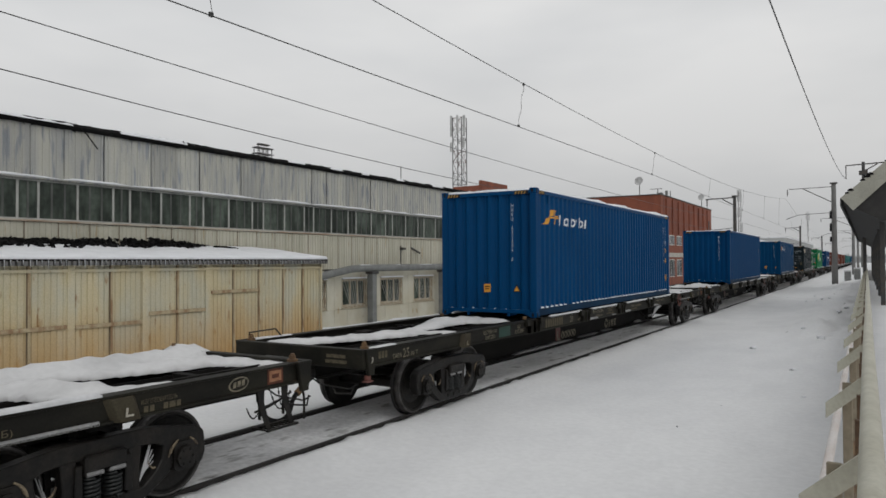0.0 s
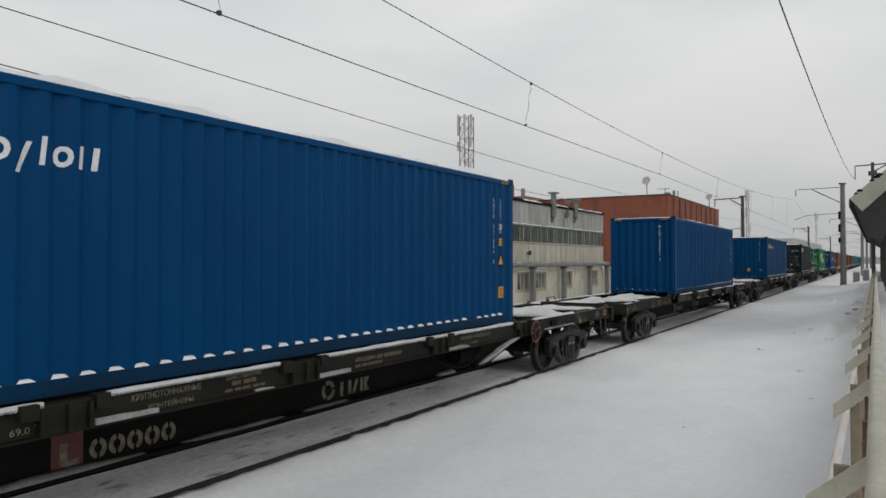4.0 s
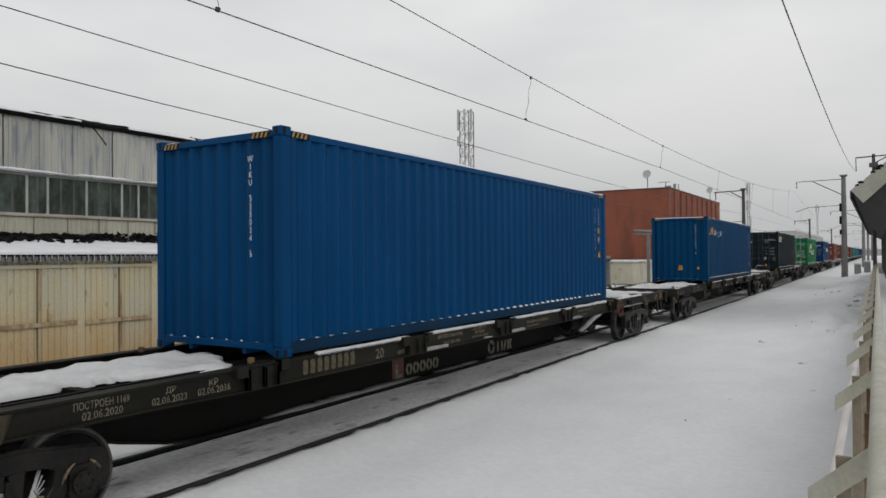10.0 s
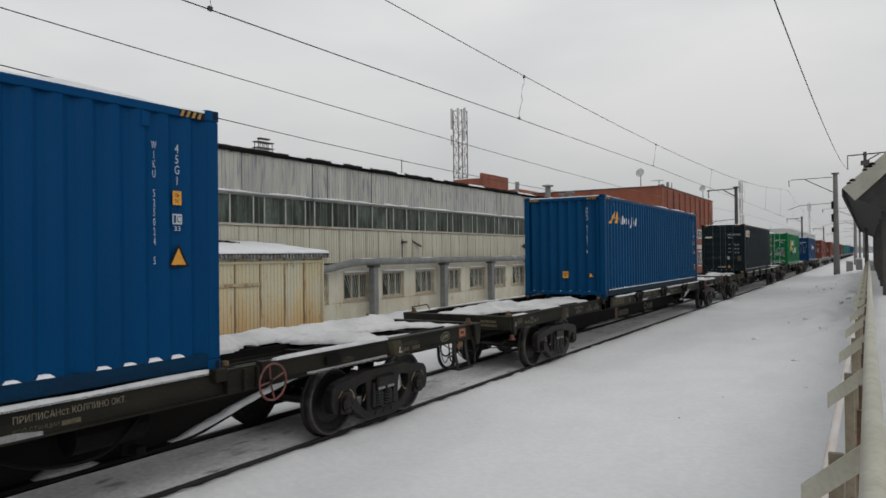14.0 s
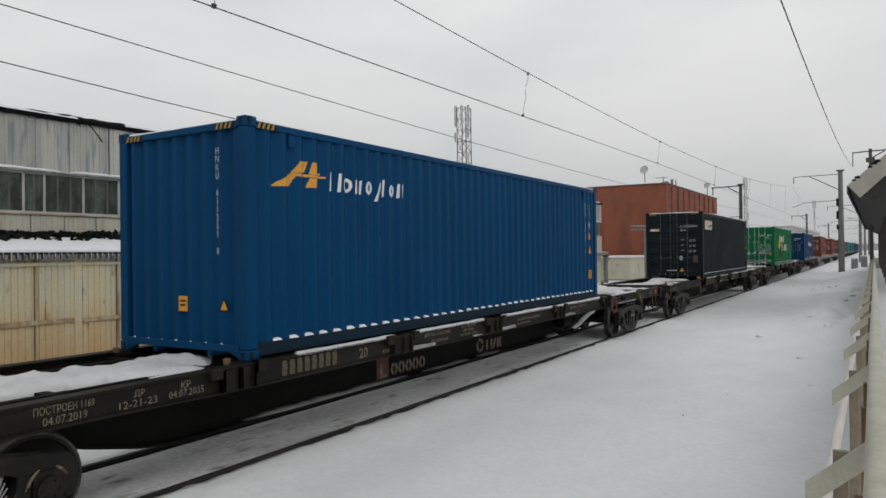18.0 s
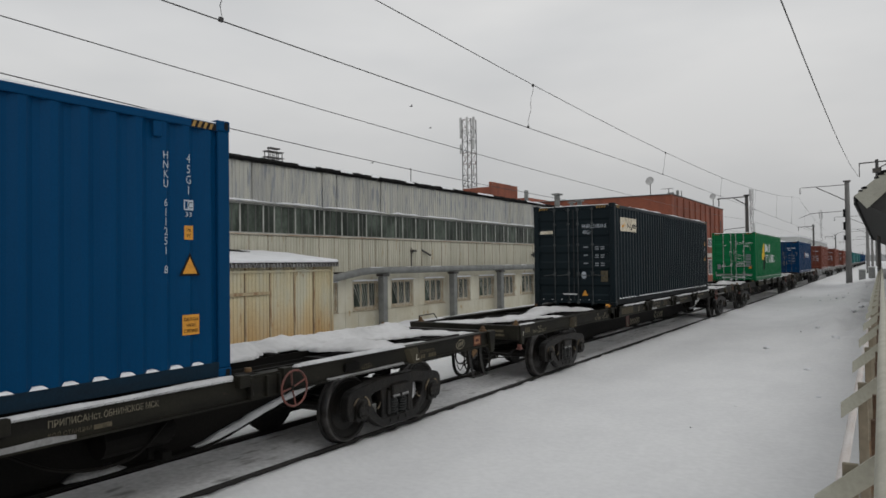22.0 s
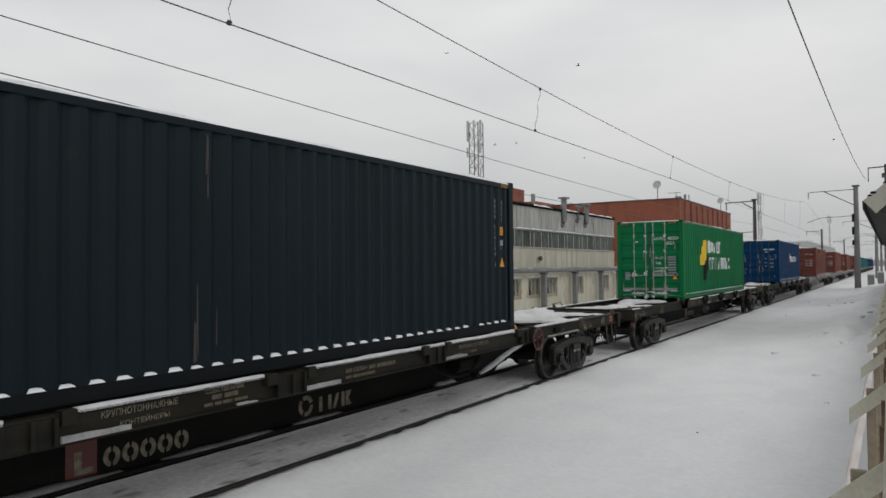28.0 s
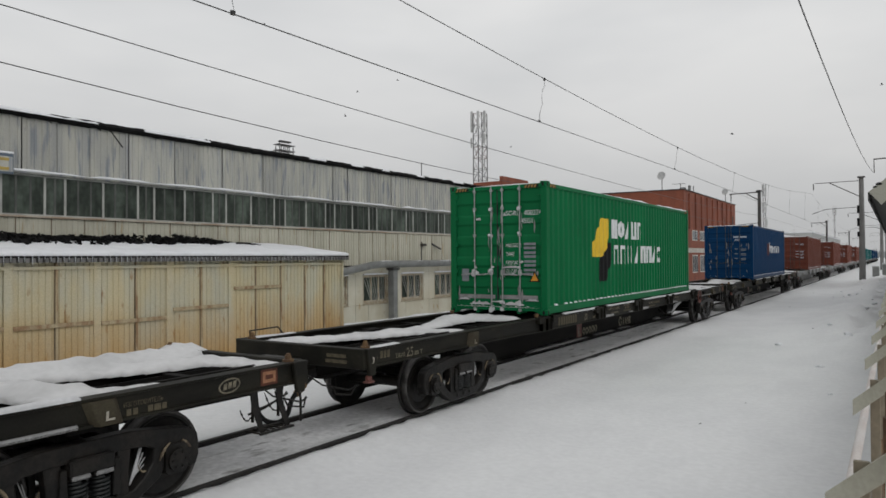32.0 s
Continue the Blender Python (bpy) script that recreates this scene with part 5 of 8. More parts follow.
lattice_tower("telecom_mast", -42.9, 75, 0.0, 20.6, 1.25, [(-0.85, -0.6, 18.3, 2.6, 0.16), (0.95, -0.6, 18.2, 2.6, 0.16), (0.2, -0.9, 18.6, 2.2, 0.15), (0.95, -0.7, 16.8, 1.2, 0.18), (-0.9, -0.6, 16.4, 1.2, 0.12), (0.9, -0.6, 13.5, 1.4, 0.10)], "lattice telecom mast with pale panel antennas")
lattice_tower("telecom_mast", -26.2, 182, 0.0, 19.6, 0.55, [(u * 0.75, v * 0.75, z, h, 0.12) for z, h in ((17.0, 2.9), (13.2, 2.4)) for u, v in ((-0.5, -0.4), (0.5, -0.4), (0.0, -0.6), (0.4, 0.5))] + [(0.4, -0.4, 9.6, 2.0, 0.3)], "distant lattice telecom mast with panel antennas")
lattice_tower("telecom_mast", -21, 330, 0.0, 23.0, 0.5, [(-0.55, -0.4, 19.6, 3.0, 0.16), (0.55, -0.4, 19.4, 3.0, 0.16), (0.0, -0.6, 16.5, 2.0, 0.14)], "far lattice telecom mast")

# buildings and woods in the distance
for x0, x1, y0, y1, h in ((-34, -17.5, 125, 190, 6.4), (-40, -19, 215, 330, 9.0), (14, 40, 210, 330, 9.0)):
    fb = base("far_warehouse", pose((x0 + x1) / 2, y0, 0), "long pale warehouse in the distance with a snowy roof", "building", "far warehouses")
    cx = (x1 - x0) / 2
    part("wall", boxes((-cx, cx, 0, y1 - y0, 0, h)), FAR_WALL, fb)
    part("roof_snow", boxes((-cx - 0.2, cx + 0.2, -0.2, y1 - y0 + 0.2, h, h + 0.35)), SNOW_CLEAN, fb)
    w0 = None
    for i in range(int((y1 - y0) / 5) - 1):
        at = pose(cx, 3 + i * 5, h * 0.55)
        if w0 is None:
            w0 = part("window", boxes((0.0, 0.05, 0, 3.0, 0, h * 0.2)), GLASS_FAR, fb, at=at)
        else:
            again(w0, at)
random.seed(31)
verts, faces = [], []
for k in range(1500):
    a = random.uniform(-0.9, 0.6)
    d = random.uniform(700, 1100)
    x, y = d * math.sin(a), d * math.cos(a)
    h, w = random.uniform(5, 10), random.uniform(2.5, 6)
    i = len(verts)
    for j in range(5):
        t = j * 2 * math.pi / 5
        verts.append((x + w * math.cos(t), y + w * math.sin(t), 0))
    verts.append((x + random.uniform(-1, 1), y, h))
    faces += [(i + j, i + (j + 1) % 5, i + 5) for j in range(5)]
me = bpy.data.meshes.new("far_woods")
me.from_pydata(verts, [], faces)
me.materials.append(WOODS)
tagged(new("far_woods", me), "line of bare winter woods on the horizon, distance haze in its grey", "woods", kind="stuff")

# ---- the train: container flat wagons ----
PITCH = 25.711
CORR, DEEP = 0.2815, 0.040
PHASE = [0.05]                          # where the corrugation of the box being built begins
CL, CW, CH = 12.192, 2.438, 2.896      # forty-foot high-cube box
DECK = 1.347                            # container foot above the rail


def corr_depth(u):
    """How far the corrugated side lies behind its crests, at u metres along."""
    k = ((u / CORR) - PHASE[0]) % 1.0
    if k < 0.25:
        return 0.0
    if k < 0.5:
        return DEEP * (k - 0.25) / 0.25
    if k < 0.75:
        return DEEP
    return DEEP * (1 - (k - 0.75) / 0.25)


def corr_breaks(a, b):
    out, k = [a], math.floor(a / CORR) - 1
    while k * CORR < b:
        for q in (0.0, 0.25, 0.5, 0.75):
            u = (k + q + PHASE[0]) * CORR
            if a + 1e-4 < u < b - 1e-4:
                out.append(u)
        k += 1
    return out + [b]


def corrugated(bm, a, b, z0, z1, face):
    """face(u, depth, z) gives the place of a point of the sheet."""
    us = corr_breaks(a, b)
    lo = [bm.verts.new(face(u, corr_depth(u), z0)) for u in us]
    hi = [bm.verts.new(face(u, corr_depth(u), z1)) for u in us]
    for i in range(len(us) - 1):
        bm.faces.new((lo[i], lo[i + 1], hi[i + 1], hi[i]))


def painted_on(outlines, x_face, name, material, parent, label="", rise=0.003):
    """Flat painted shapes, outlines of (y, z), laid over the corrugations of the near side."""
    bm = B()
    for pts in outlines:
        vs = [bm.verts.new((0, y, z)) for y, z in pts]
        bm.faces.new(vs)
    ys = [v.co.y for v in bm.verts]
    for u in corr_breaks(min(ys), max(ys))[1:-1]:
        bmesh.ops.bisect_plane(bm, geom=list(bm.verts) + list(bm.edges) + list(bm.faces), plane_co=(0, u, 0), plane_no=(0, 1, 0))
    for v in bm.verts:
        v.co.x = x_face - corr_depth(v.co.y) + rise
    bmesh.ops.recalc_face_normals(bm, faces=bm.faces)
    if bm.faces and sum(f.normal.x for f in bm.faces) < 0:
        bmesh.ops.reverse_faces(bm, faces=bm.faces)
    me = bpy.data.meshes.new(name)
    bm.to_mesh(me)
    bm.free()
    me.materials.append(material)
    ob = new(name, me)
    ob.parent = parent
    if label:
        ob["label"] = label
    return ob


def painted_word(shapes, *rest):
    for one in shapes:
        painted_on([one], *rest)


def slab(y, z, w, h, lean=0.0):
    return [(y, z), (y + w, z), (y + w + lean * h, z + h), (y + lean * h, z + h)]


def stroke_shapes(y, z, letters_wh, lean=0.0, gap=0.04, thick=0.055):
    """Plain strokes in the rhythm of a word: an upright and a hooked shorter one for each (width, height, drop)."""
    out = []
    for k, (w, h, d) in enumerate(letters_wh):
        out.append(slab(y - lean * d, z - d, min(thick, w), h + d, lean))
        if w > thick * 1.9:
            top = h * (0.98 if k % 3 else 0.72)
            a = y + w - thick
            if k % 2:
                out.append(slab(y + thick + lean * (top - thick), z + top - thick, w - thick, thick, lean))
            out.append(slab(a, z, thick, top - (thick if k % 2 else 0) - 0.002, lean))
            if not k % 2:
                out.append(slab(y + thick + lean * h * 0.45, z + h * 0.45, w - 2 * thick, thick * 0.8, lean))
        y += w + gap
    return out


def ring_shapes(y, z, w, h, t, lean=0.0, n=10):
    """A rounded ring in n pieces inside a box of width w and height h."""
    def at(a, k):
        u, v = (w / 2 - k) * math.cos(a), (h / 2 - k) * math.sin(a)
        return (y + w / 2 + u + lean * (v + h / 2), z + h / 2 + v)
    out = []
    for i in range(n):
        a, b = 2 * math.pi * i / n, 2 * math.pi * (i + 1) / n
        out.append([at(a, t), at(a, 0), at(b, 0), at(b, t)])
    return out


def name_marks(y, z, rows, lean=0.0, gap=0.05, t=0.05):
    """Plain rings and strokes in the rhythm of a painted name: (kind, width, height, drop) each."""
    marks = []
    for kind, w, h, d in rows:
        if kind == "ring":
            marks.append(ring_shapes(y, z, w, h, t, lean))
        elif kind == "pair":
            marks.append([slab(y, z, t, h, lean), slab(y + w - t, z, t, h, lean)])
        elif kind == "arch":
            marks.append([slab(y, z, t, h, lean), slab(y + w - t, z, t, h - t * 0.8, lean), slab(y + t + lean * (h - t), z + h - t * 0.8, w - t, t * 0.8, lean)])
        elif kind == "cup":
            marks.append([slab(y, z + t * 0.8, t, h - t * 0.8, lean), slab(y + w - t, z + t * 0.8, t, h - t * 0.8, lean), slab(y, z, w, t * 0.8 - 0.002, lean)])
        elif kind == "slant":
            marks.append([slab(y - lean * d, z - d, t, h + d, lean + 0.3)])
        else:
            marks.append([slab(y, z - d, min(w, t), h + d, lean)])
        y += w + gap
    return marks


_shared = {}


def container_shell(paint_mat, door_end, snow=True, simple=False, roof_deep=0.5, bare_front=False):
    """The steel box as an Empty with its parts; corner posts and rails proud of the corrugated sheets."""
    X, Y = CW / 2, CL / 2
    cont = base("shipping_container", pose(0, 0, 0), "", "")
    key = (paint_mat.name, door_end)
    side = B()
    corrugated(side, -Y + 0.16, Y - 0.16, 0.19, CH - 0.10, lambda u, d, z: (X - 0.012 - d, u, z))
    part("side_panel", side, paint_mat, cont, "corrugated steel side")
    side = B()
    corrugated(side, -Y + 0.16, Y - 0.16, 0.19, CH - 0.10, lambda u, d, z: (-X + 0.012 + d, u, z))
    part("side_panel", side, paint_mat, cont, "corrugated steel side")
    back = B()
    corrugated(back, -X + 0.14, X - 0.14, 0.155, CH - 0.10, lambda u, d, z: (u, Y - 0.03 - d, z))
    part("end_panel", back, paint_mat, cont)
    if not door_end:
        fr = B()
        corrugated(fr, -X + 0.13, X - 0.13, 0.155, CH - 0.10, lambda u, d, z: (u, -Y + 0.03 + d * 1.5, z))
        part("end_panel", fr, paint_mat, cont, "corrugated steel end")
    roof = B()
    n = 58
    xs = [-X + 0.05, X - 0.05]
    rows = [[roof.verts.new((x, -Y + 0.05 + (CL - 0.1) * i / n, CH - 0.055 - (0.018 if i % 2 else 0))) for x in xs] for i in range(n + 1)]
    for a, b in zip(rows, rows[1:]):
        roof.faces.new((a[0], a[1], b[1], b[0]))
    part("roof", roof, paint_mat, cont)
    part("floor", boxes((-X + 0.05, X - 0.05, -Y + 0.05, Y - 0.05, 0.10, 0.15)), WAGON_BLACK, cont)
    for sx in (-1, 1):
        bm = boxes((min(sx * X, sx * (X - 0.06)), max(sx * X, sx * (X - 0.06)), -Y + 0.16, Y - 0.16, CH - 0.13, CH - 0.045))
        part("top_rail", bevelled(bm, 0.006), paint_mat, cont)
        bm = boxes((min(sx * (X - 0.005), sx * (X - 0.06)), max(sx * (X - 0.005), sx * (X - 0.06)), -Y + 0.16, Y - 0.16, 0.035, 0.194))
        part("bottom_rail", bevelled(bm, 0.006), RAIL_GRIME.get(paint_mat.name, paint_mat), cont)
        for sy in (-1, 1):
            bm = boxes((min(sx * X, sx * (X - 0.15)), max(sx * X, sx * (X - 0.15)), min(sy * Y, sy * (Y - 0.165)), max(sy * Y, sy * (Y - 0.165)), 0.119, CH - 0.119))
            part("corner_post", bevelled(bm, 0.012), paint_mat, cont)
            for z in (0.0, CH - 0.118):
                c = _shared.get(key)
                if c is None:
                    bm = B()
                    a, b, h = 0.162, 0.178, 0.118
                    box(bm, -a, 0, 0, b, 0, h)
                    bevelled(bm, 0.008)
                    _shared[key] = c = finish("corner_casting", bm, paint_mat)
                    # the castings are solid: black plates paint the shade of their holes
                    hb = B()
                    prism(hb, [(0.055 + 0.03 * math.cos(t) , 0.059 + (0.028 if math.sin(t) > 0 else -0.028) + 0.018 * math.sin(t)) for t in [i * math.pi / 5 for i in range(10)]], "x", 0.001, 0.004)
                    _shared[key, "hole"] = finish("casting_hole", hb, BLACK_MARK)
                    hb = B()
                    prism(hb, [(-0.09 + 0.028 * math.cos(t), 0.059 + (0.026 if math.sin(t) > 0 else -0.026) + 0.016 * math.sin(t)) for t in [i * math.pi / 5 for i in range(10)]], "y", -0.004, -0.001)
                    _shared[key, "end"] = finish("casting_hole", hb, BLACK_MARK)
                o = new("corner_casting", c)
                o.parent = cont
                o.matrix_basis = Matrix.Translation((sx * (X + 0.004), sy * (Y + 0.004), z)) @ Matrix.Diagonal((sx, -sy, 1, 1))
                o2 = new("casting_hole", _shared[key, "hole"])
                o2.parent = o
                o2 = new("casting_hole", _shared[key, "end"])
                o2.parent = o
    for sy in (-1, 1):
        for z0, z1 in ((CH - 0.13, CH - 0.045), (0.085, 0.17)):
            bm = boxes((-X + 0.16, X - 0.16, min(sy * Y, sy * (Y - 0.08)), max(sy * Y, sy * (Y - 0.08)), z0, z1))
            part("end_rail", bevelled(bm, 0.006), paint_mat, cont)
    for s in (-1, 1):
        bm = B()
        prism(bm, [(s * (X - 0.16), 0.085), (s * (X - 0.34), 0.085), (s * (X - 0.16), 0.02)] if s > 0 else [(s * (X - 0.16), 0.02), (s * (X - 0.34), 0.085), (s * (X - 0.16), 0.085)], "y", -Y + 0.01, -Y + 0.07)
        part("corner_gusset", bm, paint_mat, cont)
        part("pocket_cheek", boxes((s * 0.52 - 0.03, s * 0.52 + 0.03, -Y + 0.02, -Y + 0.4, 0.015, 0.09)), paint_mat, cont)
    if snow:
        bm = B()
        for k in range(-4, 4):
            u = (k + 0.62) * CORR
            if abs(u) < X - 0.2:
                r = 0.013 + 0.012 * noise.noise(Vector((k * 2.3, len(paint_mat.name), 4)))
                bmesh.ops.create_icosphere(bm, subdivisions=1, radius=r, matrix=Matrix.Translation((u, -Y + 0.035, 0.175)) @ Matrix.Diagonal((1.6, 0.9, 1.0, 1)))
        part("snow", bm, SNOW_CLEAN, cont, "crumbs of snow at the foot of the end")["kind"] = "stuff"
    # black and yellow warning stripes at the top corners
    def stripes(m, n=4):
        bm = B()
        for i in range(n):
            prism(bm, [(0.075 * i, 0.0), (0.075 * i + 0.037, 0.0), (0.075 * i + 0.067, 0.07), (0.075 * i + 0.030, 0.07)], "z", 0, 0.002)
        part("warning_stripes", bm, DULL_AMBER, cont, "slanted yellow warning stripes", at=m @ Matrix.Translation((0, 0, 0.0025)))
        part("warning_band", plate(rect(0.075 * n + 0.03, 0.075, 0, -0.002), 0.002), BLACK_MARK, cont, at=m)
    if not simple:
        stripes(Matrix.Translation((-X + 0.17, -Y - 0.001, CH - 0.128)) @ END)
        stripes(Matrix.Translation((X - 0.52, -Y - 0.001, CH - 0.128)) @ END)
        stripes(Matrix.Translation((X + 0.001, -Y + 0.18, CH - 0.126)) @ SIDE)
        stripes(Matrix.Translation((X + 0.001, Y - 0.52, CH - 0.126)) @ SIDE)
    if snow:
        # snow caught in the hollows over the bottom rail
        bm = B()
        k = int((-Y + 0.2) / CORR) - 1
        while (k + 1.2) * CORR < Y - 0.2:
            mid = (k + 0.64 + PHASE[0]) * CORR
            odd = noise.noise(Vector((k * 3.1, len(paint_mat.name) * 0.7, 8)))
            odd2 = noise.noise(Vector((k * 1.7, len(paint_mat.name), 0)))
            full = min(1.0, max(0.14, (mid + 3.6) / 6.0)) if bare_front else 1.0
            h = 0.038 * (0.85 + 0.5 * odd) * full
            u0, u1 = mid - (0.085 + 0.02 * odd2) * (0.55 + 0.45 * full), mid + (0.085 + 0.03 * odd) * (0.55 + 0.45 * full)
            if u0 > -Y + 0.17 and u1 < Y - 0.17 and odd > -0.5:
                z = 0.193
                p = [(X - 0.058, u0 + 0.04, z), (X - 0.058, u1 - 0.04, z), (X - 0.006, u1, z), (X - 0.006, u0, z)]
                q = [(X - 0.05, u0 + 0.045, z + h), (X - 0.05, u1 - 0.045, z + h * (1 + 0.2 * odd2)), (X - 0.018, u1 - 0.035, z + h * 0.85), (X - 0.018, u0 + 0.03, z + h * (0.8 + 0.3 * odd2))]
                a, b = [bm.verts.new(v) for v in p], [bm.verts.new(v) for v in q]
                bm.faces.new(b)
                for i in range(4):
                    bm.faces.new((a[i], a[(i + 1) % 4], b[(i + 1) % 4], b[i]))
            k += 1
        part("snow", bm, SNOW_CLEAN, cont, "small snow wedges in the corrugations")["kind"] = "stuff"
        for k, (a, b, h) in enumerate(((-Y, -2.5, 0.08), (-2.45, 3.3, 0.11), (3.35, Y, 0.12))):
            bm = snow_heap(-X + 0.04, X - 0.02, a + 0.05, b - 0.05, CH - 0.055, h * roof_deep, 0.16, k + len(paint_mat.name), cover=0.12, edge=0.10)
            part("roof_snow", bm, SNOW_CLEAN, cont, "thin snow on the container roof", smooth=True)
    return cont


def end_sticker(cont, x, z, w, h, material, label, bars=2, rise=0.004):
    """A sticker on the end that faces the oncoming side."""
    m = Matrix.Translation((x, -CL / 2 + 0.03 - rise, z)) @ END
    st = part("sticker", plate(rect(w, h)), material, cont, label, at=m)
    for i in range(bars):
        part("print_bar", plate(rect(w * (0.7 - 0.12 * i), h * 0.12, w * 0.15, h * (0.62 - 0.28 * i)), 0.001), BLACK_MARK, st, at=pose(0, 0, 0.0022))
    return st


def side_sticker(cont, y, z, w, h, material, label, bars=2):
    m = Matrix.Translation((CW / 2 - 0.009, y, z)) @ SIDE
    st = part("sticker", plate(rect(w, h)), material, cont, label, at=m)
    words = ("CAUTION", "HIGH", "CONTAINER") if bars == 3 else ("2.9m", "9'6\"")
    for i, word in enumerate(words):
        k = len(words)
        wide = w * (0.82 if len(word) > 6 else 0.5)
        letters(word, h * 0.5 / k, wide, BLACK_MARK, st, pose((w - wide) / 2, h * (0.90 - 0.85 * (i + 0.75) / k), 0.0022), "sticker_lettering", "dark printed words")
    return st


def triangle_sign(cont, m, s, parent=None):
    t = part("warning_triangle", plate([(0, 0), (s, 0), (s / 2, s * 0.92)]), BLACK_MARK, cont, "black and amber warning triangle", at=m)
    part("triangle_face", plate([(s * 0.15, s * 0.08), (s * 0.85, s * 0.08), (s / 2, s * 0.74)], 0.001), ORANGE, t, at=pose(0, 0, 0.002))


HONEY = [("pair", 0.24, 0.26, 0), ("ring", 0.20, 0.21, 0), ("pair", 0.18, 0.20, 0), ("ring", 0.20, 0.21, 0), ("slant", 0.14, 0.20, 0.08), ("bar", 0.07, 0.26, 0), ("ring", 0.18, 0.20, 0), ("pair", 0.19, 0.22, 0)]


def blue_container(paint_mat, code, emblem, label):
    PHASE[0] = 0.47 if paint_mat is BLUE_PALE else 0.05
    c = container_shell(paint_mat, False, roof_deep=0.95 if paint_mat is BLUE and emblem else 0.5, bare_front=not emblem)
    tagged(c, label, "container", "containers on the train")
    X, Y = CW / 2, CL / 2
    if emblem:
        for shape in ([(-5.69, 2.09), (-5.35, 2.11), (-5.23, 2.255), (-5.33, 2.27)], [(-5.31, 2.285), (-5.17, 2.45), (-4.99, 2.46), (-5.06, 2.31)],
                      [(-5.33, 2.285), (-5.26, 2.25), (-4.67, 2.26), (-4.67, 2.285), (-4.98, 2.29)], [(-4.985, 2.295), (-4.94, 2.455), (-4.83, 2.455), (-4.865, 2.295)],
                      [(-4.76, 2.295), (-4.865, 2.30), (-4.86, 2.325), (-4.75, 2.325)], [(-4.965, 2.245), (-5.04, 2.12), (-4.87, 2.12), (-4.835, 2.25)]):
            painted_on([shape], X - 0.012, "emblem_shape", YELLOW, c, "amber painted emblem piece")
        for k, shapes in enumerate(name_marks(-4.61, 2.10, HONEY, 0.10, 0.055, 0.048)):
            painted_on(shapes, X - 0.012, "brand_shape", WHITE_MARK, c, "white painted shape of a company name")
    # code down the end, and down the far end of the side
    aside = 0.07 if paint_mat is BLUE_PALE else 0.0
    letters(code, 1.30, 0.06 if emblem else 0.10, PALE_MARK if emblem else WHITE_MARK, c, Matrix.Translation((0.60 + aside, -Y + 0.022, 1.26)) @ END, "code_lettering", "white stacked code letters", True)
    letters(code, 1.27, 0.06, PALE_MARK, c, Matrix.Translation((X - 0.008, 5.23, 1.19)) @ SIDE, "code_lettering", "white stacked code letters", True)
    letters("45G1", 0.43, 0.06, PALE_MARK, c, Matrix.Translation((X - 0.008, 5.51, 2.03)) @ SIDE, "type_lettering", "white stacked type code", True)
    up = 0.0 if emblem else 0.27
    side_sticker(c, 5.485, 1.545 + up, 0.11, 0.15, ORANGE, "small orange height sticker")
    triangle_sign(c, Matrix.Translation((X - 0.009, 5.42, 1.16)) @ SIDE, 0.265)
    dn = 0.0 if emblem else -0.25
    letters("33", 0.05, 0.08, PALE_MARK, c, Matrix.Translation((X - 0.008, 5.50, 1.79 + dn)) @ SIDE, "number", "white number")
    cf = part("class_frame", plate(rect(0.12, 0.11)), PALE_MARK, c, "white framed mark", at=Matrix.Translation((X - 0.009, 5.48, 1.86 + dn)) @ SIDE)
    part("class_field", plate(rect(0.03, 0.08, 0.015, 0.015), 0.001), paint_mat, cf, at=pose(0, 0, 0.002))
    letters("C", 0.07, 0.05, BLACK_MARK, cf, pose(0.055, 0.02, 0.002), "class_letter", "dark letter")
    if emblem:
        side_sticker(c, 5.455, 0.53, 0.215, 0.215, ORANGE, "orange notice sticker", 3)
    if emblem:
        part("vent", bevelled(boxes((X - 0.03, X + 0.004, -Y + 0.72, -Y + 0.82, CH - 0.30, CH - 0.14)), 0.01), paint_mat, c, "small ventilator cover")
    part("vent", bevelled(boxes((X - 0.03, X + 0.004, Y - 0.98, Y - 0.88, CH - 0.30, CH - 0.14)), 0.01), paint_mat, c, "small ventilator cover")
    if emblem:
        end_sticker(c, -0.10 + aside * 0.8, 0.55, 0.17, 0.19, ORANGE, "orange notice sticker")
        triangle_sign(c, Matrix.Translation((0.64 + aside * 0.9, -Y + 0.026, 0.57)) @ END, 0.18)
    return c


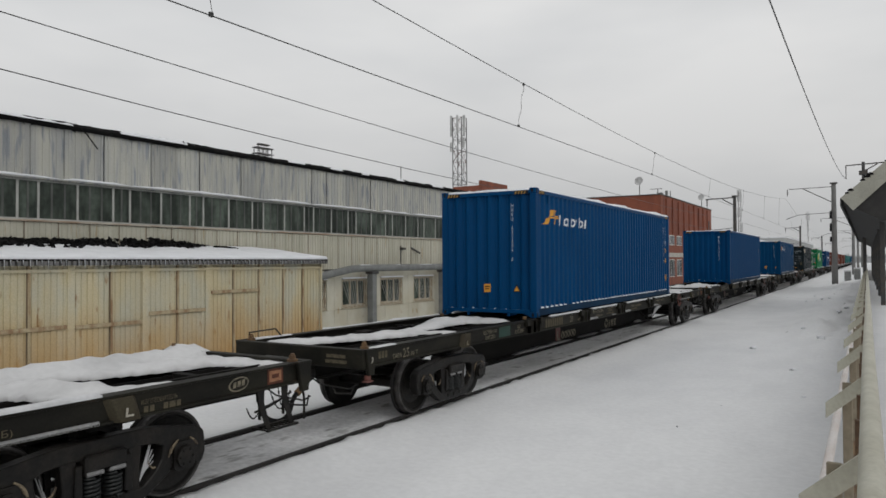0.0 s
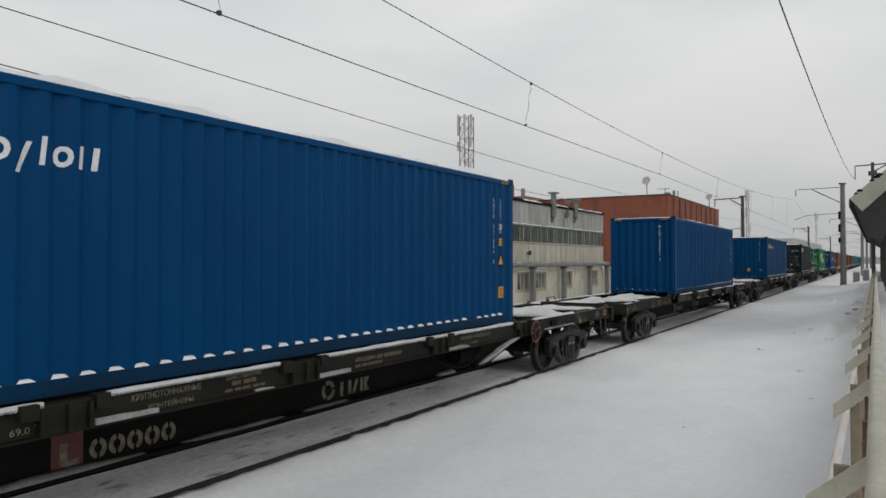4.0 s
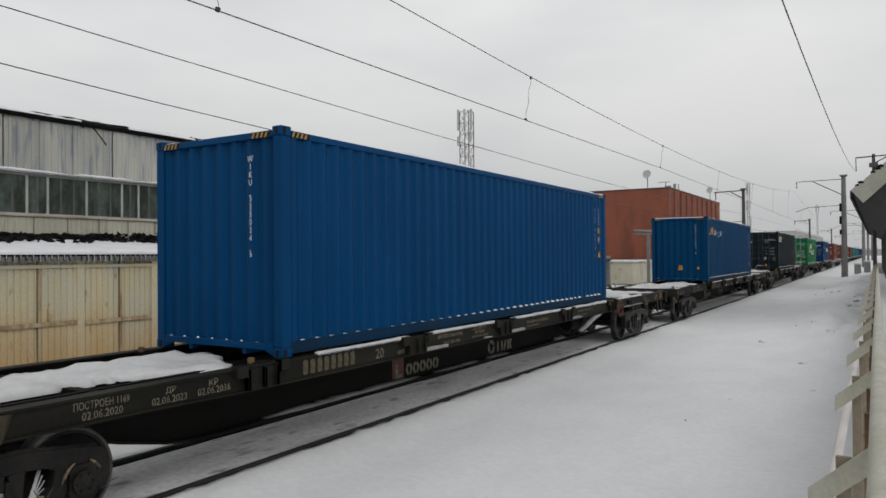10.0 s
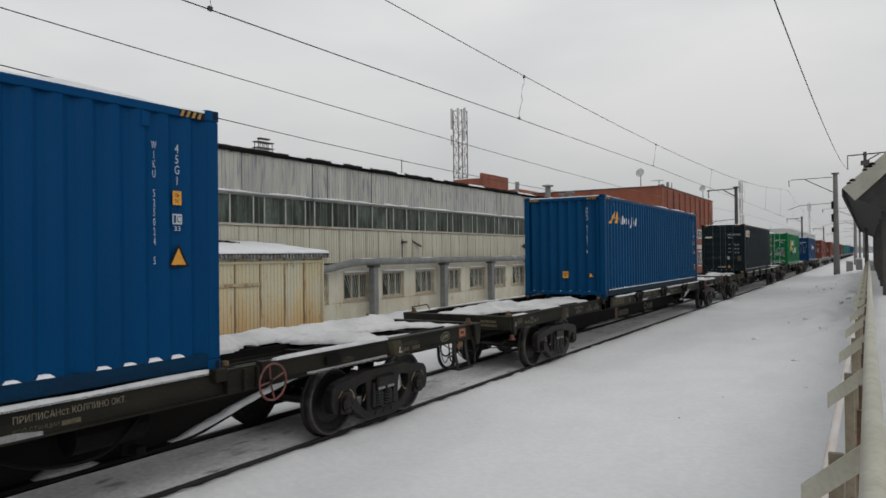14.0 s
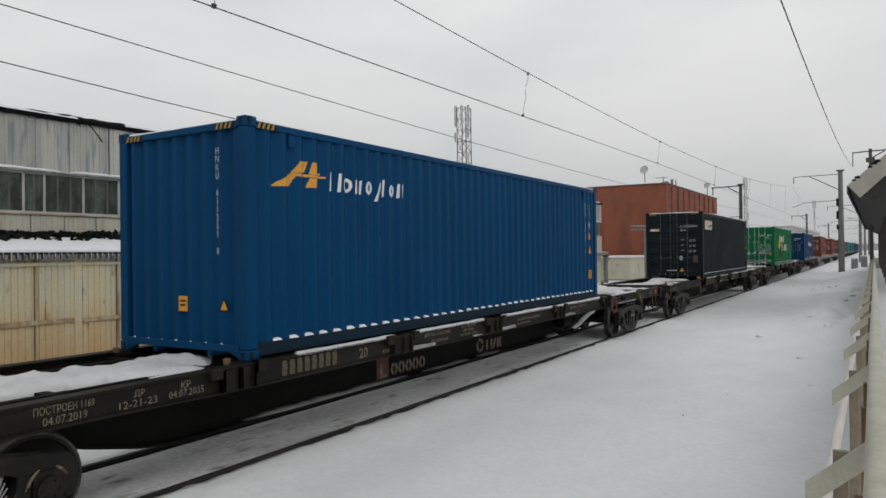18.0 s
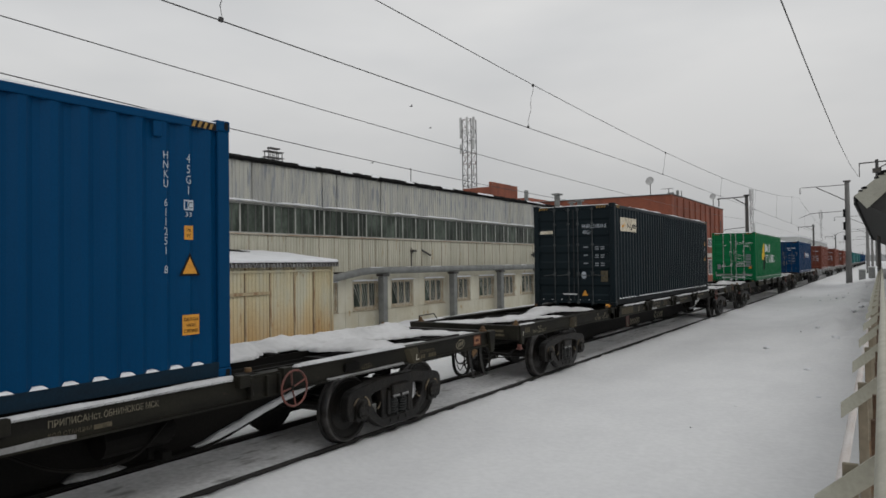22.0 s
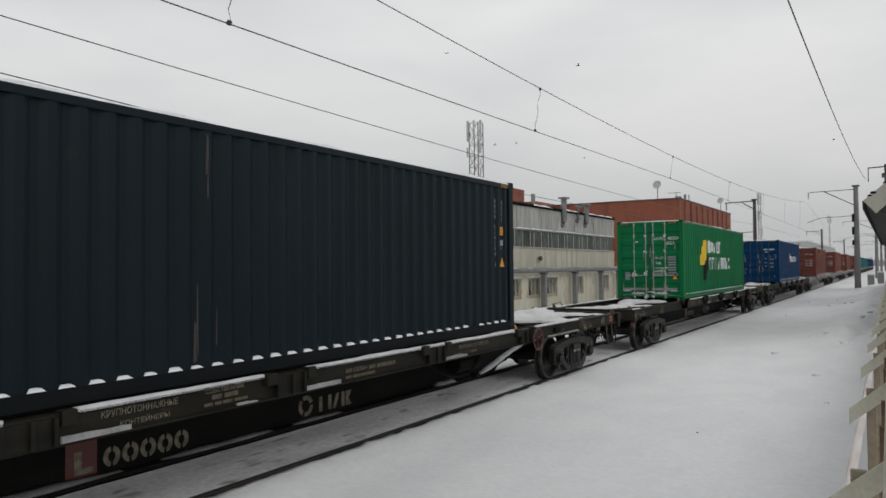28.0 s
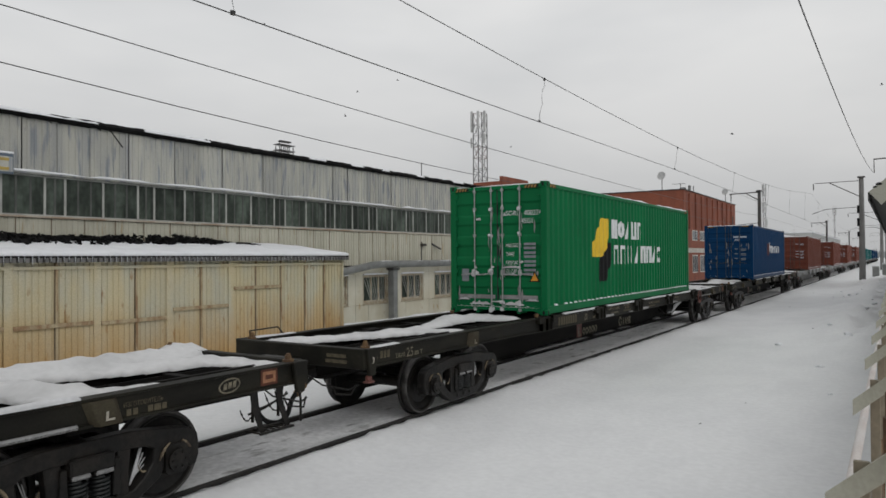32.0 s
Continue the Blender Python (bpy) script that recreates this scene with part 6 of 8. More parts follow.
def door_leaves(cont, paint_mat, text_mat, rusty=False):
    """Two doors with locking bars on the end that faces the oncoming side."""
    X, Y = CW / 2, CL / 2
    for s in (-1, 1):
        a, b = sorted((s * 0.012, s * (X - 0.13)))
        bm = B()
        zs = [0.16]
        pts = [(0.0, 0.16)]
        n = 5
        for i in range(n):
            z = 0.30 + i * (CH - 0.55) / n
            h = (CH - 0.55) / n
            pts += [(0.0, z), (0.03, z + 0.05), (0.03, z + h * 0.55), (0.0, z + h * 0.55 + 0.05)]
        pts += [(0.0, CH - 0.11), (0.06, CH - 0.11), (0.06, 0.16)]
        prism(bm, [(-Y + 0.035 + d, z) for d, z in pts], "x", a, b)
        leaf = part("door", bm, paint_mat, cont, "steel door leaf")
        for off in (0.14, 0.57):
            x = s * off
            bm = B()
            rod(bm, (x, -Y + 0.005, 0.06), (x, -Y + 0.005, CH - 0.05), 0.0145, 8)
            part("locking_bar", bm, GALV if not rusty else WORN_BAR, leaf, "galvanised locking bar")
            bm = B()
            for z in (0.10, 0.95, 1.75, CH - 0.14, 2.35):
                box(bm, x - 0.034, x + 0.034, -Y - 0.012, -Y + 0.03, z - 0.03, z + 0.03)
            split("bar_bracket", bm, GALV if not rusty else WORN_BAR, leaf)
            bm = B()
            rod(bm, (x - s * 0.02, -Y - 0.02, 0.90), (x + s * 0.36 if off < 0.4 else x + s * 0.34, -Y - 0.02, 0.86), 0.014, 6)
            box(bm, x - 0.03, x + 0.03, -Y - 0.03, -Y + 0.01, 0.86, 0.95)
            part("handle", bm, GALV if not rusty else WORN_BAR, leaf, "swing handle")
        bm = B()
        for z in (0.35, 0.95, 1.55, 2.15, 2.65):
            box(bm, s * (X - 0.15) - 0.05, s * (X - 0.15) + 0.05, -Y - 0.006, -Y + 0.04, z - 0.05, z + 0.05)
        split("hinge", bm, paint_mat, leaf)
    part("gasket", boxes((-0.011, 0.011, -Y + 0.03, -Y + 0.05, 0.16, CH - 0.11)), GASKET, cont)


def text_rows(cont, x, z, rows, h, gap, material):
    for i, (w, dx) in enumerate(rows):
        part("data_bar", plate(rect(w, h)), material, cont, at=Matrix.Translation((x + dx, -CL / 2 + 0.032, z - i * gap)) @ END)


def navy_container():
    PHASE[0] = 0.48
    c = container_shell(NAVY, True)
    tagged(c, "dark navy forty-foot container with locking-bar doors and a cream sticker", "container", "containers on the train")
    X, Y = CW / 2, CL / 2
    door_leaves(c, NAVY, DIM_MARK, True)
    z0 = 2.125
    painted_on([slab(-5.51, z0, 1.52, 0.40)], X - 0.012, "name_panel", STICKER, c, "weathered cream name panel")
    for shape in ([(-5.42, 2.235), (-5.24, 2.24), (-5.17, 2.31), (-5.22, 2.32)], [(-5.22, 2.325), (-5.14, 2.41), (-5.06, 2.41), (-5.09, 2.33)], [(-5.10, 2.30), (-4.97, 2.30), (-4.97, 2.325), (-5.10, 2.325)], [(-5.12, 2.22), (-5.01, 2.22), (-4.99, 2.29), (-5.08, 2.29)]):
        painted_on([shape], X - 0.012, "emblem", YELLOW, c, "faded amber emblem", 0.005)
    for shapes in name_marks(-4.93, 2.225, [(kind, w * 0.45, h * 0.62, d * 0.6) for kind, w, h, d in HONEY], 0.16, 0.03, 0.034):
        painted_on(shapes, X - 0.012, "brand_shape", BLACK_MARK, c, "dark shape of a company name", 0.005)
    letters("HNKU 510544 8", 0.11, 0.70, PALE_MARK, c, Matrix.Translation((0.27, -Y + 0.028, 2.21)) @ END, "code_lettering", "white code letters")
    letters("45G1", 0.11, 0.22, PALE_MARK, c, Matrix.Translation((0.28, -Y + 0.028, 2.04)) @ END, "type_lettering", "white type code")
    part("name_strip", plate(rect(0.42, 0.09)), STICKER, c, "cream name strip", at=Matrix.Translation((-1.05, -Y + 0.030, CH - 0.82)) @ END)
    for k, z in enumerate((CH - 1.24, CH - 1.47, CH - 1.70)):
        text_rows(c, 0.30, z, [(0.13, 0)], 0.035, 0.08, DIM_MARK)
        text_rows(c, 0.64, z, [(0.11, 0), (0.11, 0)], 0.032, 0.06, DIM_MARK)
        text_rows(c, 0.80, z, [(0.11, 0), (0.11, 0)], 0.032, 0.06, DIM_MARK)
    bm = B()
    prism(bm, [(0.075 * math.cos(t), 0.105 * math.sin(t)) for t in [i * math.pi / 8 for i in range(16)]], "z", 0, 0.002)
    part("round_sticker", bm, PALE_MARK, c, "round pale sticker", at=Matrix.Translation((0.30, -Y + 0.028, CH - 2.02)) @ END)
    part("plate", plate(rect(0.20, 0.30)), STENCIL_DIM, c, "grey-brown data plate", at=Matrix.Translation((0.80, -Y + 0.028, CH - 2.2)) @ END)
    triangle_sign(c, Matrix.Translation((0.2, -Y + 0.028, CH - 2.62)) @ END, 0.26)
    part("seal_bar", boxes((-0.3, 0.12, -Y - 0.05, -Y - 0.03, 0.325, 0.355)), WHITE_MARK, c, "white seal bar")
    letters("HNKU 510544 8", 1.28, 0.06, DIM_MARK, c, Matrix.Translation((X - 0.008, 5.31, 1.25)) @ SIDE, "code_lettering", "pale stacked code letters", True)
    letters("45G1", 0.43, 0.06, DIM_MARK, c, Matrix.Translation((X - 0.008, 5.58, 2.10)) @ SIDE, "type_lettering", "pale stacked type code", True)
    side_sticker(c, 5.545, 1.85, 0.11, 0.16, ORANGE, "small orange height sticker")
    part("class_frame", plate(rect(0.12, 0.11)), DIM_MARK, c, "pale framed mark", at=Matrix.Translation((X - 0.009, 5.54, 1.65)) @ SIDE)
    letters("67", 0.05, 0.08, DIM_MARK, c, Matrix.Translation((X - 0.008, 5.56, 1.58)) @ SIDE, "number", "pale number")
    triangle_sign(c, Matrix.Translation((X - 0.009, 5.48, 1.23)) @ SIDE, 0.265)
    for y, z, w, h in ((-1.27, 2.28, 0.045, 0.42), (-1.25, 2.02, 0.02, 0.40), (-1.40, 0.24, 0.055, 0.42), (-1.36, 0.30, 0.025, 0.75), (-1.10, 0.40, 0.02, 0.40)):
        painted_on([[(y, z), (y + w, z + 0.03), (y + w * 0.8, z + h), (y + w * 0.3, z + h * 1.08)]], X - 0.012, "rust_streak", SEAM_RUST, c, "faint rusty scrape down the side")
    return c


def green_container():
    c = container_shell(GREEN, True)
    tagged(c, "bright green forty-foot container with snowy locking-bar doors", "container", "containers on the train")
    X, Y = CW / 2, CL / 2
    door_leaves(c, GREEN, WHITE_MARK)
    painted_on([[(-3.31, 1.25), (-2.65, 1.25), (-2.30, 1.50), (-2.16, 1.75), (-2.16, 2.24), (-2.72, 2.24), (-2.86, 2.05), (-3.0, 1.97), (-3.06, 1.80), (-3.31, 1.62)]], X - 0.012, "emblem", LEMON, c, "yellow painted emblem")
    painted_on([[(-2.95, 0.63), (-2.42, 0.63), (-2.12, 1.0), (-1.99, 1.3), (-1.99, 1.62), (-2.2, 1.62), (-2.5, 1.35), (-2.95, 1.15)]], X - 0.012, "emblem", BLACK_MARK, c, "black painted emblem", 0.0045)
    over = [("arch", 0.36, 0.50, 0), ("ring", 0.46, 0.50, 0), ("slant", 0.38, 0.50, 0), ("cup", 0.42, 0.50, 0), ("arch", 0.36, 0.50, 0)]
    under = [("arch", 0.40, 0.50, 0), ("arch", 0.46, 0.50, 0), ("bar", 0.15, 0.50, 0), ("bar", 0.30, 0.50, 0), ("slant", 0.40, 0.50, 0), ("arch", 0.42, 0.50, 0), ("arch", 0.46, 0.50, 0), ("slant", 0.34, 0.50, 0), ("ring", 0.40, 0.50, 0)]
    for row, y, z in ((over, -1.90, 1.74), (under, -1.82, 1.06)):
        for shapes in name_marks(y, z, row, 0.0, 0.135, 0.125):
            painted_on(shapes, X - 0.012, "brand_shape", WHITE_MARK, c, "white painted shape of a company name")
    letters("SORU  400226 2", 0.11, 0.98, WHITE_MARK, c, Matrix.Translation((0.22, -Y + 0.030, CH - 0.72)) @ END, "code_lettering", "white code letters")
    letters("45G1", 0.11, 0.27, WHITE_MARK, c, Matrix.Translation((0.60, -Y + 0.030, CH - 0.90)) @ END, "type_lettering", "white type code")
    for i, w in enumerate(("MAX GROSS", "TARE", "PAYLOAD", "CU CAP")):
        letters(w, 0.085, 0.08 * len(w) * 0.45 + 0.05, WHITE_MARK, c, Matrix.Translation((0.22, -Y + 0.030, CH - 1.42 - 0.19 * i)) @ END, "data_lettering", "white stencilled words")
        text_rows(c, 0.66, CH - 1.38 - 0.19 * i, [(0.28, 0), (0.28, 0)], 0.055, 0.085, DIM_MARK)
    triangle_sign(c, Matrix.Translation((0.78, -Y + 0.028, 0.72)) @ END, 0.26)
    part("plate", plate(rect(0.18, 0.28)), DIM_MARK, c, "grey data plate", at=Matrix.Translation((-0.92, -Y + 0.028, 0.72)) @ END)
    for a, b in ((-0.98, -0.06), (0.06, 0.98)):
        part("frost_band", bevelled(boxes((a, b, -Y + 0.024, -Y + 0.034, 0.33, 0.42)), 0.004), SLUSH, c, "band of frost across the door foot")
    # snow packed on the lower part of the doors and handles
    random.seed(6)
    bm = B()
    for k in range(46):
        x = random.choice((-0.57, -0.14, 0.14, 0.57)) + random.uniform(-0.05, 0.06)
        z = random.choice((0.12, 0.24, 0.95, 1.0, 0.90, 1.75, 1.15, 2.35)) + random.uniform(-0.05, 0.05)
        s = random.uniform(0.015, 0.042)
        bmesh.ops.create_icosphere(bm, subdivisions=1, radius=s, matrix=Matrix.Translation((x, -Y - 0.008, z)) @ Matrix.Diagonal((random.uniform(0.8, 1.8), 0.5, random.uniform(0.7, 1.5), 1)))
    part("snow", bm, SNOW_GREY, c, "clumps of snow stuck to the locking bars")["kind"] = "stuff"
    rime_streaks(c, 44, 20)
    for x0, x1, z, h in ((-1.0, -0.72, 0.30, 0.07), (-0.70, -0.18, 0.20, 0.13), (-0.16, 0.16, 0.26, 0.04), (0.20, 0.66, 0.20, 0.15), (0.70, 1.02, 0.30, 0.07), (-0.56, -0.30, 0.86, 0.05), (0.18, 0.50, 0.86, 0.07), (0.16, 0.55, 1.02, 0.10), (-0.52, -0.42, 2.10, 0.10), (0.17, 0.23, 2.18, 0.10), (-1.05, 1.05, 0.152, 0.025)):
        bm = B()
        n = max(6, int((x1 - x0) / 0.03))
        up = [h * (0.25 + 0.9 * abs(noise.noise(Vector((x0 * 7 + i * 0.45, z * 9, 1.0))))) * min(1.0, 0.2 + 4.0 * min(i, n - i) / n) for i in range(n + 1)]
        lo = [bm.verts.new((x0 + (x1 - x0) * i / n, -Y - 0.006, z)) for i in range(n + 1)]
        hi = [bm.verts.new((x0 + (x1 - x0) * i / n, -Y - 0.012, z + up[i])) for i in range(n + 1)]
        bk = [bm.verts.new((v.co.x, -Y + 0.03, v.co.z)) for v in hi]
        bl = [bm.verts.new((v.co.x, -Y + 0.03, v.co.z)) for v in lo]
        for i in range(n):
            bm.faces.new((lo[i], lo[i + 1], hi[i + 1], hi[i]))
            bm.faces.new((hi[i], hi[i + 1], bk[i + 1], bk[i]))
            bm.faces.new((lo[i], bl[i], bl[i + 1], lo[i + 1]))
        bm.faces.new((lo[0], hi[0], bk[0], bl[0]))
        bm.faces.new((lo[n], bl[n], bk[n], hi[n]))
        part("door_snow", bm, SNOW_GREY, c, "snow packed on the doors")
    return c


def rime_streaks(c, salt, count):
    """Ragged upright streaks of rime blown on to the door leaves and along their bars."""
    random.seed(salt)
    for k in range(count):
        x = random.choice((-0.95, -0.57, -0.14, 0.0, 0.14, 0.57, 0.95)) + random.uniform(-0.09, 0.09)
        z, h, w = random.uniform(0.25, 2.1), random.uniform(0.08, 0.42), random.uniform(0.012, 0.035)
        if abs(x) > 1.02:
            continue
        n, left, right = 7, [], []
        for i in range(n + 1):
            q = w * math.sin(math.pi * (i + 0.3) / (n + 0.6)) * (0.5 + abs(noise.noise(Vector((k * 2.1, i * 0.9, salt)))))
            mid = x + 0.02 * noise.noise(Vector((k * 1.3, i * 0.5, salt + 4)))
            left.append((mid - q, z + h * i / n))
            right.append((mid + q, z + h * i / n))
        part("rime_streak", plate(left[::-1] + right, 0.003), SLUSH, c, "ragged streak of rime", at=Matrix.Translation((0, -CL / 2 + 0.028, 0)) @ END)


def royal_container():
    c = container_shell(ROYAL, True)
    tagged(c, "royal blue forty-foot container with a red and white mark", "container", "containers on the train")
    X, Y = CW / 2, CL / 2
    door_leaves(c, ROYAL, WHITE_MARK, True)
    painted_on([[(-1.25, 1.25), (-0.45, 1.3), (-0.35, 1.98), (-1.05, 1.95)]], X - 0.012, "emblem", RED_SIGN, c, "red painted emblem")
    painted_word(stroke_shapes(-0.3, 1.42, [(0.42, 0.6, 0), (0.3, 0.42, 0), (0.36, 0.42, 0), (0.36, 0.42, 0), (0.3, 0.42, 0), (0.36, 0.42, 0), (0.36, 0.42, 0), (0.34, 0.42, 0), (0.34, 0.42, 0)], 0.1, 0.09, 0.115), X - 0.012, "brand_shape", WHITE_MARK, c, "white painted block of a company name", 0.005)
    letters("45G1", 0.11, 0.27, WHITE_MARK, c, Matrix.Translation((0.30, -Y + 0.030, CH - 0.86)) @ END, "type_lettering", "white type code")
    text_rows(c, 0.24, CH - 0.68, [(0.26, 0)], 0.08, 0.1, PALE_MARK)
    text_rows(c, 0.56, CH - 0.68, [(0.34, 0)], 0.08, 0.1, PALE_MARK)
    for z in (CH - 1.3, CH - 1.55, CH - 1.8):
        text_rows(c, 0.3, z, [(0.16, 0)], 0.05, 0.1, DIM_MARK)
        text_rows(c, 0.62, z, [(0.24, 0), (0.24, 0)], 0.04, 0.07, DIM_MARK)
    rime_streaks(c, 31, 26)
    return c


def plain_container(paint_mat, label):
    c = container_shell(paint_mat, True, simple=True)
    tagged(c, label, "container", "containers on the train")
    door_leaves(c, paint_mat, WHITE_MARK, True)
    Y = CL / 2
    for z in (CH - 0.68, CH - 1.3, CH - 1.55, CH - 1.8):
        text_rows(c, 0.26, z, [(0.22, 0)], 0.05, 0.1, PALE_MARK)
        text_rows(c, 0.62, z, [(0.26, 0), (0.26, 0)], 0.04, 0.07, PALE_MARK)
    return c


# ---- wagon ----
def make_wheelset(parent, y, first):
    at = pose(0, y, 0.4785)
    if first:
        ws = new("wheelset", first[0].data)
        ws.parent = parent
        ws.matrix_basis = at
        for p in first[1:]:
            again(p, Matrix.Identity(4), ws)
        return ws
    bm = B()
    rod(bm, (-1.13, 0, 0), (1.13, 0, 0), 0.085, 12)
    for s in (-1, 1):
        lathe(bm, [(s * 0.715, 0.13), (s * 0.715, 0.36), (s * 0.70, 0.42), (s * 0.70, 0.500), (s * 0.712, 0.507), (s * 0.728, 0.500), (s * 0.740, 0.4785), (s * 0.850, 0.474), (s * 0.862, 0.465), (s * 0.862, 0.415), (s * 0.835, 0.395), (s * 0.800, 0.30), (s * 0.815, 0.20), (s * 0.87, 0.14), (s * 0.875, 0.09)], 40)
    ws = part("wheelset", bm, CAST, parent, "dark steel wheelset", smooth=False, at=at)
    for s in (-1, 1):
        bm = B()
        lathe(bm, [(s * 0.741, 0.4788), (s * 0.851, 0.4748), (s * 0.8635, 0.4655), (s * 0.8638, 0.44), (s * 0.8625, 0.44), (s * 0.8622, 0.464), (s * 0.85, 0.4735), (s * 0.741, 0.4775)], 40)
        t = part("tread", bm, TREAD, ws, "worn bright wheel tread", smooth=True)
    return ws


def side_frame(bm, s):
    """A cast bogie side frame: bowed upper chord, trough-shaped lower chord, columns beside the springs, jaws over the journals."""
    x0, x1 = sorted((s * 0.95, s * 1.10))
    half = [(1.06, 0.63), (1.215, 0.61), (1.20, 0.70), (1.13, 0.765), (0.98, 0.80), (0.72, 0.835), (0.42, 0.875)]
    under = [(0.42, 0.70), (0.60, 0.68), (0.69, 0.63)]
    prism(bm, [(-a, b) for a, b in under] + [(-a, b) for a, b in half] + half[::-1] + under[::-1], "x", x0, x1)
    low = [(0.38, 0.125), (0.47, 0.16), (0.61, 0.245), (0.74, 0.33), (0.79, 0.41), (0.79, 0.66), (0.68, 0.66), (0.655, 0.50), (0.57, 0.385), (0.45, 0.285), (0.38, 0.265)]
    prism(bm, low + [(-a, b) for a, b in low[::-1]], "x", x0, x1)
    for a in (-1, 1):
        pts = [(1.06, 0.655), (1.212, 0.635), (1.22, 0.47), (1.18, 0.37), (1.11, 0.345), (1.065, 0.41)]
        prism(bm, [(a * u, v) for u, v in pts], "x", x0, x1)
        pts = [(0.27, 0.245), (0.41, 0.245), (0.40, 0.46), (0.43, 0.72), (0.27, 0.72)]
        prism(bm, [(a * u, v) for u, v in pts], "x", *sorted((s * 0.96, s * 1.085)))
    bmesh.ops.recalc_face_normals(bm, faces=bm.faces)


_bogie = {}


def make_bogie(wagon, y):
    if _bogie:
        src = _bogie["frame"]
        bg = again(src, pose(0, y, 0.03), wagon)
        for p in _bogie["parts"]:
            again(p, p.matrix_basis, bg)
        for wy in (-0.925, 0.925):
            make_wheelset(bg, wy, _bogie["ws"])
        return bg
    bm = boxes((-1.16, 1.16, -0.22, 0.22, 0.585, 0.74), (-0.80, 0.80, -0.2, 0.2, 0.44, 0.58), (-0.30, 0.30, -0.30, 0.30, 0.74, 0.80), (-0.85, -0.65, -0.10, 0.10, 0.74, 0.85), (0.65, 0.85, -0.10, 0.10, 0.74, 0.85))
    bevelled(bm, 0.02)
    bg = part("bogie", bm, CAST, wagon, "sooty cast steel bogie", at=pose(0, y, 0.03))
    parts = []
    for s in (-1, 1):
        bm = B()
        side_frame(bm, s)
        bevelled(bm, 0.012)
        parts.append(part("side_frame", bm, CAST, bg, "cast side frame"))
        for a in (-1, 1):
            bm = B()
            y = a * 0.925
            x0, x1 = sorted((s * 0.93, s * 1.125))
            prism(bm, [(y - 0.135, 0.38), (y - 0.10, 0.335), (y + 0.10, 0.335), (y + 0.135, 0.38), (y + 0.13, 0.60), (y + 0.09, 0.645), (y - 0.09, 0.645), (y - 0.13, 0.60)], "x", x0, x1)
            rod(bm, (s * 1.12, y, 0.4785), (s * 1.165, y, 0.4785), 0.118, 16)
            for k in range(6):
                t = k * math.pi / 3
                rod(bm, (s * 1.16, a * 0.925 + 0.08 * math.cos(t), 0.4785 + 0.08 * math.sin(t)), (s * 1.178, a * 0.925 + 0.08 * math.cos(t), 0.4785 + 0.08 * math.sin(t)), 0.014, 6)
            parts.append(part("axle_box", bm, CAST, bg, "square axle box with a round bolted cover"))
            # crusts of frost and rust over the pedestal and in the side frame window
            for name, c, (ry, rz), a0, a1, thick in (("frost_crust", (a * 0.925, 0.48), (0.20, 0.205), 0.45, 1.20, 0.042), ("frost_crust", (a * 0.925, 0.48), (0.20, 0.205), 1.95, 3.0, 0.034), ("frost_crust", (a * 0.545, 0.60), (0.075, 0.16), 3.6, 5.0, 0.012)):
                bm, rows = B(), []
                for i in range(13):
                    t = a0 + (a1 - a0) * i / 12
                    if a * s < 0:
                        t = math.pi - t
                    q = thick * math.sin(math.pi * (i + 0.4) / 12.8) ** 0.6 * (0.6 + 0.9 * abs(noise.noise(Vector((i * 0.7, a * 3.3 + s, a0)))))
                    rows.append([bm.verts.new((s * x, c[0] + (ry + k) * math.cos(t), c[1] + (rz + k) * math.sin(t))) for x, k in ((1.102, 0.0), (1.118, 0.004), (1.114, -q), (1.102, -q - 0.004))])
                for u, v in zip(rows, rows[1:]):
                    for i in range(3):
                        bm.faces.new((u[i], u[i + 1], v[i + 1], v[i]))
                parts.append(part(name, bm, FROST, bg, "patchy rusty frost crust", smooth=True))
        for k, yy in enumerate((-0.115, 0.115)):
            bm = B()
            pts = [(s * 1.05 + 0.086 * math.cos(t), yy + 0.086 * math.sin(t), 0.285 + 0.235 * t / (2 * math.pi * 6)) for t in [i * math.pi / 5 for i in range(61)]]
            tube(bm, pts, 0.0175, 5)
            parts.append(part("spring", bm, SPRING, bg, "coil spring", smooth=True))
            # sloped cap over the spring, iced on its lip
            bm = B()
            prism(bm, [(s * 0.96, 0.54), (s * 1.15, 0.54), (s * 1.15, 0.565), (s * 1.085, 0.64), (s * 0.96, 0.70)][::s], "y", yy - 0.098, yy + 0.098)
            parts.append(part("spring_cap", bevelled(bm, 0.010), CAST, bg, "sloped cap over the spring"))
            bm = snow_heap(*sorted((s * 1.095, s * 1.15)), yy - 0.088, yy + 0.088, 0.566, 0.026, 0.018, k + 3, cover=0.02, edge=0.03)
            if len(bm.faces):
                parts.append(part("snow", bm, SLUSH, bg, "grey ice on the lip of the spring cap", smooth=True))
            else:
                bm.free()
        bm = boxes((*sorted((s * 0.97, s * 1.09)), -0.24, 0.24, 0.245, 0.285))
        for q in (-0.20, 0.0, 0.20):
            box(bm, *sorted((s * 1.085, s * 1.115)), q - 0.035, q + 0.035, 0.17, 0.235)
        parts.append(part("spring_seat", bevelled(bm, 0.008), CAST, bg, "ribbed seat under the springs"))
        for q in (-0.26, 0.26):
            bm = B()
            prism(bm, [(q - 0.045, 0.30), (q + 0.045, 0.30), (q + 0.03, 0.66), (q - 0.03, 0.66)], "x", *sorted((s * 1.02, s * 1.118)))
            parts.append(part("friction_wedge", bevelled(bm, 0.010), CAST, bg, "upright wear wedge beside the springs"))
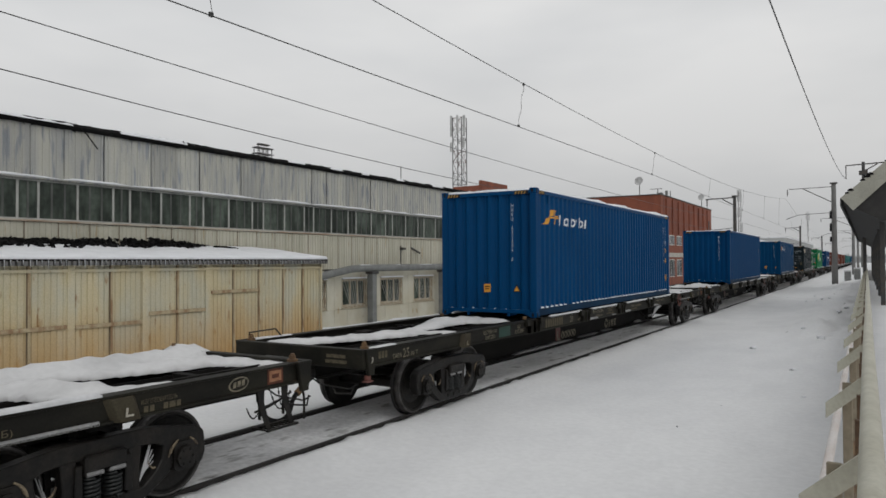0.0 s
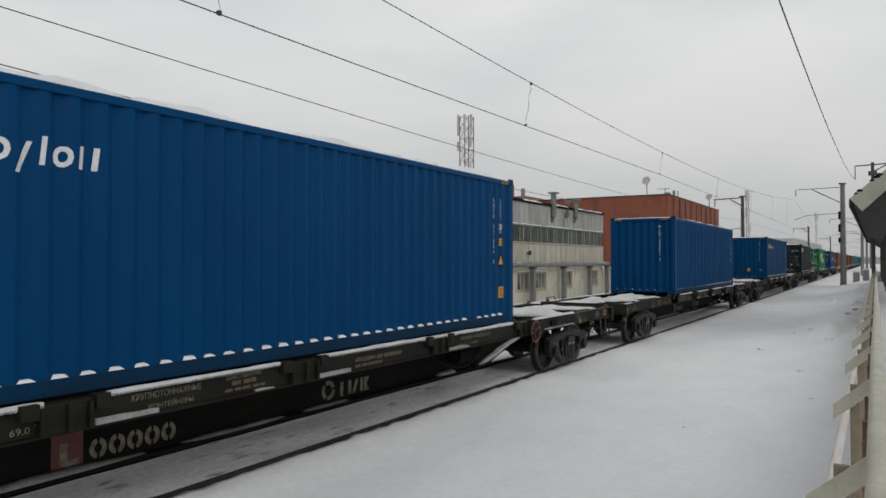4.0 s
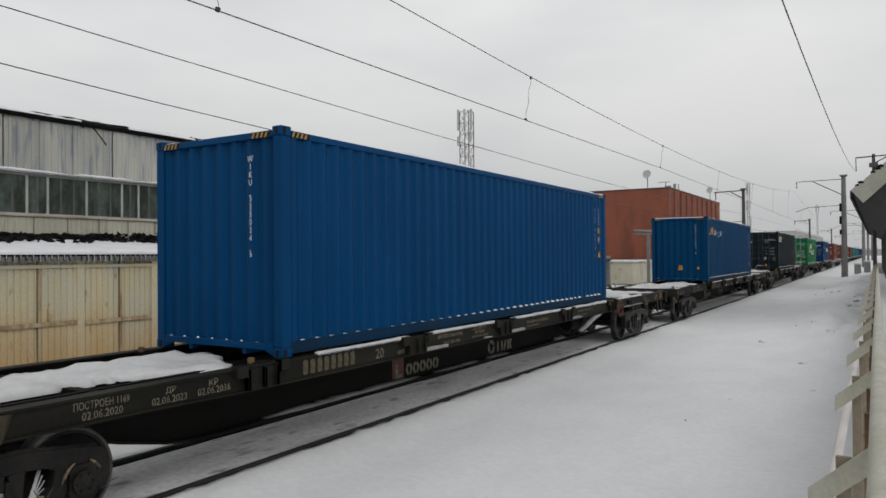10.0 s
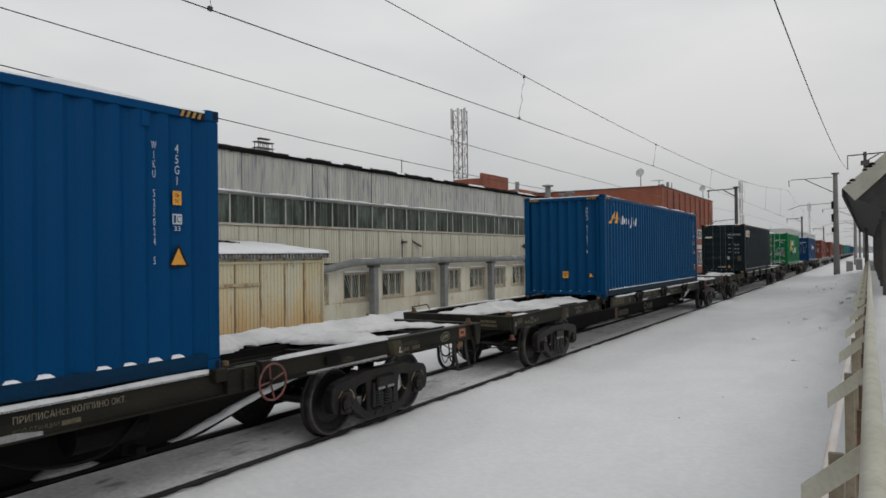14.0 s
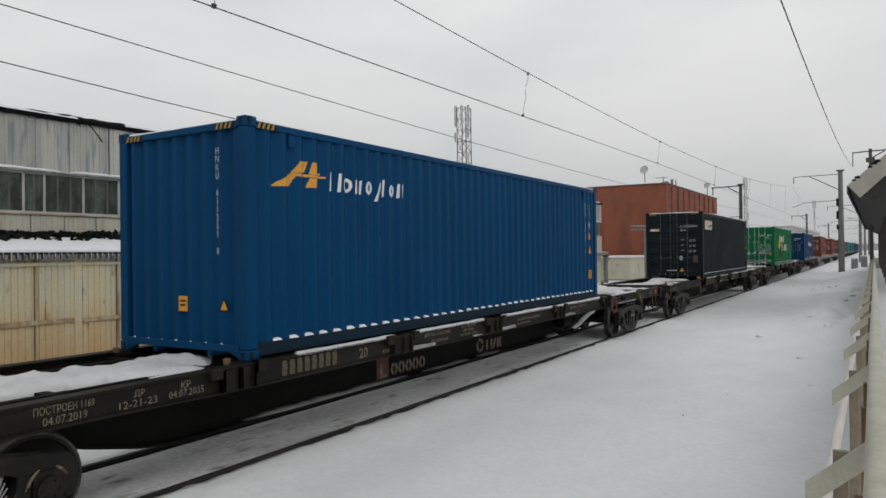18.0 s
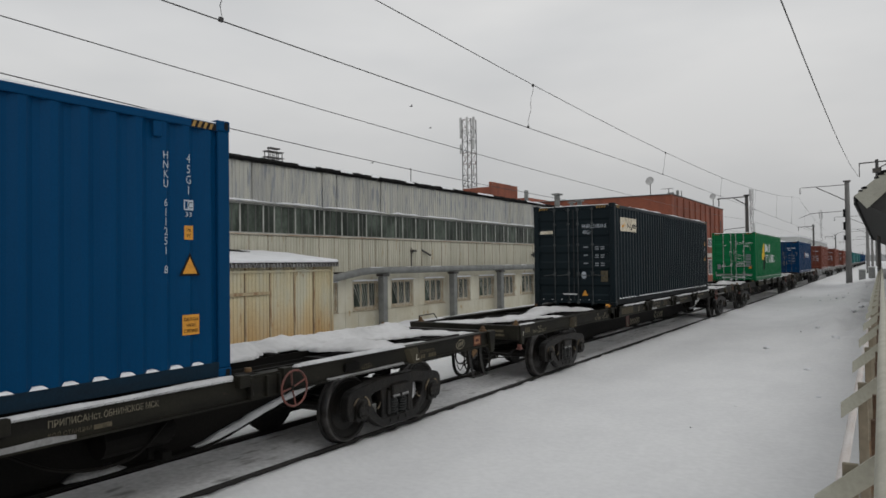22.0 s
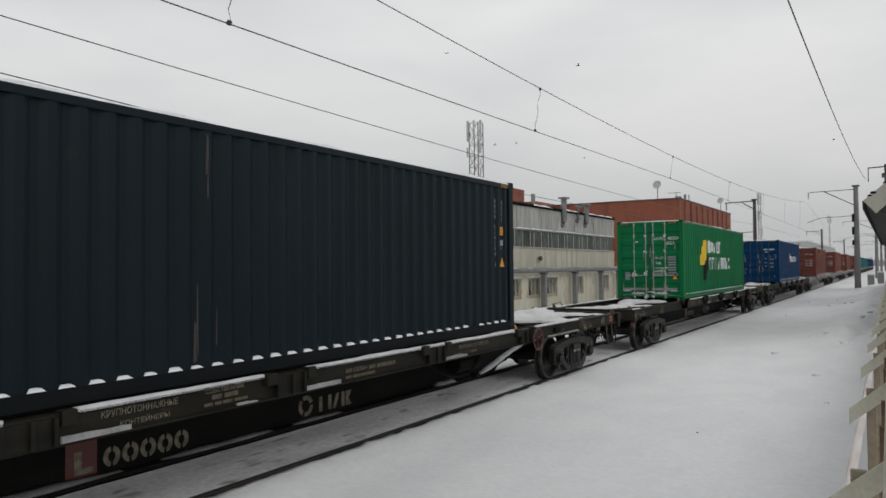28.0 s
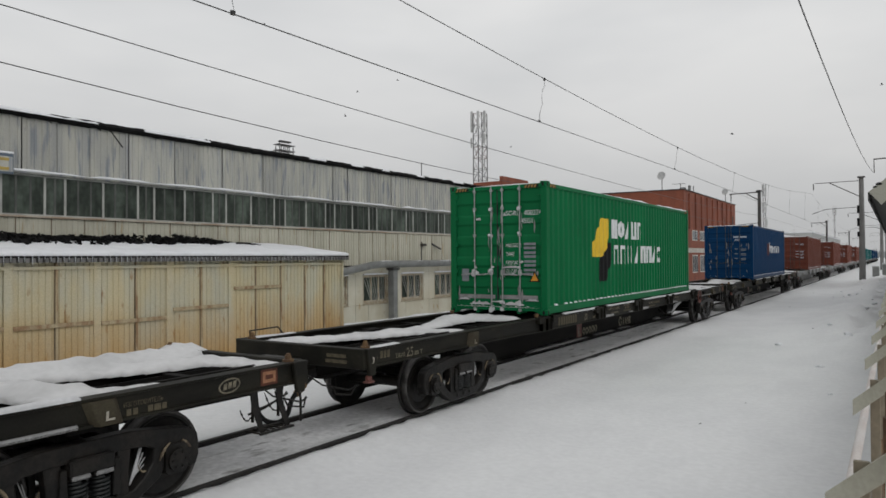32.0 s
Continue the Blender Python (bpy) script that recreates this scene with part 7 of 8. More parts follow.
        # frozen spatter in the windows of the frame
        for a, n in ((-1, 4), (1, 9)):
            bm = B()
            for i in range(n):
                u = (i + 0.5) / n
                y0, y1 = a * (0.47 + 0.06 * u), a * (0.50 + 0.17 * u)
                z0, z1 = 0.30 + 0.10 * u, 0.44 + 0.24 * (1 - abs(2 * u - 1.1))
                prism(bm, [(y0 - 0.008, z0), (y0 + 0.008, z0), (y1 + 0.004, z1), (y1 - 0.004, z1)], "x", *sorted((s * 0.975, s * 0.985)))
            parts.append(part("ice_spatter", bm, SNOW_GREY if a > 0 else SLUSH, bg, "fan of frozen snow spatter"))
        # brake shoe and hanger
        for a in (-1, 1):
            bm = B()
            pts = [(a * 0.925 - a * (0.50 * math.cos(t)), 0.4785 + 0.50 * math.sin(t)) for t in [radians(d) for d in (-32, -16, 0, 14)]]
            pts += [(a * 0.925 - a * (0.56 * math.cos(t)), 0.4785 + 0.56 * math.sin(t)) for t in [radians(d) for d in (14, 0, -16, -32)]]
            x0, x1 = sorted((s * 0.75, s * 0.84))
            prism(bm, pts, "x", x0, x1)
            parts.append(part("brake_shoe", bm, CAST, bg))
    bm = B()
    rod(bm, (-0.84, -0.40, 0.40), (0.84, -0.40, 0.40), 0.03, 6)
    rod(bm, (-0.84, 0.40, 0.40), (0.84, 0.40, 0.40), 0.03, 6)
    parts.extend(split("brake_beam", bm, CAST, bg))
    ws = make_wheelset(bg, -0.925, None)
    make_wheelset(bg, 0.925, (ws, *ws.children))
    _bogie["frame"], _bogie["parts"], _bogie["ws"] = bg, parts, (ws, *ws.children)
    return bg


def deck_blanket(rows, z, step, seed):
    """Snow over a frame: ragged drifts along short lines (x, y to x, y), each with its reach and height."""
    x0, x1 = -1.18, 1.22
    y0, y1 = min(min(r[1], r[3]) for r in rows) - 0.5, max(max(r[1], r[3]) for r in rows) + 0.5
    nx, ny = int((x1 - x0) / step), int((y1 - y0) / step)
    bm, top = B(), {}
    for i in range(nx + 1):
        for j in range(ny + 1):
            x, y = x0 + (x1 - x0) * i / nx, y0 + (y1 - y0) * j / ny
            big = noise.noise(Vector((x * 1.7 + seed, y * 0.75, seed * 2.3)))
            small = noise.noise(Vector((x * 6 + seed, y * 4.5, 5.5)))
            tiny = noise.noise(Vector((x * 15, y * 12 + seed, 1.5)))
            best, lift = -9.0, 0.0
            for a, b, c, d, r, h in rows:
                ux, uy = c - a, d - b
                t = max(0.0, min(1.0, ((x - a) * ux + (y - b) * uy) / (ux * ux + uy * uy)))
                far = math.hypot(x - a - t * ux, (y - b - t * uy) * 0.8)
                m = 0.92 - far / r + 0.45 * big + 0.20 * small + 0.10 * tiny
                best = max(best, m)
                lift = max(lift, h * max(0.0, min(1.0, m * 1.3)) ** 0.55)
            lump = noise.noise(Vector((x * 3.1, y * 2.6 + seed, 9.5)))
            up = 0.58 * lift * (0.85 + 0.40 * big + 0.36 * small + 0.45 * lump) + 0.008 * tiny
            top[i, j] = (bm.verts.new((x, y, z + 0.004 + max(0.0, up))), best)
    for i in range(nx):
        for j in range(ny):
            q = [top[i, j], top[i + 1, j], top[i + 1, j + 1], top[i, j + 1]]
            if sum(1 for v in q if v[1] > 0.08) >= 2:
                bm.faces.new([v[0] for v in q])
    out = bmesh.ops.extrude_edge_only(bm, edges=[e for e in bm.edges if e.is_boundary])
    for v in out["geom"]:
        if isinstance(v, bmesh.types.BMVert):
            v.co.z = min(v.co.z, z) - 0.02
    bmesh.ops.delete(bm, geom=[v for v in bm.verts if not v.link_faces], context="VERTS")
    return bm


def make_wagon(half=12.26, paint_mat=None, black=None, text=True, seed=0):
    """A flat container wagon, its middle at the origin, its rails at z = 0. half: to the end beams."""
    pm, bk = paint_mat or WAGON, black or WAGON_BLACK
    w = base("container_wagon", pose(0, 0, 0), "", "")
    f, top, bot = 1.295, 1.335, 1.045
    hf, hr = half + 0.17, half - 0.06       # front and rear end of the frame
    eb = 1.07                               # the sill is shallower over the bogies
    for s in (-1, 1):
        bm = B()
        rings = []
        for y, u in ((-hf + 0.14, eb), (-8.0, eb), (-6.7, bot), (6.6, bot), (7.4, eb), (hr - 0.14, eb)):
            prof = [(f - 0.17, top), (f, top), (f, top - 0.022), (f - 0.035, top - 0.03), (f - 0.035, u + 0.03), (f, u + 0.022), (f, u), (f - 0.17, u), (f - 0.17, u + 0.02), (f - 0.06, u + 0.03), (f - 0.06, top - 0.03), (f - 0.17, top - 0.022)]
            rings.append([bm.verts.new((s * x, y, z)) for x, z in prof])
        for p, q in zip(rings, rings[1:]):
            for i in range(12):
                bm.faces.new((p[i], p[(i + 1) % 12], q[(i + 1) % 12], q[i]))
        bm.faces.new(rings[0])
        bm.faces.new(rings[-1])
        bmesh.ops.recalc_face_normals(bm, faces=bm.faces)
        part("side_sill", bm, pm, w, "dark olive channel side sill")
    for y0, y1 in ((-hf, -hf + 0.14), (hr - 0.14, hr)):
        part("end_beam", bevelled(boxes((-1.30, 1.30, y0, y1, bot + 0.01, top + 0.005)), 0.012), pm, w, "heavy end beam")
    # deep centre girder: two webs and a bottom plate that rises in a curve towards the bogies
    belly = [(-hf + 0.14, 0.86), (-8.8, 0.86), (-8.3, 0.77), (-7.7, 0.60), (-7.1, 0.46), (-6.7, 0.415), (-6.3, 0.405), (6.0, 0.405), (6.3, 0.42), (6.6, 0.475), (7.0, 0.58), (7.5, 0.70), (8.0, 0.80), (8.5, 0.86), (hr - 0.14, 0.86)]
    for s in (-1, 1):
        bm = B()
        prism(bm, belly + [(hr - 0.14, 1.25), (-hf + 0.14, 1.25)], "x", *sorted((s * 0.284, s * 0.30)))
        part("girder_web", bm, bk, w, "deep black web of the centre girder")
    bm, rings = B(), []
    for y, z in belly:
        rings.append([bm.verts.new(q) for q in ((-0.45, y, z), (0.45, y, z), (0.45, y, z - 0.024), (-0.45, y, z - 0.024))])
    for p, q in zip(rings, rings[1:]):
        for i in range(4):
            bm.faces.new((p[i], p[(i + 1) % 4], q[(i + 1) % 4], q[i]))
    bm.faces.new(rings[0])
    bm.faces.new(rings[-1])
    part("girder_flange", bm, bk, w, "bottom plate of the centre girder")
    def belly_z(y):
        return float(np.interp(y, [b[0] for b in belly], [b[1] for b in belly]))
    def flange_snow(s, a, b, high, material, label, salt):
        """Snow on the outer lip of the bottom plate, thick and thin."""
        bm, rows = B(), []
        n = max(6, int((b - a) / 0.07))
        for i in range(n + 1):
            y = a + (b - a) * i / n
            e = min(1.0, 5.0 * min(i, n - i) / n)
            h = high * e * (0.75 + 0.5 * noise.noise(Vector((y * 1.9, salt, 0))) + 0.35 * noise.noise(Vector((y * 7, salt, 3))))
            out = 0.445 - 0.05 * (1 - e) - 0.035 * abs(noise.noise(Vector((y * 3.1, salt, 7))))
            z = belly_z(y)
            rows.append([bm.verts.new((s * x, y, z + u)) for x, u in ((0.301, 0.003), (0.301, h * 1.1 + 0.004), ((0.301 + out) / 2, h + 0.004), (out - 0.008, h * 0.6 + 0.003), (out, 0.001))])
        for p, q in zip(rows, rows[1:]):
            for i in range(4):
                bm.faces.new((p[i], p[i + 1], q[i + 1], q[i]))
        part("girder_snow", bm, material, w, label, smooth=True)
    for s in (-1, 1):
        flange_snow(s, 6.15, 8.3, 0.045, SNOW_GREY, "snow on the rising girder end", 2 + s)
        for k, (a, b, h) in enumerate(((-5.5, -1.7, 0.05), (-1.2, 0.5, 0.022), (0.9, 1.9, 0.02), (4.55, 5.25, 0.07))):
            flange_snow(s, a, b, h, SLUSH, "dirty snow on the girder plate", 11 + 3 * k + s)
    for y in (-hf + 2.99, hr - 2.76):
        part("bolster_beam", bevelled(boxes((-1.12, 1.12, y - 0.17, y + 0.17, 0.985, 1.26), (-0.26, 0.26, y - 0.2, y + 0.2, 0.83, 0.985), (0.66, 0.84, y - 0.11, y + 0.11, 0.87, 0.985), (-0.84, -0.66, y - 0.11, y + 0.11, 0.87, 0.985)), 0.015), bk, w)
    xb = None
    for y in (-10.9, -8.2, -6.42, -4.9, -3.2, -1.6, 0.0, 1.6, 3.2, 4.9, 6.42, 8.2, 10.9):
        if xb is None:
            xb = part("cross_beam", boxes((0.0, 0.83, -0.06, 0.06, 1.06, 1.27)), bk, w, at=pose(0.29, y, 0))
        else:
            again(xb, pose(0.29, y, 0))
        again(xb, pose(-1.12, y, 0))
    for s in (-1, 1):
        split("inner_stringer", boxes((s * 0.72 - 0.03, s * 0.72 + 0.03, -hf + 0.15, -6.5, 1.16, 1.28), (s * 0.72 - 0.03, s * 0.72 + 0.03, 6.5, hr - 0.15, 1.16, 1.28)), bk, w)
    # stiffener boxes on the sill
    st = None
    for s in (-1, 1):
        for y in (-6.42, -3.16, -0.08, 3.16, 6.42):
            if st is None:
                bm = boxes((0, 0.075, -0.25, -0.21, bot + 0.02, top - 0.02), (0, 0.075, 0.0, 0.04, bot + 0.02, top - 0.02), (0, 0.075, 0.20, 0.24, bot + 0.02, top - 0.02), (0, 0.03, -0.21, 0.20, bot + 0.02, top - 0.025), (-0.03, 0.085, -0.42, -0.26, top - 0.11, top + 0.03), (-0.03, 0.085, 0.26, 0.40, top - 0.11, top + 0.03))
                bevelled(bm, 0.006)
                st = part("stiffener", bm, pm, w, "dark bracket pair on the sill", at=pose(f - 0.03, y, 0))
            else:
                again(st, Matrix.Translation((s * (f - 0.03), y, 0)) @ Matrix.Diagonal((s, 1, 1, 1)))
    # gusset where the sill passes the bogie
    g = None
    for y, d in ((-hf + 3.05, 1), (hr - 2.72, -1)):
        for s in (-1, 1):
            bm = B()
            xa, xb2 = s * (f - 0.034), s * (f + 0.018)
            foot = [bm.verts.new(p) for p in ((xa, y - 0.175, top - 0.03), (xa, y + 0.175, top - 0.03), (xa, y + 0.165 - d * 0.08, eb), (xa, y - 0.165 - d * 0.08, eb))]
            face = [bm.verts.new(p) for p in ((xb2, y - 0.11, top - 0.03), (xb2, y + 0.11, top - 0.03), (s * (f + 0.055), y + 0.11 - d * 0.08, eb), (s * (f + 0.055), y - 0.11 - d * 0.08, eb))]
            bm.faces.new(foot)
            bm.faces.new(face)
            for i in range(4):
                bm.faces.new((foot[i], foot[(i + 1) % 4], face[(i + 1) % 4], face[i]))
            part("gusset", bevelled(bm, 0.006), GUSSET if text else pm, w, "worn brownish gusset plate")
    # tapered corner brackets and twist-lock stubs
    for y, d in ((-hf + 0.16, -1), (hr - 0.16, 1)):
        for s in (-1, 1):
            bm = B()
            prism(bm, [(y - 0.13, top + 0.008), (y + 0.13, top + 0.008), (y + 0.06, bot - 0.08), (y - 0.06, bot - 0.08)], "x", *sorted((s * (f - 0.02), s * (f + 0.045))))
            part("corner_bracket", bevelled(bm, 0.01), pm, w)
            bm = B()
            rod(bm, (s * 1.16, y - d * 0.05, top - 0.01), (s * 1.16, y - d * 0.05, top + 0.028), 0.07, 10)
            rod(bm, (s * 1.16, y - d * 0.05, top + 0.02), (s * 1.16, y - d * 0.05, top + 0.075), 0.042, 10)
            rod(bm, (s * 1.16, y - d * 0.05, top + 0.075), (s * 1.16, y - d * 0.05, top + 0.10), 0.03, 10, 0.026)
            part("twist_lock", bm, RUST, w, "rusty twist-lock stub")
            if d > 0:
                continue
            bm = boxes((s * 1.26 - 0.03, s * 1.26 + 0.03, y - 0.05, y + 0.05, bot - 0.16, bot - 0.08), (s * 1.26 - 0.05, s * 1.26 + 0.05, y - 0.08, y + 0.08, bot - 0.19, bot - 0.16))
            part("tow_hook", bevelled(bm, 0.012), RED_WHEEL, w, "faded red tow hook")
    for y in (-6.28, 6.28):
        for s in (-1, 1):
            bm = B()
            box(bm, s * 1.12 - 0.10, s * 1.12 + 0.10, y - 0.12, y + 0.12, top - 0.06, top + 0.008)
            part("container_seat", bevelled(bm, 0.01), bk, w)
            bm = B()
            yy = y - 0.10 if y < 0 else y + 0.10
            rod(bm, (s * 1.06, yy, top - 0.01), (s * 1.06, yy, top + 0.06), 0.045, 10)
            part("side_lock", bevelled(bm, 0.008), RUST, w, "rusty lock block beside the container foot")
    # coupler heads and hoses
    for d in (-1, 1):
        y0 = hr if d > 0 else -hf
        bm = B()
        box(bm, -0.14, 0.14, min(y0, y0 + d * 0.40), max(y0, y0 + d * 0.40), 0.94, 1.14)
        prism(bm, [(-0.20, y0 + d * 0.38), (0.26, y0 + d * 0.38), (0.24, y0 + d * 0.52), (0.06, y0 + d * 0.60), (-0.05, y0 + d * 0.50), (-0.22, y0 + d * 0.58)], "z", 0.86, 1.22)
        part("coupler", bm, CAST, w, "cast automatic coupler head")
        bm = B()
        tube(bm, [(1.24, y0 + d * 0.03, 0.86), (1.10, y0 + d * 0.07, 0.78), (0.6, y0 + d * 0.07, 0.80), (0.25, y0 + d * 0.08, 0.95), (0.18, y0 + d * 0.3, 1.2)], 0.012, 6)
        tube(bm, [(1.20, y0 + d * 0.05, 0.86), (1.14, y0 + d * 0.08, 0.72), (0.86, y0 + d * 0.08, 0.70), (0.80, y0 + d * 0.07, 0.80)], 0.013, 6)
        split("uncoupling_lever", bm, CAST, w, "thin bent uncoupling lever")
    # grab loop over the far front corner
    bm = B()
    tube(bm, [(-1.2, -hf + 0.20, top), (-1.2, -hf + 0.20, top + 0.12), (-1.2, -hf + 0.80, top + 0.135), (-1.2, -hf + 0.94, top)], 0.013, 6)
    part("grab_iron", bm, CAST, w, "thin steel grab loop")
    # shunter's step at the rear corner, the hose slung to the next wagon, chains and drop rods
    for s in (-1, 1):
        y = hr - 0.80
        bm = B()
        for a in (y, y + 0.40):
            prism(bm, [(a - 0.055, eb), (a + 0.055, eb), (a + 0.05, 0.90), (a + 0.165, 0.57), (a + 0.095, 0.57), (a - 0.03, 0.86)], "x", *sorted((s * (f - 0.10), s * (f - 0.085))))
            box(bm, *sorted((s * (f - 0.14), s * (f - 0.101))), a + 0.0, a + 0.012, 0.70, eb)
        split("step_leg", bm, CAST, w, "flat bent leg of the step")
        bm = B()
        for a, b in ((0.02, 0.05), (0.25, 0.29)):
            box(bm, *sorted((s * (f - 0.02 - a), s * (f - 0.02 - b))), y + 0.06, y + 0.60, 0.545, 0.572)
        for k in range(7):
            box(bm, *sorted((s * (f - 0.07), s * (f - 0.27))), y + 0.07 + 0.085 * k, y + 0.082 + 0.085 * k, 0.55, 0.571)
        part("step", bm, CAST, w, "barred steel foot step")
    gap = 1.08
    bm = B()
    tube(bm, smooth_line([(0.42, hr - 0.12, 1.0), (0.42, hr - 0.07, 0.80), (0.41, hr - 0.02, 0.60), (0.40, hr + 0.12, 0.45), (0.40, hr + 0.34, 0.38), (0.40, hr + 0.52, 0.45), (0.39, hr + 0.63, 0.65), (0.38, hr + 0.86, 0.80), (0.36, hr + gap, 0.90)]), 0.033, 8)
    part("brake_hose", bm, RUBBER, w, "sagging black brake hose slung between the wagons", smooth=True)
    bm = B()
    rod(bm, (0.385, hr + 0.70, 0.70), (0.375, hr + 0.88, 0.81), 0.05, 8)
    part("hose_coupling", bm, RUST, w, "rusty hose coupling head")
    for pts, r in (([(0.62, hr - 0.30, 1.0), (0.62, hr - 0.29, 0.78), (0.66, hr - 0.20, 0.70), (0.66, hr + 0.02, 0.74)], 0.016), ([(1.02, hr - 0.72, 0.76), (1.02, hr - 0.45, 0.80), (0.98, hr - 0.05, 0.90)], 0.015),
                   ([(0.98, hr - 0.62, 1.0), (1.0, hr - 0.60, 0.72), (1.0, hr - 0.50, 0.66)], 0.013), ([(1.16, hr - 0.06, 1.0), (1.18, hr - 0.02, 0.86), (1.19, hr - 0.03, 0.57)], 0.017)):
        bm = B()
        tube(bm, smooth_line(pts), r, 6)
        part("drop_rod", bm, CAST, w, "thin bent rod under the end beam", smooth=True)
    for a, b, low in (((1.08, hr - 0.52, 0.99), (1.04, hr - 0.12, 0.95), 0.74), ((0.9, hr - 0.74, 0.80), (0.95, hr - 0.55, 0.84), 0.66), ((0.7, hr + 0.0, 0.96), (0.55, hr + 0.30, 0.92), 0.66)):
        bm = B()
        for i in range(14):
            u, v = i / 14, (i + 0.8) / 14
            pu, pv = [Vector(a).lerp(Vector(b), q) - Vector((0, 0, 4 * q * (1 - q) * ((a[2] + b[2]) / 2 - low))) for q in (u, v)]
            rod(bm, pu, pv, 0.012 if i % 2 else 0.007, 5)
        part("chain", bm, CAST, w, "thin sagging steel chain")
    # hand brake wheel at the rear
    bw = B()
    pts = [(f + 0.11, 6.80 + 0.215 * math.cos(t), 1.115 + 0.215 * math.sin(t)) for t in [i * math.pi / 12 for i in range(25)]]
    tube(bw, pts, 0.014, 6)
    hw = part("hand_brake_wheel", bw, RED_WHEEL, w, "faded red hand brake wheel", smooth=True)
    bm = B()
    for t in (radians(25), radians(105), radians(185), radians(275)):
        rod(bm, (f + 0.07, 6.80, 1.115), (f + 0.11, 6.80 + 0.21 * math.cos(t), 1.115 + 0.21 * math.sin(t)), 0.012, 5)
    split("spoke", bm, RED_WHEEL, hw)
    bm = B()
    rod(bm, (f - 0.05, 6.80, 1.115), (f + 0.09, 6.80, 1.115), 0.03, 8)
    box(bm, f - 0.03, f + 0.02, 6.72, 6.98, 1.10, 1.30)
    part("brake_box", bm, pm, hw)
    bm = boxes((f - 0.034, f + 0.02, hr - 4.32, hr - 4.03, 1.15, 1.26))
    part("card_holder", bevelled(bm, 0.008), bk, w, "small dark waybill holder")
    # air reservoir and rods under the frame
    bm = B()
    rod(bm, (0.62, 4.75, 0.80), (0.62, 5.55, 0.80), 0.17, 14)
    rod(bm, (0.62, 5.55, 0.80), (0.62, 5.62, 0.80), 0.12, 14)
    part("air_reservoir", bm, bk, w)
    part("reservoir_hanger", bevelled(boxes((0.50, 0.56, 5.40, 5.60, 0.46, 1.08), (0.56, 0.72, 5.46, 5.58, 0.46, 0.56)), 0.01), bk, w)
    bm = B()
    tube(bm, smooth_line([(0.80, 5.5, 0.95), (0.82, 5.0, 0.62), (0.80, 4.3, 0.66), (0.70, 3.7, 0.98)]), 0.018, 6)
    part("air_pipe", bm, bk, w)
    # markings on the near side
    near = lambda y, z: Matrix.Translation((f + 0.0015 - 0.033, y, z)) @ SIDE
    if text:
        letters("ТАРА", 0.07, 0.25, STENCIL, w, near(-11.65, 1.12), "stencil", "faded stencilled word")
        letters("25", 0.14, 0.17, STENCIL, w, near(-11.37, 1.11), "stencil", "faded stencilled number")
        letters(".00 Т", 0.07, 0.23, STENCIL, w, near(-11.18, 1.115), "stencil", "faded stencilled number")
        for i, u in enumerate((0.055, 0.085, 0.06, 0.02, 0.06, 0.06, 0.06)):
            part("operator_bar", plate(rect(u, 0.105)), STENCIL_DIM, w, "faded block of operator lettering", at=near(-12.34 + 0.082 * i, 1.165))
        for i in range(8):
            part("number_bar", plate([(0, 0.02), (0.022, 0), (0.070, 0), (0.092, 0.02), (0.092, 0.165), (0.070, 0.185), (0.022, 0.185), (0, 0.165)]), STENCIL_DIM, w, "faded block of the painted wagon number", at=near(-5.70 + 0.1345 * i, 1.10))
        letters("20", 0.145, 0.19, STENCIL, w, near(-4.18, 1.11), "stencil", "faded stencilled number")
        letters("69.0 Т", 0.065, 0.26, STENCIL, w, near(-3.63, 1.11), "stencil", "faded stencilled weight")
        letters("КРУПНОТОННАЖНЫЕ", 0.068, 0.83, STENCIL, w, near(-2.49, 1.215), "stencil", "stencilled words for heavy containers")
        letters("КОНТЕЙНЕРЫ", 0.066, 0.54, STENCIL, w, near(-2.30, 1.105), "stencil", "stencilled words for heavy containers")
        letters("СОБСТВЕННИК", 0.055, 0.53, STENCIL, w, near(-1.31, 1.255), "stencil", "stencilled owner line")
        for a, u in ((-1.23, 0.13), (-1.06, 0.19)):
            part("stencil_bar", plate(rect(u, 0.05)), STENCIL_DIM, w, at=near(a, 1.185))
        for a, u in ((-1.33, 0.11), (-1.19, 0.09), (-1.08, 0.13), (-0.92, 0.19)):
            part("stencil_bar", plate(rect(u, 0.034)), STENCIL_DIM, w, at=near(a, 1.12))
        letters("АРЕНДОВАН", 0.065, 0.45, STENCIL, w, near(0.98, 1.17), "stencil", "stencilled lease line")
        for a, u in ((1.48, 0.14), (1.66, 0.44)):
            part("stencil_bar", plate(rect(u, 0.055)), STENCIL_DIM, w, at=near(a, 1.175))
        for a, u in ((0.98, 0.12), (1.13, 0.16), (1.31, 0.30)):
            part("stencil_bar", plate(rect(u, 0.04)), STENCIL_DIM, w, at=near(a, 1.10))
        letters("ПРИПИСАН", 0.065, 0.41, STENCIL, w, near(3.91, 1.20), "stencil", "stencilled home station line")
        letters("СТ.", 0.05, 0.08, STENCIL, w, near(4.33, 1.20), "stencil", "stencilled home station line")
        letters("КОД СТАНЦИИ", 0.048, 0.40, STENCIL_DIM, w, near(3.91, 1.105), "stencil", "stencilled station code line")
        part("stencil_bar", plate(rect(0.18, 0.045)), STENCIL_DIM, w, at=near(4.33, 1.105))
        letters("(ДБ)", 0.08, 0.22, STENCIL_DIM, w, near(8.28, 1.12), "stencil", "stencilled code in brackets")
        letters("ИЗГОТОВИТЕЛЬ", 0.05, 0.43, STENCIL_DIM, w, near(9.73, 1.185), "stencil", "stencilled maker line")
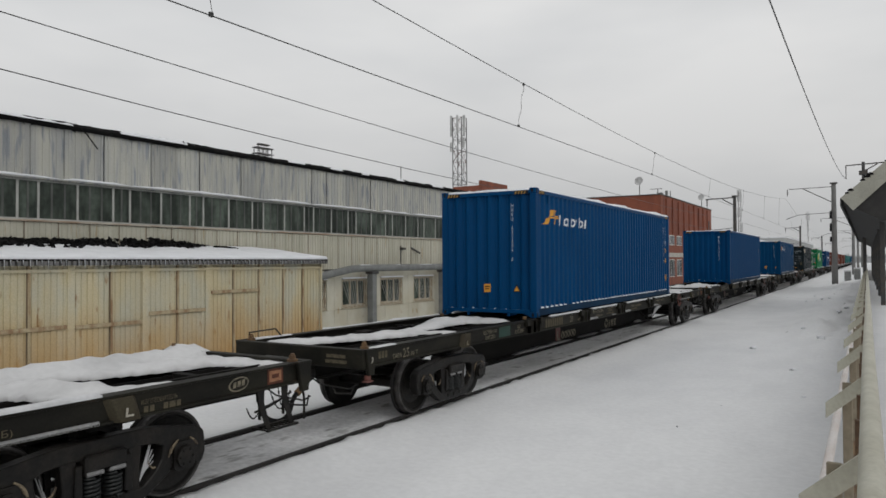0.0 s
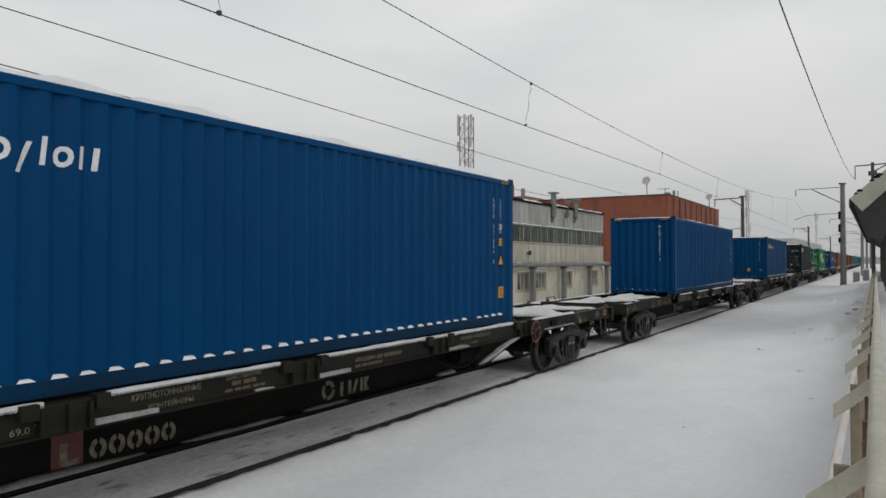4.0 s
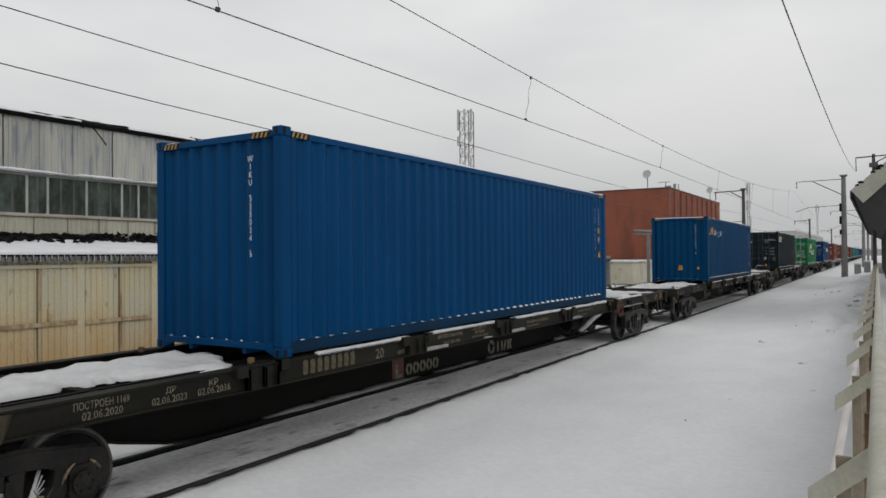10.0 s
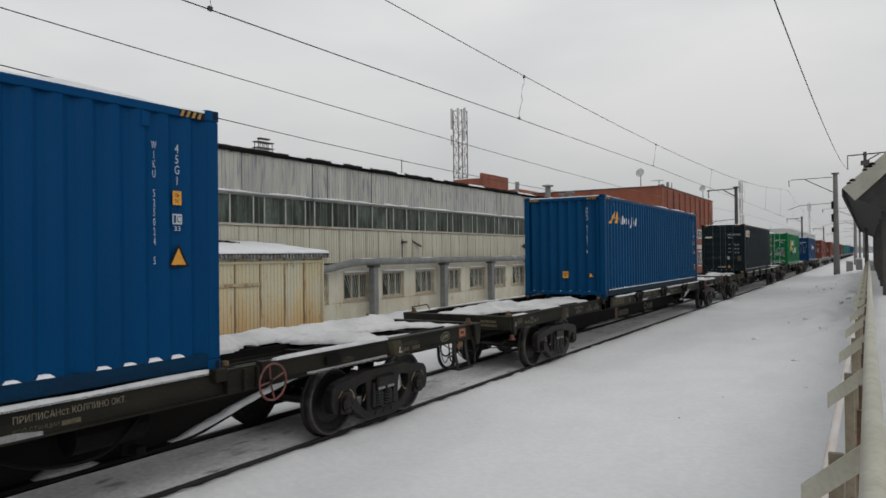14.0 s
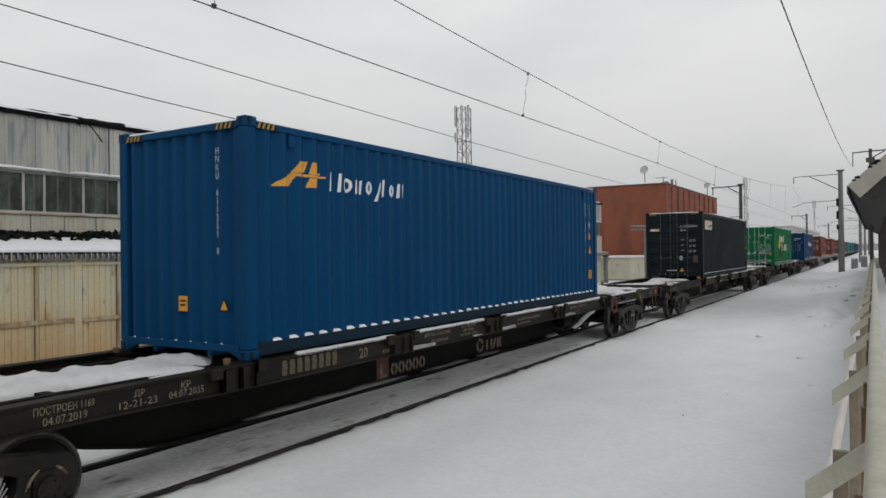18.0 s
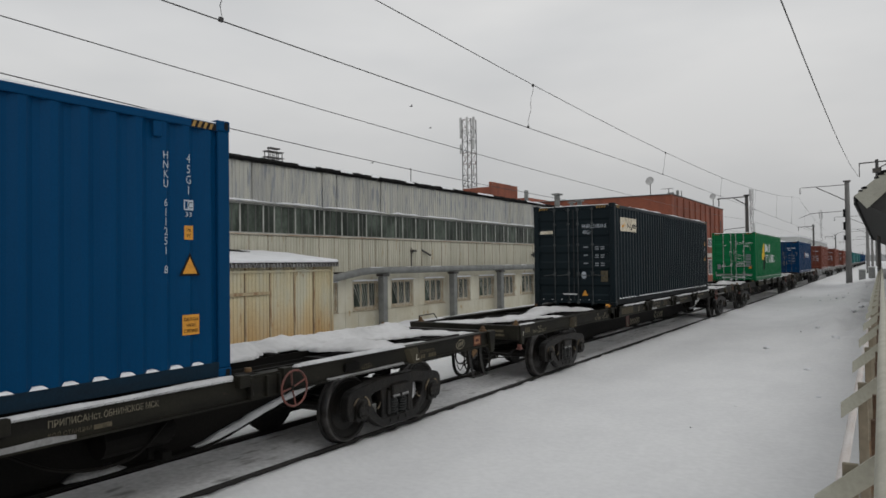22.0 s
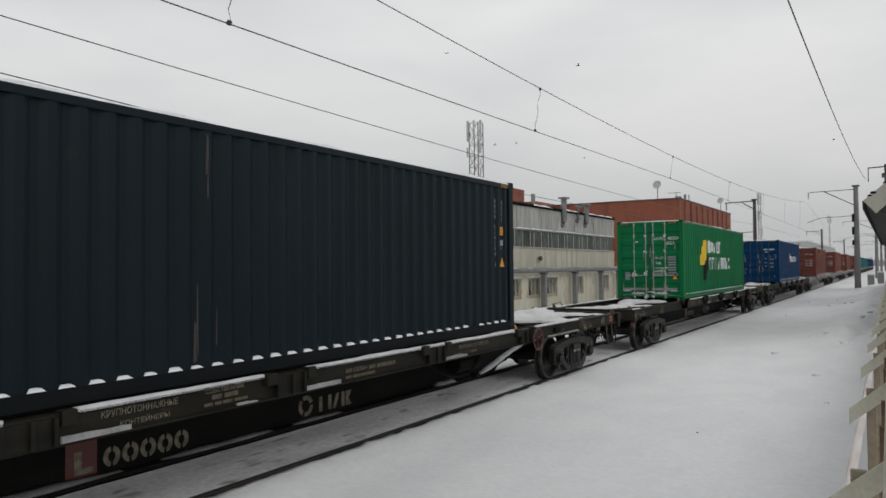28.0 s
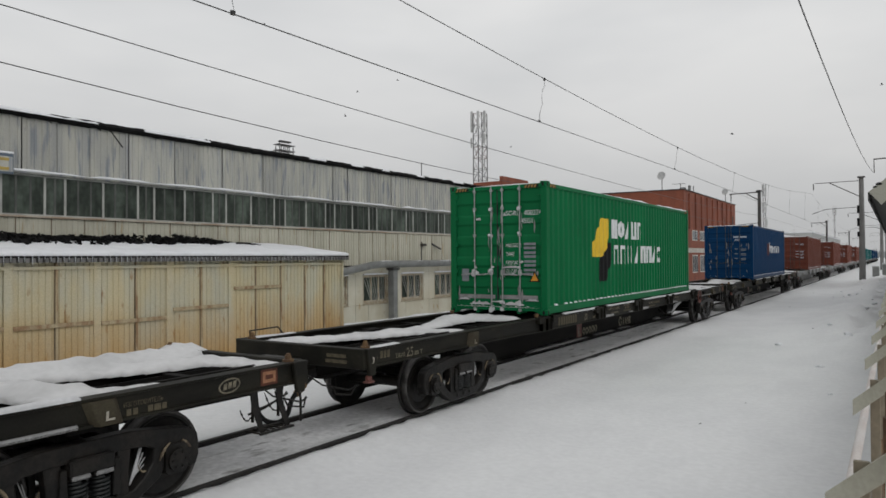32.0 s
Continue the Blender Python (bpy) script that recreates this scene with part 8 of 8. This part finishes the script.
        for a, u in ((9.76, 0.05), (9.83, 0.05), (9.99, 0.055), (10.06, 0.075), (10.15, 0.05)):
            part("stencil_bar", plate(rect(u, 0.065)), STENCIL_DIM, w, at=near(a, 1.10))
        bm = B()
        n = 24
        outer = [(0.20 * math.cos(i * 2 * math.pi / n), 0.105 * math.sin(i * 2 * math.pi / n)) for i in range(n)]
        lo = [bm.verts.new((u, v, 0)) for u, v in outer]
        hi = [bm.verts.new((u * 0.86, v * 0.78, 0.001)) for u, v in outer]
        for i in range(n):
            bm.faces.new((lo[i], lo[(i + 1) % n], hi[(i + 1) % n], hi[i]))
        for i in range(3):
            prism(bm, [(-0.12 + 0.085 * i, -0.04), (-0.06 + 0.085 * i, -0.04), (-0.04 + 0.085 * i, 0.045), (-0.10 + 0.085 * i, 0.045)], "z", 0, 0.001)
        part("maker_mark", bm, STENCIL, w, "pale oval maker's mark", at=near(11.0, 1.20) @ Matrix.Diagonal((0.76, 0.80, 1, 1)) @ pose(0, 0, 0, 0, 0, 6))
        sg = part("label_plate", plate(rect(0.26, 0.19)), RED_DULL, w, "red framed label plate", at=near(11.45, 1.12) @ pose(0, 0, 0.001))
        part("label_inset", plate(rect(0.20, 0.13, 0.03, 0.03), 0.001), PLATE_ORANGE, sg, at=pose(0, 0, 0.0022))
        part("label_print", plate(rect(0.12, 0.05, 0.07, 0.07), 0.001), RED_DULL, sg, at=pose(0, 0, 0.0036))
        part("end_data", plate(rect(0.36, 0.05)), STENCIL_DIM, w, "faded end beam lettering", at=Matrix.Translation((0.62, -hf - 0.002, 1.20)) @ END)
        part("end_data", plate(rect(0.40, 0.05)), STENCIL_DIM, w, "faded end beam lettering", at=Matrix.Translation((0.60, -hf - 0.002, 1.12)) @ END)
        part("corner_mark", plate([(0.0, 0.0), (0.05, 0.02), (0.06, 0.08), (0.02, 0.10), (0.01, 0.08), (0.035, 0.07), (0.03, 0.03)]), STENCIL_WHITE, w, "white hook mark", at=Matrix.Translation((f + 0.047, -hf + 0.13, 1.13)) @ SIDE)
        part("gusset_mark", plate([(0, 0), (0.09, 0), (0.09, 0.02), (0.025, 0.02), (0.025, 0.09), (0, 0.09)]), STENCIL_WHITE, w, "small white mark", at=Matrix.Translation((f + 0.052, 9.50, 1.115)) @ SIDE @ Matrix.Rotation(radians(6), 4, "X"))
        part("gusset_mark", plate([(0, 0), (0.08, 0), (0.08, 0.02), (0.022, 0.02), (0.022, 0.08), (0, 0.08)]), STENCIL, w, "small pale mark", at=Matrix.Translation((f + 0.052, -hf + 2.95, 1.11)) @ SIDE @ Matrix.Rotation(radians(6), 4, "X"))
        # company marks on the deep girder, as plain shapes
        gx = 0.3005
        def girder(outline, material, label, rise=0.0):
            part("brand_shape", plate(outline), material, w, label, at=Matrix.Translation((gx + rise, 0, 0)) @ SIDE)
        girder(rect(0.34, 0.37, -2.29, 0.435), RED_SIGN, "red block of a company mark")
        girder([(-2.20, 0.46), (-1.99, 0.46), (-1.99, 0.52), (-2.12, 0.52), (-2.12, 0.70), (-2.20, 0.70)], STENCIL, "pale angle on the red block", 0.002)
        for k in range(5):
            bm = B()
            for a0, a1 in ((-1.35, 1.35), (1.75, 4.5)):
                arc = [a0 + (a1 - a0) * i / 8 for i in range(9)]
                prism(bm, [(0.10 * math.cos(t), 0.11 * math.sin(t)) for t in arc] + [(0.045 * math.cos(t), 0.055 * math.sin(t)) for t in arc[::-1]], "z", 0, 0.0016)
            part("brand_shape", bm, STENCIL, w, "pale ring of a company mark", at=Matrix.Translation((gx, -1.78 + 0.222 * k, 0.575)) @ SIDE)
        for k in range(3):
            a0 = k * 2.1 + 0.3
            bm = B()
            arc = [a0 + 1.75 * i / 6 for i in range(7)]
            prism(bm, [(0.15 * math.cos(t), 0.15 * math.sin(t)) for t in arc] + [(0.085 * math.cos(t), 0.085 * math.sin(t)) for t in arc[::-1]], "z", 0, 0.0016)
            part("brand_shape", bm, STENCIL, w, "pale arc of a round mark", at=Matrix.Translation((gx, 1.22, 0.605)) @ SIDE)
        for shape in (rect(0.07, 0.22, 1.50, 0.47), rect(0.07, 0.22, 1.70, 0.47), [(1.80, 0.47), (1.87, 0.47), (1.95, 0.69), (1.88, 0.69)], rect(0.07, 0.22, 2.0, 0.47), [(2.10, 0.47), (2.24, 0.47), (2.16, 0.58), (2.24, 0.69), (2.10, 0.69)]):
            girder(shape, STENCIL, "pale stroke of a company mark")
    # snow: along the sill ledges, heaps over the open frame ends
    for s in (-1, 1):
        for k, (a, b) in enumerate(((-5.45, -3.36), (-2.75, -0.5), (0.2, 5.95))):
            bm = snow_heap(*sorted((s * (f - 0.06), s * (f + 0.0))), a, b, top, 0.035, 0.05, 7 + k + s, cover=-0.08, edge=0.025)
            part("sill_snow", bm, SNOW_GREY, w, "ridge of snow along the sill", smooth=True)
        bm = snow_heap(*sorted((s * (f - 0.10), s * (f - 0.005))), 6.95, hr - 2.9, top, 0.04, 0.03, 12 + s, cover=0.22, edge=0.04)
        part("sill_snow", bm, SNOW_GREY, w, "ridge of snow along the sill", smooth=True)
        bm = snow_heap(*sorted((s * (f - 0.16), s * (f - 0.01))), -hf + 0.25, -hf + (1.2 if s < 0 else 0.9), top, 0.016, 0.03, 15 + s, cover=0.62, edge=0.05)
        if len(bm.faces):
            part("sill_snow", bm, SNOW_GREY, w, "ridge of snow along the sill", smooth=True)
        else:
            bm.free()
        bm = snow_heap(*sorted((s * (f - 0.035), s * (f + 0.0))), 7.5, hr - 2.9, eb + 0.024, 0.02, 0.03, 18 + s, cover=0.42, edge=0.01)
        part("flange_snow", bm, SLUSH, w, "line of snow on the lower flange", smooth=True)
    for s in (-1, 1):
        for k, (a, b) in enumerate(((-2.88, -2.2), (0.20, 0.85), (3.44, 4.15), (-0.9, -0.6))):
            bm = snow_heap(*sorted((s * (f - 0.034), s * (f - 0.002))), a, b, bot + 0.022, 0.055, 0.025, 60 + k + s, cover=-0.1, edge=0.25)
            if len(bm.faces):
                part("flange_snow", bm, SLUSH, w, "wedge of snow on the sill flange", smooth=True)
            else:
                bm.free()
    patches = (((-0.70, -12.0, -0.15, -10.4, 0.30, 0.12), (-0.15, -10.4, 0.15, -9.4, 0.27, 0.12), (0.15, -9.5, 0.88, -9.15, 0.15, 0.08), (0.0, -9.4, -0.38, -7.6, 0.25, 0.13),
                (-0.42, -7.6, -0.30, -6.4, 0.36, 0.17), (-0.1, -6.8, 0.55, -6.45, 0.17, 0.12), (-1.05, -12.0, -1.0, -11.3, 0.12, 0.05)),
               ((-0.95, 6.25, -0.92, 9.0, 0.46, 0.27), (-0.50, 6.2, -0.62, 7.6, 0.36, 0.16), (-0.80, 9.0, -0.98, 12.0, 0.42, 0.25), (-0.35, 9.1, 0.62, 9.5, 0.32, 0.23), (0.62, 9.28, 1.16, 9.42, 0.18, 0.14),
                (-0.55, 10.1, -0.15, 11.5, 0.26, 0.12), (-0.30, 11.85, 0.85, 12.05, 0.20, 0.08), (0.62, 9.7, 0.95, 10.25, 0.16, 0.08)))
    grow = (half - 12.26)
    for k, rows in enumerate(patches):
        d = grow if k else -grow
        bm = deck_blanket([(a, b + d, c, e + d, r, h) for a, b, c, e, r, h in rows], 1.262, 0.075, 40 + k + seed * 7)
        part("deck_snow", bm, DECK_SNOW, w, "ragged blanket of snow over the open frame", smooth=True)
    for y in (-hf + 2.99, hr - 2.76):
        make_bogie(w, y)
    return w


TRAIN = []      # each thing that rolls with the train, and its place along the train


def add_to_train(ob, y, z):
    ob.matrix_basis = pose(TRACK_X, y, z)
    TRAIN.append((ob, y, z))


HEAD_Y = 14.326 + CL / 2      # middle of the first whole wagon at the start
wagon = make_wagon()
tagged(wagon, "dark olive container flat wagon with snow on its frame", "wagon", "wagons of the train")
add_to_train(wagon, HEAD_Y, RAIL_TOP)
for k in (-1, 1, 2, 3, 4, 5):
    o = copy_thing(wagon, pose(TRACK_X, HEAD_Y + k * PITCH, RAIL_TOP))
    slack = {1: -0.08, 2: 0.11}.get(k, 0.0)      # how its couplings are stretched
    add_to_train(o, HEAD_Y + k * PITCH + slack, RAIL_TOP)

BOX_Z = RAIL_TOP + DECK
boxes_on = [
    (blue_container(BLUE, "HNKU 621804 8", True, "blue forty-foot container with an amber emblem and snow on top"), 0),
    (blue_container(BLUE, "WIKU 525024 5", False, "plain blue forty-foot container with stacked white code"), 1),
    (blue_container(BLUE_PALE, "HNKU 611251 8", True, "faded blue forty-foot container with an amber emblem"), 2),
    (navy_container(), 3),
    (green_container(), 4),
    (royal_container(), 5),
]
# the head wagon has lost part of the snow over its rear frame
drift = max((o for o in wagon.children if o.name.startswith("deck_snow")), key=lambda o: sum(c[1] for c in o.bound_box))
drift.data = finish("deck_snow", deck_blanket([(-0.62, 6.3, -0.60, 9.2, 0.34, 0.20), (-0.60, 9.1, 0.62, 9.45, 0.40, 0.22), (0.55, 9.2, 1.16, 9.35, 0.22, 0.14), (-0.55, 9.6, -0.45, 11.7, 0.26, 0.17), (-0.45, 11.6, 0.75, 12.0, 0.18, 0.10), (0.9, 11.2, 1.2, 12.0, 0.12, 0.05)], 1.262, 0.075, 91), DECK_SNOW, True)

# the snow over the front frames of the next two wagons has settled each in its own way
for k, rows, salt in ((1, [(-0.62, -11.9, -0.42, -10.4, 0.36, 0.13), (-0.42, -10.4, -0.60, -9.2, 0.46, 0.15), (-0.30, -9.6, 0.62, -9.22, 0.20, 0.10), (-0.15, -8.9, -0.10, -6.4, 0.52, 0.19), (0.30, -7.4, 0.62, -6.6, 0.22, 0.10), (-1.1, -11.2, -1.05, -10.7, 0.12, 0.05)], 57),
                      (2, [(-0.40, -11.9, -0.25, -10.6, 0.48, 0.17), (-0.55, -10.5, -0.60, -8.7, 0.62, 0.24), (0.10, -10.2, 0.80, -9.15, 0.26, 0.15), (-0.05, -8.6, 0.0, -6.4, 0.58, 0.21), (0.40, -7.4, 0.72, -6.6, 0.20, 0.12)], 63)):
    blanket = min((o for o in TRAIN[k + 1][0].children if o.name.startswith("deck_snow")), key=lambda o: sum(c[1] for c in o.bound_box))
    blanket.data = finish("deck_snow", deck_blanket(rows, 1.262, 0.075, salt), DECK_SNOW, True)

# the bogies do not stand quite alike under the wagons
for k, front, rear in ((0, -0.07, 0.02), (2, 0.03, -0.06), (3, 0.0, 0.06)):
    for o in TRAIN[k + 1 if k else 0][0].children:
        if o.name.startswith("bogie"):
            o.location.y += front if o.location.y < 0 else rear

# the company marks are sprayed on each girder at a place of their own
for k, first, second in ((0, -0.45, 0.30), (1, -0.16, 0.0), (2, -0.22, -0.08)):
    for o in TRAIN[k + 1 if k else 0][0].children:
        if o.name.startswith("brand_shape"):
            mid = o.location.y + sum(c[0] for c in o.bound_box) / 8
            o.location.y += first if mid < 0.3 else second

# repair and building dates, painted on each wagon
def painted_dates(w, station, built, depot, overhaul, patch=False):
    near = lambda y, z: Matrix.Translation((1.2635, y, z)) @ SIDE
    letters(station, 0.065, 0.045 * len(station), STENCIL, w, near(4.43, 1.20), "stencil", "stencilled home station line")
    if built:
        letters("ПОСТРОЕН 1169", 0.075, 0.56, STENCIL, w, near(-8.69, 1.21), "stencil", "faded stencilled building line")
        letters(built, 0.075, 0.41, STENCIL, w, near(-8.61, 1.11), "stencil", "faded stencilled date")
    if depot:
        letters("ДР", 0.075, 0.12, STENCIL, w, near(-7.72, 1.20), "stencil", "faded stencilled repair mark")
        letters(depot, 0.075, 0.42, STENCIL, w, near(-7.88, 1.11), "stencil", "faded stencilled date")
    letters("КР", 0.075, 0.12, STENCIL, w, near(-7.17, 1.20), "stencil", "faded stencilled repair mark")
    letters(overhaul, 0.075, 0.44, STENCIL, w, near(-7.32, 1.115), "stencil", "faded stencilled date")
    if patch:
        part("paint_patch", plate(rect(0.50, 0.21)), GREEN_PATCH, w, "dark green patch of fresh paint", at=near(-8.03, 1.095))


for k, row in ((0, ("ОБНИНСКОЕ МСК", "21.05.2019", "", "21.05.2035", True)), (1, ("КОЛПИНО ОКТ.", "02.06.2020", "02.06.2023", "02.06.2036")), (2, ("ОБНИНСКОЕ МСК", "04.07.2019", "12-21-23", "04.07.2035")), (3, ("КОЛПИНО ОКТ.", "", "02.02.2024", "02.02.2037"))):
    painted_dates(TRAIN[0 if k == 0 else k + 1][0], *row)

# bright orange lock heads beside the dark container's feet
for y in (-6.30, 6.36):
    bm = B()
    rod(bm, (1.02, y, 1.37), (1.10, y, 1.37), 0.062, 10)
    rod(bm, (1.10, y, 1.37), (1.12, y, 1.37), 0.045, 10)
    box(bm, 1.03, 1.09, y - 0.04, y + 0.04, 1.33, 1.38)
    part("lock_head", bm, ORANGE, TRAIN[4][0], "bright orange lock head")

for ob, k in boxes_on:
    add_to_train(ob, HEAD_Y + k * PITCH - (0.08 if k == 4 else 0.0), BOX_Z)

far_wagon = make_wagon(13.9, WAGON_GREY, WAGON_GREY, False, 3)
tagged(far_wagon, "grey container flat wagon farther down the train", "wagon", "wagons of the train")
brown = plain_container(BROWN, "red-brown forty-foot container on a grey wagon")
teal = plain_container(TEAL, "teal forty-foot container far down the train")
royal2 = plain_container(ROYAL, "blue forty-foot container far down the train")
FAR_Y = HEAD_Y + 5 * PITCH + 12.86 + 14.5
for k in range(10):
    y = FAR_Y + 29.0 * k
    o = far_wagon if k == 0 else copy_thing(far_wagon, pose(TRACK_X, y, RAIL_TOP))
    add_to_train(o, y, RAIL_TOP)
    src = brown if k < 4 else teal if k < 7 else royal2
    o = src if k in (0, 4, 7) else copy_thing(src, pose(TRACK_X, y, BOX_Z))
    add_to_train(o, y, BOX_Z)

# ---- birds over the track ----
def make_bird(k):
    bird = base("bird", pose(0, 0, 0), "dark bird gliding under the grey sky", "bird", "birds")
    bm = B()
    lathe(bm, [(-0.14, 0.003), (-0.09, 0.02), (-0.03, 0.032), (0.05, 0.032), (0.09, 0.022), (0.12, 0.016), (0.145, 0.003)], 8)
    part("body", bm, BIRD, bird, smooth=True)
    for s in (-1, 1):
        bm = B()
        prism(bm, [(0.05, 0.0), (0.06, s * 0.14), (0.01, s * 0.29), (-0.02, s * 0.285), (-0.04, s * 0.12), (-0.05, 0.0)], "z", -0.006, 0.006)
        part("wing", bm, BIRD, bird, at=Matrix.Translation((0, s * 0.02, 0.012)) @ Matrix.Rotation(radians(s * 20), 4, "X"))
    part("tail", boxes((-0.20, -0.11, -0.025, 0.025, -0.004, 0.004)), BIRD, bird)
    return bird


BIRDS = [make_bird(k) for k in range(7)]


FLIGHTS = [[(23, (-28.2, 52.7, 19.2)), (28, (-21.8, 55.5, 19.7)), (32, (-11.0, 60.2, 12.7))],
           [(24, (-42.8, 47.7, 25.6)), (28, (-34.6, 55.0, 22.8)), (32, (-43.5, 50.5, 16.3))],
           [(23, (-40.2, 60.8, 15.4)), (28, (-34.5, 64.2, 15.5)), (32, (-42.7, 57.7, 21.1))],
           [(23, (-34.0, 70.3, 20.4)), (28, (-4.5, 78.9, 15.1)), (32, (-0.9, 78.3, 19.0))],
           [(23, (-50.6, 68.4, 15.2)), (28, (-37.8, 75.8, 17.7)), (32, (-38.9, 75.5, 16.2))],
           [(26.5, (-68.3, 52.2, 35.6)), (28, (-68.9, 50.1, 37.6)), (32, (-64.1, 59.5, 31.4))],
           [(23, (-56.5, 78.9, 16.7)), (28, (-34.8, 90.4, 17.5)), (32, (-61.0, 73.3, 25.4))]]


# metres that the train has rolled, every half second
SHIFT = [0, -1.735, -3.462, -5.183, -6.896, -8.602, -10.3, -11.991, -13.675, -15.352, -17.024, -18.691, -20.355, -22.02, -23.686, -25.356, -27.029,
         -28.704, -30.38, -32.053, -33.721, -35.38, -37.028, -38.665, -40.293, -41.914, -43.533, -45.155, -46.785, -48.425, -50.077, -51.736, -53.399,
         -55.058, -56.708, -58.343, -59.961, -61.561, -63.144, -64.712, -66.27, -67.821, -69.371, -70.924, -72.485, -74.057, -75.64, -77.231, -78.826,
         -80.421, -82.011, -83.591, -85.159, -86.711, -88.245, -89.761, -91.26, -92.744, -94.22, -95.694, -97.174, -98.67, -100.189, -101.735,
         -103.309]


def train_shift(t):
    i = min(int(t * 2), len(SHIFT) - 2)
    return SHIFT[i] + (SHIFT[i + 1] - SHIFT[i]) * (t * 2 - i)


def motions():
    steps = [i * 0.2 for i in range(161)]
    turns = [math.degrees(train_shift(t) / 0.4785) for t in steps]
    rows_t = [i * 0.5 for i in range(65)]
    for ob, y, z in TRAIN:
        walk(ob, [(t, pose(TRACK_X, y + train_shift(t), z)) for t in rows_t])
        for bogie in ob.children:
            if bogie.name.startswith("bogie"):
                for ws in bogie.children:
                    if ws.name.startswith("wheelset"):
                        y0 = ws.location.y
                        walk(ws, [(t, pose(0, y0, 0.4785, a, 0, 0)) for t, a in zip(steps, turns)])
    # the birds sit behind the workshop at first and fly up late in the clip
    for k, (ob, way) in enumerate(zip(BIRDS, FLIGHTS)):
        spot = Vector((-46 - 1.3 * k, 30 + 2 * k, GROUND_Z + 0.06))
        line = [(0.0, spot), (way[0][0] - 4.0, spot)] + [(t, Vector(p)) for t, p in way]
        rows, n = [], len(line)
        for i, (t, p) in enumerate(line):
            q = line[min(i + 1, n - 1)][1] - line[max(i - 1, 0)][1]
            rows.append((t, pose(p.x, p.y, p.z, 10 * math.sin(i * 2 + k), 0, math.degrees(math.atan2(q.y, q.x)) if q.length > 0.1 else 100)))
        walk(ob, rows)


motions()
